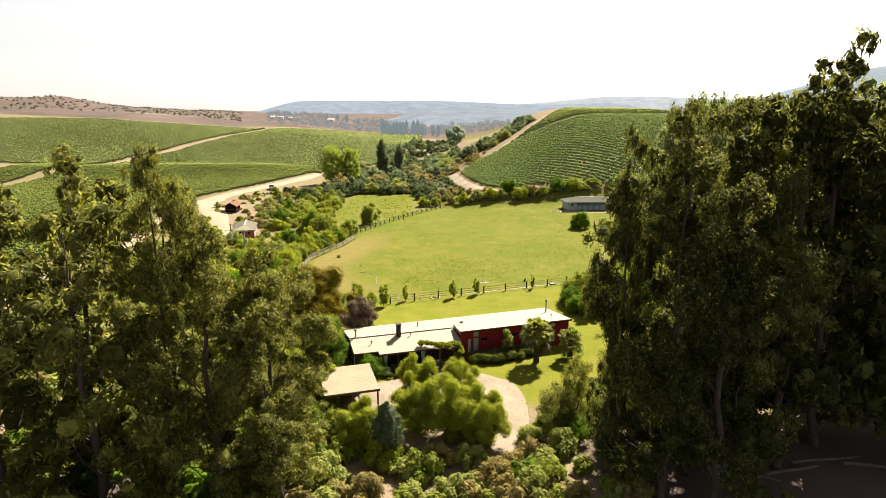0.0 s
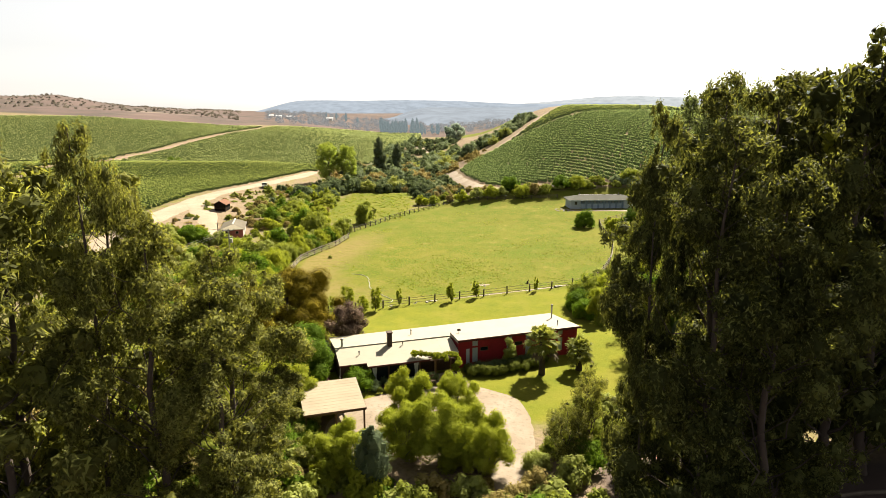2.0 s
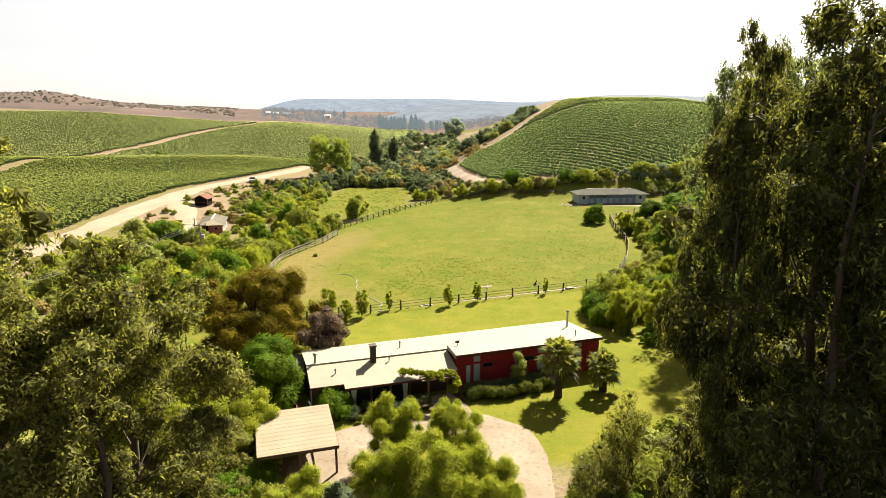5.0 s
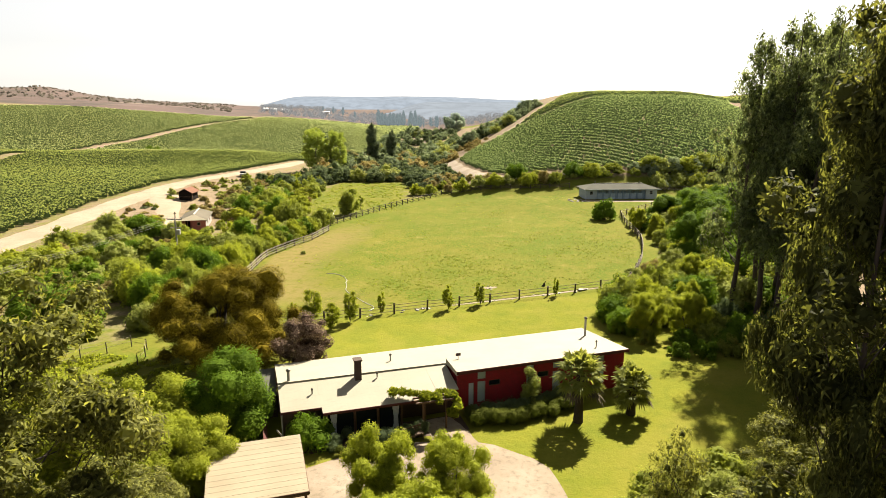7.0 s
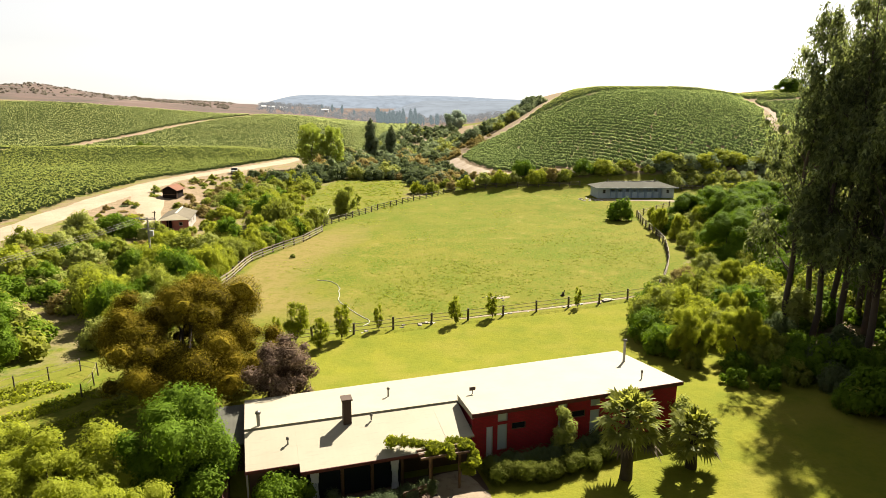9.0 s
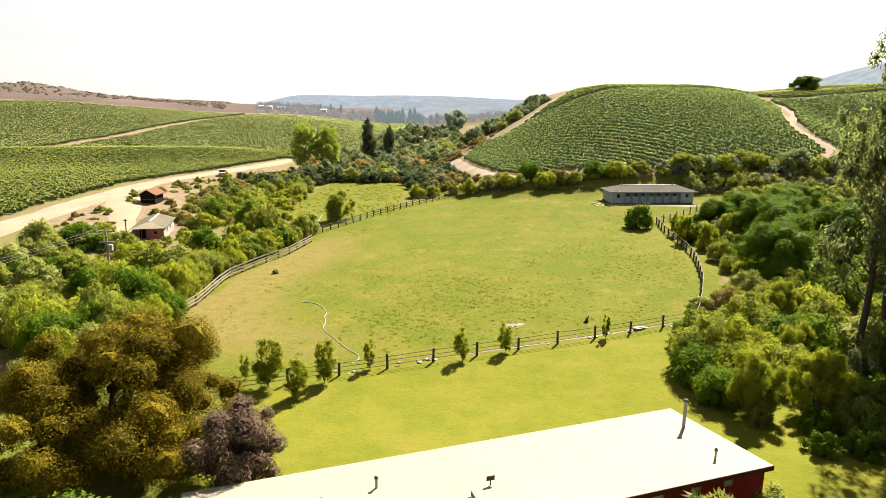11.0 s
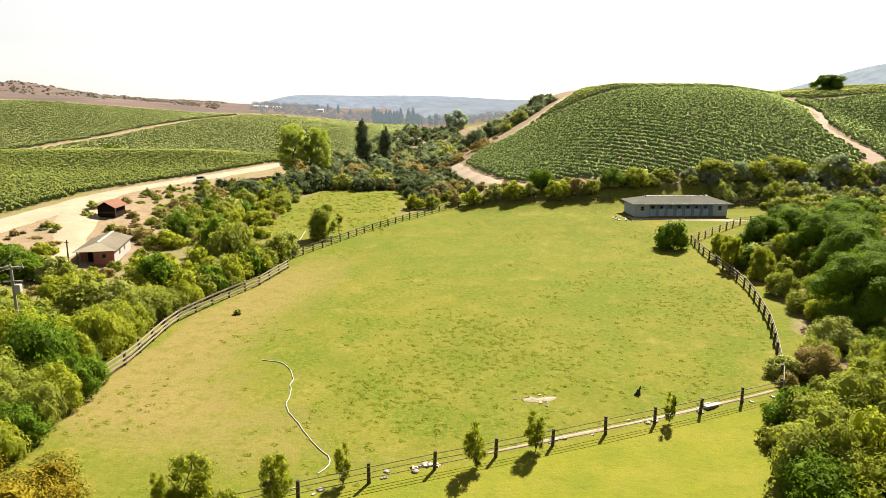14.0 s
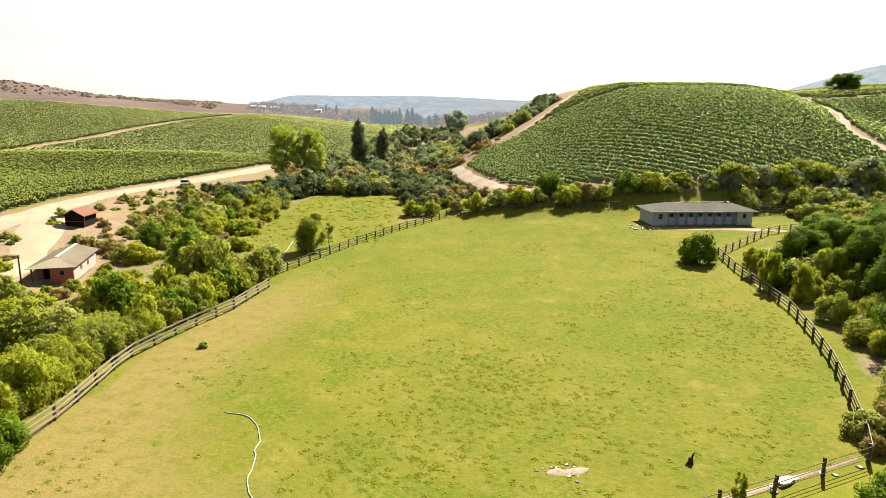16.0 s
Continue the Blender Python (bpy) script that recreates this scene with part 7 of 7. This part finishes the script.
def build_car(x, y, turn):
    root = thing("car", pose(x, y, ground_z(x, y) + 0.1, 0, 0, turn), "white pickup parked on the dirt road", "car")
    bm = bmesh.new()
    prism(bm, [(-2.2, 0.35), (2.2, 0.35), (2.25, 0.8), (1.2, 0.95), (0.6, 1.5), (-0.7, 1.52), (-0.95, 0.98), (-2.2, 0.95)], -0.85, 0.85)
    bmesh.ops.bevel(bm, geom=bm.edges[:], offset=0.06, segments=2, affect="EDGES")
    part("body", bm, M["white_paint"], root, "white painted body")
    for sx in (-0.862, 0.85):
        bm = bmesh.new()
        prism(bm, [(1.0, 1.0), (0.55, 1.42), (-0.62, 1.44), (-0.82, 1.02)], sx, sx + 0.012)
        part("side_window", bm, M["pane"], root)
    bm = bmesh.new()
    prism(bm, [(-0.72, 1.45), (-0.93, 1.02), (-0.95, 1.03), (-0.74, 1.46)], -0.7, 0.7)
    part("rear_window", bm, M["pane"], root)
    for sx in (-0.88, 0.66):
        for wy in (-1.4, 1.4):
            tyre = put("wheel", raw_mesh("wheel", *tube_arrays([(sx, wy, 0.34), (sx + 0.03, wy, 0.34), (sx + 0.19, wy, 0.34), (sx + 0.22, wy, 0.34)], [0.25, 0.34, 0.34, 0.25], 14), M["dark_metal"], True), root)
            put("rim", raw_mesh("rim", *tube_arrays([(sx - 0.01, wy, 0.34), (sx + 0.23, wy, 0.34)], [0.19, 0.19], 12), M["zinc"], True), tyre)
    return root


build_car(-56.8, 209.0, 14)

# pale stones and worn patches along the lawn fence and at the stable
r6 = np.random.default_rng(66)


def stone_mesh(seed):
    q = np.random.default_rng(seed)
    v = BALL_V * q.uniform(0.7, 1.15, (len(BALL_V), 1)) * np.array((1, 0.8, 0.42))
    return raw_mesh("stone", v, BALL_F, M["stone"], True)


STONES = [stone_mesh(i) for i in range(5)]


def stones(spots):
    for x, y, s in spots:
        o = tagged(new("stone", STONES[int(r6.integers(5))]), "pale flat stone lying in the grass", "stone", "pale stones in the grass")
        o.matrix_basis = Matrix.LocRotScale((x, y, ground_z(x, y) + 0.05 * s), Euler((0, 0, r6.uniform(0, 6))), (s, s, s * 0.8))


line = []
for i in range(44):
    f = r6.uniform(0, 1)
    line.append((-8 + 31 * f + r6.normal() * 0.3, 89.3 + 11.9 * f + 0.45 + r6.normal() * 0.25, r6.uniform(0.10, 0.34)))
stones(line)
stones([(6.3 + r6.normal() * 0.8, 100.7 + r6.normal() * 0.55, r6.uniform(0.07, 0.20)) for _ in range(22)])
stones([(32.0 + r6.normal() * 1.6, 168.6 + r6.normal() * 1.1, r6.uniform(0.15, 0.4)) for _ in range(34)])
slab = tagged(new("stone_slab", STONES[1]), "pale flat slab beside the fence", "stone")
slab.matrix_basis = Matrix.LocRotScale((18.0, 99.8, ground_z(18.0, 99.8) + 0.08), Euler((0, 0, 0.5)), (0.95, 0.55, 0.3))
# made-up stump in place of a dark bird-like animal
stump = tagged(new("tree_stump", raw_mesh("tree_stump", *join([tube_arrays([(0, 0, -0.1), (0.02, 0, 0.25), (0.05, 0.03, 0.5), (0.05, 0.03, 0.52)], [0.34, 0.24, 0.2, 0.02], 9), tube_arrays([(0.05, 0, 0.3), (0.2, 0.1, 0.62), (0.3, 0.1, 0.85)], [0.12, 0.09, 0.03], 6), tube_arrays([(-0.1, 0, 0.1), (-0.4, -0.2, 0.15), (-0.55, -0.3, 0.02)], [0.12, 0.08, 0.03], 6)]), M["bark_dark"], True)), "dark stump standing in for a bird-like animal in the grass", "stump")
stump.matrix_basis = pose(13.6, 101.6, ground_z(13.6, 101.6))
stump.scale = (0.62, 0.62, 0.75)

# under the gums: a pale water tank box and fallen logs
crate = thing("water_trough", pose(21.3, 43.6, ground_z(21.3, 43.6), 0, 0, 12), "pale blue-white trough on the litter under the gums", "trough")
for d in ((-0.75, 0.75, -0.5, -0.44), (-0.75, 0.75, 0.44, 0.5), (-0.75, -0.69, -0.44, 0.44), (0.69, 0.75, -0.44, 0.44)):
    part("side", boxed(*d, 0.0, 0.6), M["trough"], crate)
part("base", boxed(-0.69, 0.69, -0.44, 0.44, 0.02, 0.08), M["trough"], crate)
for i, (x, y, ln, tn) in enumerate(((23.5, 43.8, 4.5, -35), (27, 44.0, 5.0, 15), (30.5, 45.5, 6.0, 8), (19.0, 44.8, 3.0, 70), (34, 44.5, 5.0, -12))):
    log = tagged(new("fallen_log", raw_mesh("fallen_log", *tube_arrays([(-ln / 2, 0, 0.14), (-ln / 6, 0.1, 0.15), (ln / 5, -0.08, 0.16), (ln / 2, 0.05, 0.12)], [0.17, 0.16, 0.13, 0.07], 8), M["bark"], True)), "grey fallen eucalyptus log on the litter", "log", "fallen logs under the gums")
    log.matrix_basis = pose(x, y, ground_z(x, y), 0, 0, tn)

# vegetable rows beyond the dark tree
r7 = np.random.default_rng(77)
bed_c, bed_r = [], []
for i in range(9):
    if i in (3, 6):
        continue
    for t in np.linspace(0, 1, 60):
        x, y = -37.0 + i * 1.15 + 8.0 * t + r7.normal() * 0.14, 67.0 - 0.35 * i + 10.5 * t + r7.normal() * 0.14
        bed_c.append((x, y, ground_z(x, y) + 0.12)), bed_r.append(r7.uniform(0.2, 0.42))
tagged(new("vegetable_bed", raw_mesh("vegetable_bed", *clump_leaves(r7, bed_c, bed_r, 12000, 0.17, 0.12, 0.0, 0.5, 0.8), M["weed"])), "low rows of bright green vegetables in the garden", "vegetables", kind="stuff")
fence([(-33, 70.0), (-30.2, 76.0), (-27.5, 80.5), (-25.2, 79.0), (-24.5, 75.0)], 2.2, (0.5, 0.9), 1.1, "thin wire garden fence with timber posts", 9, 0.03, 0.02, 0.05)
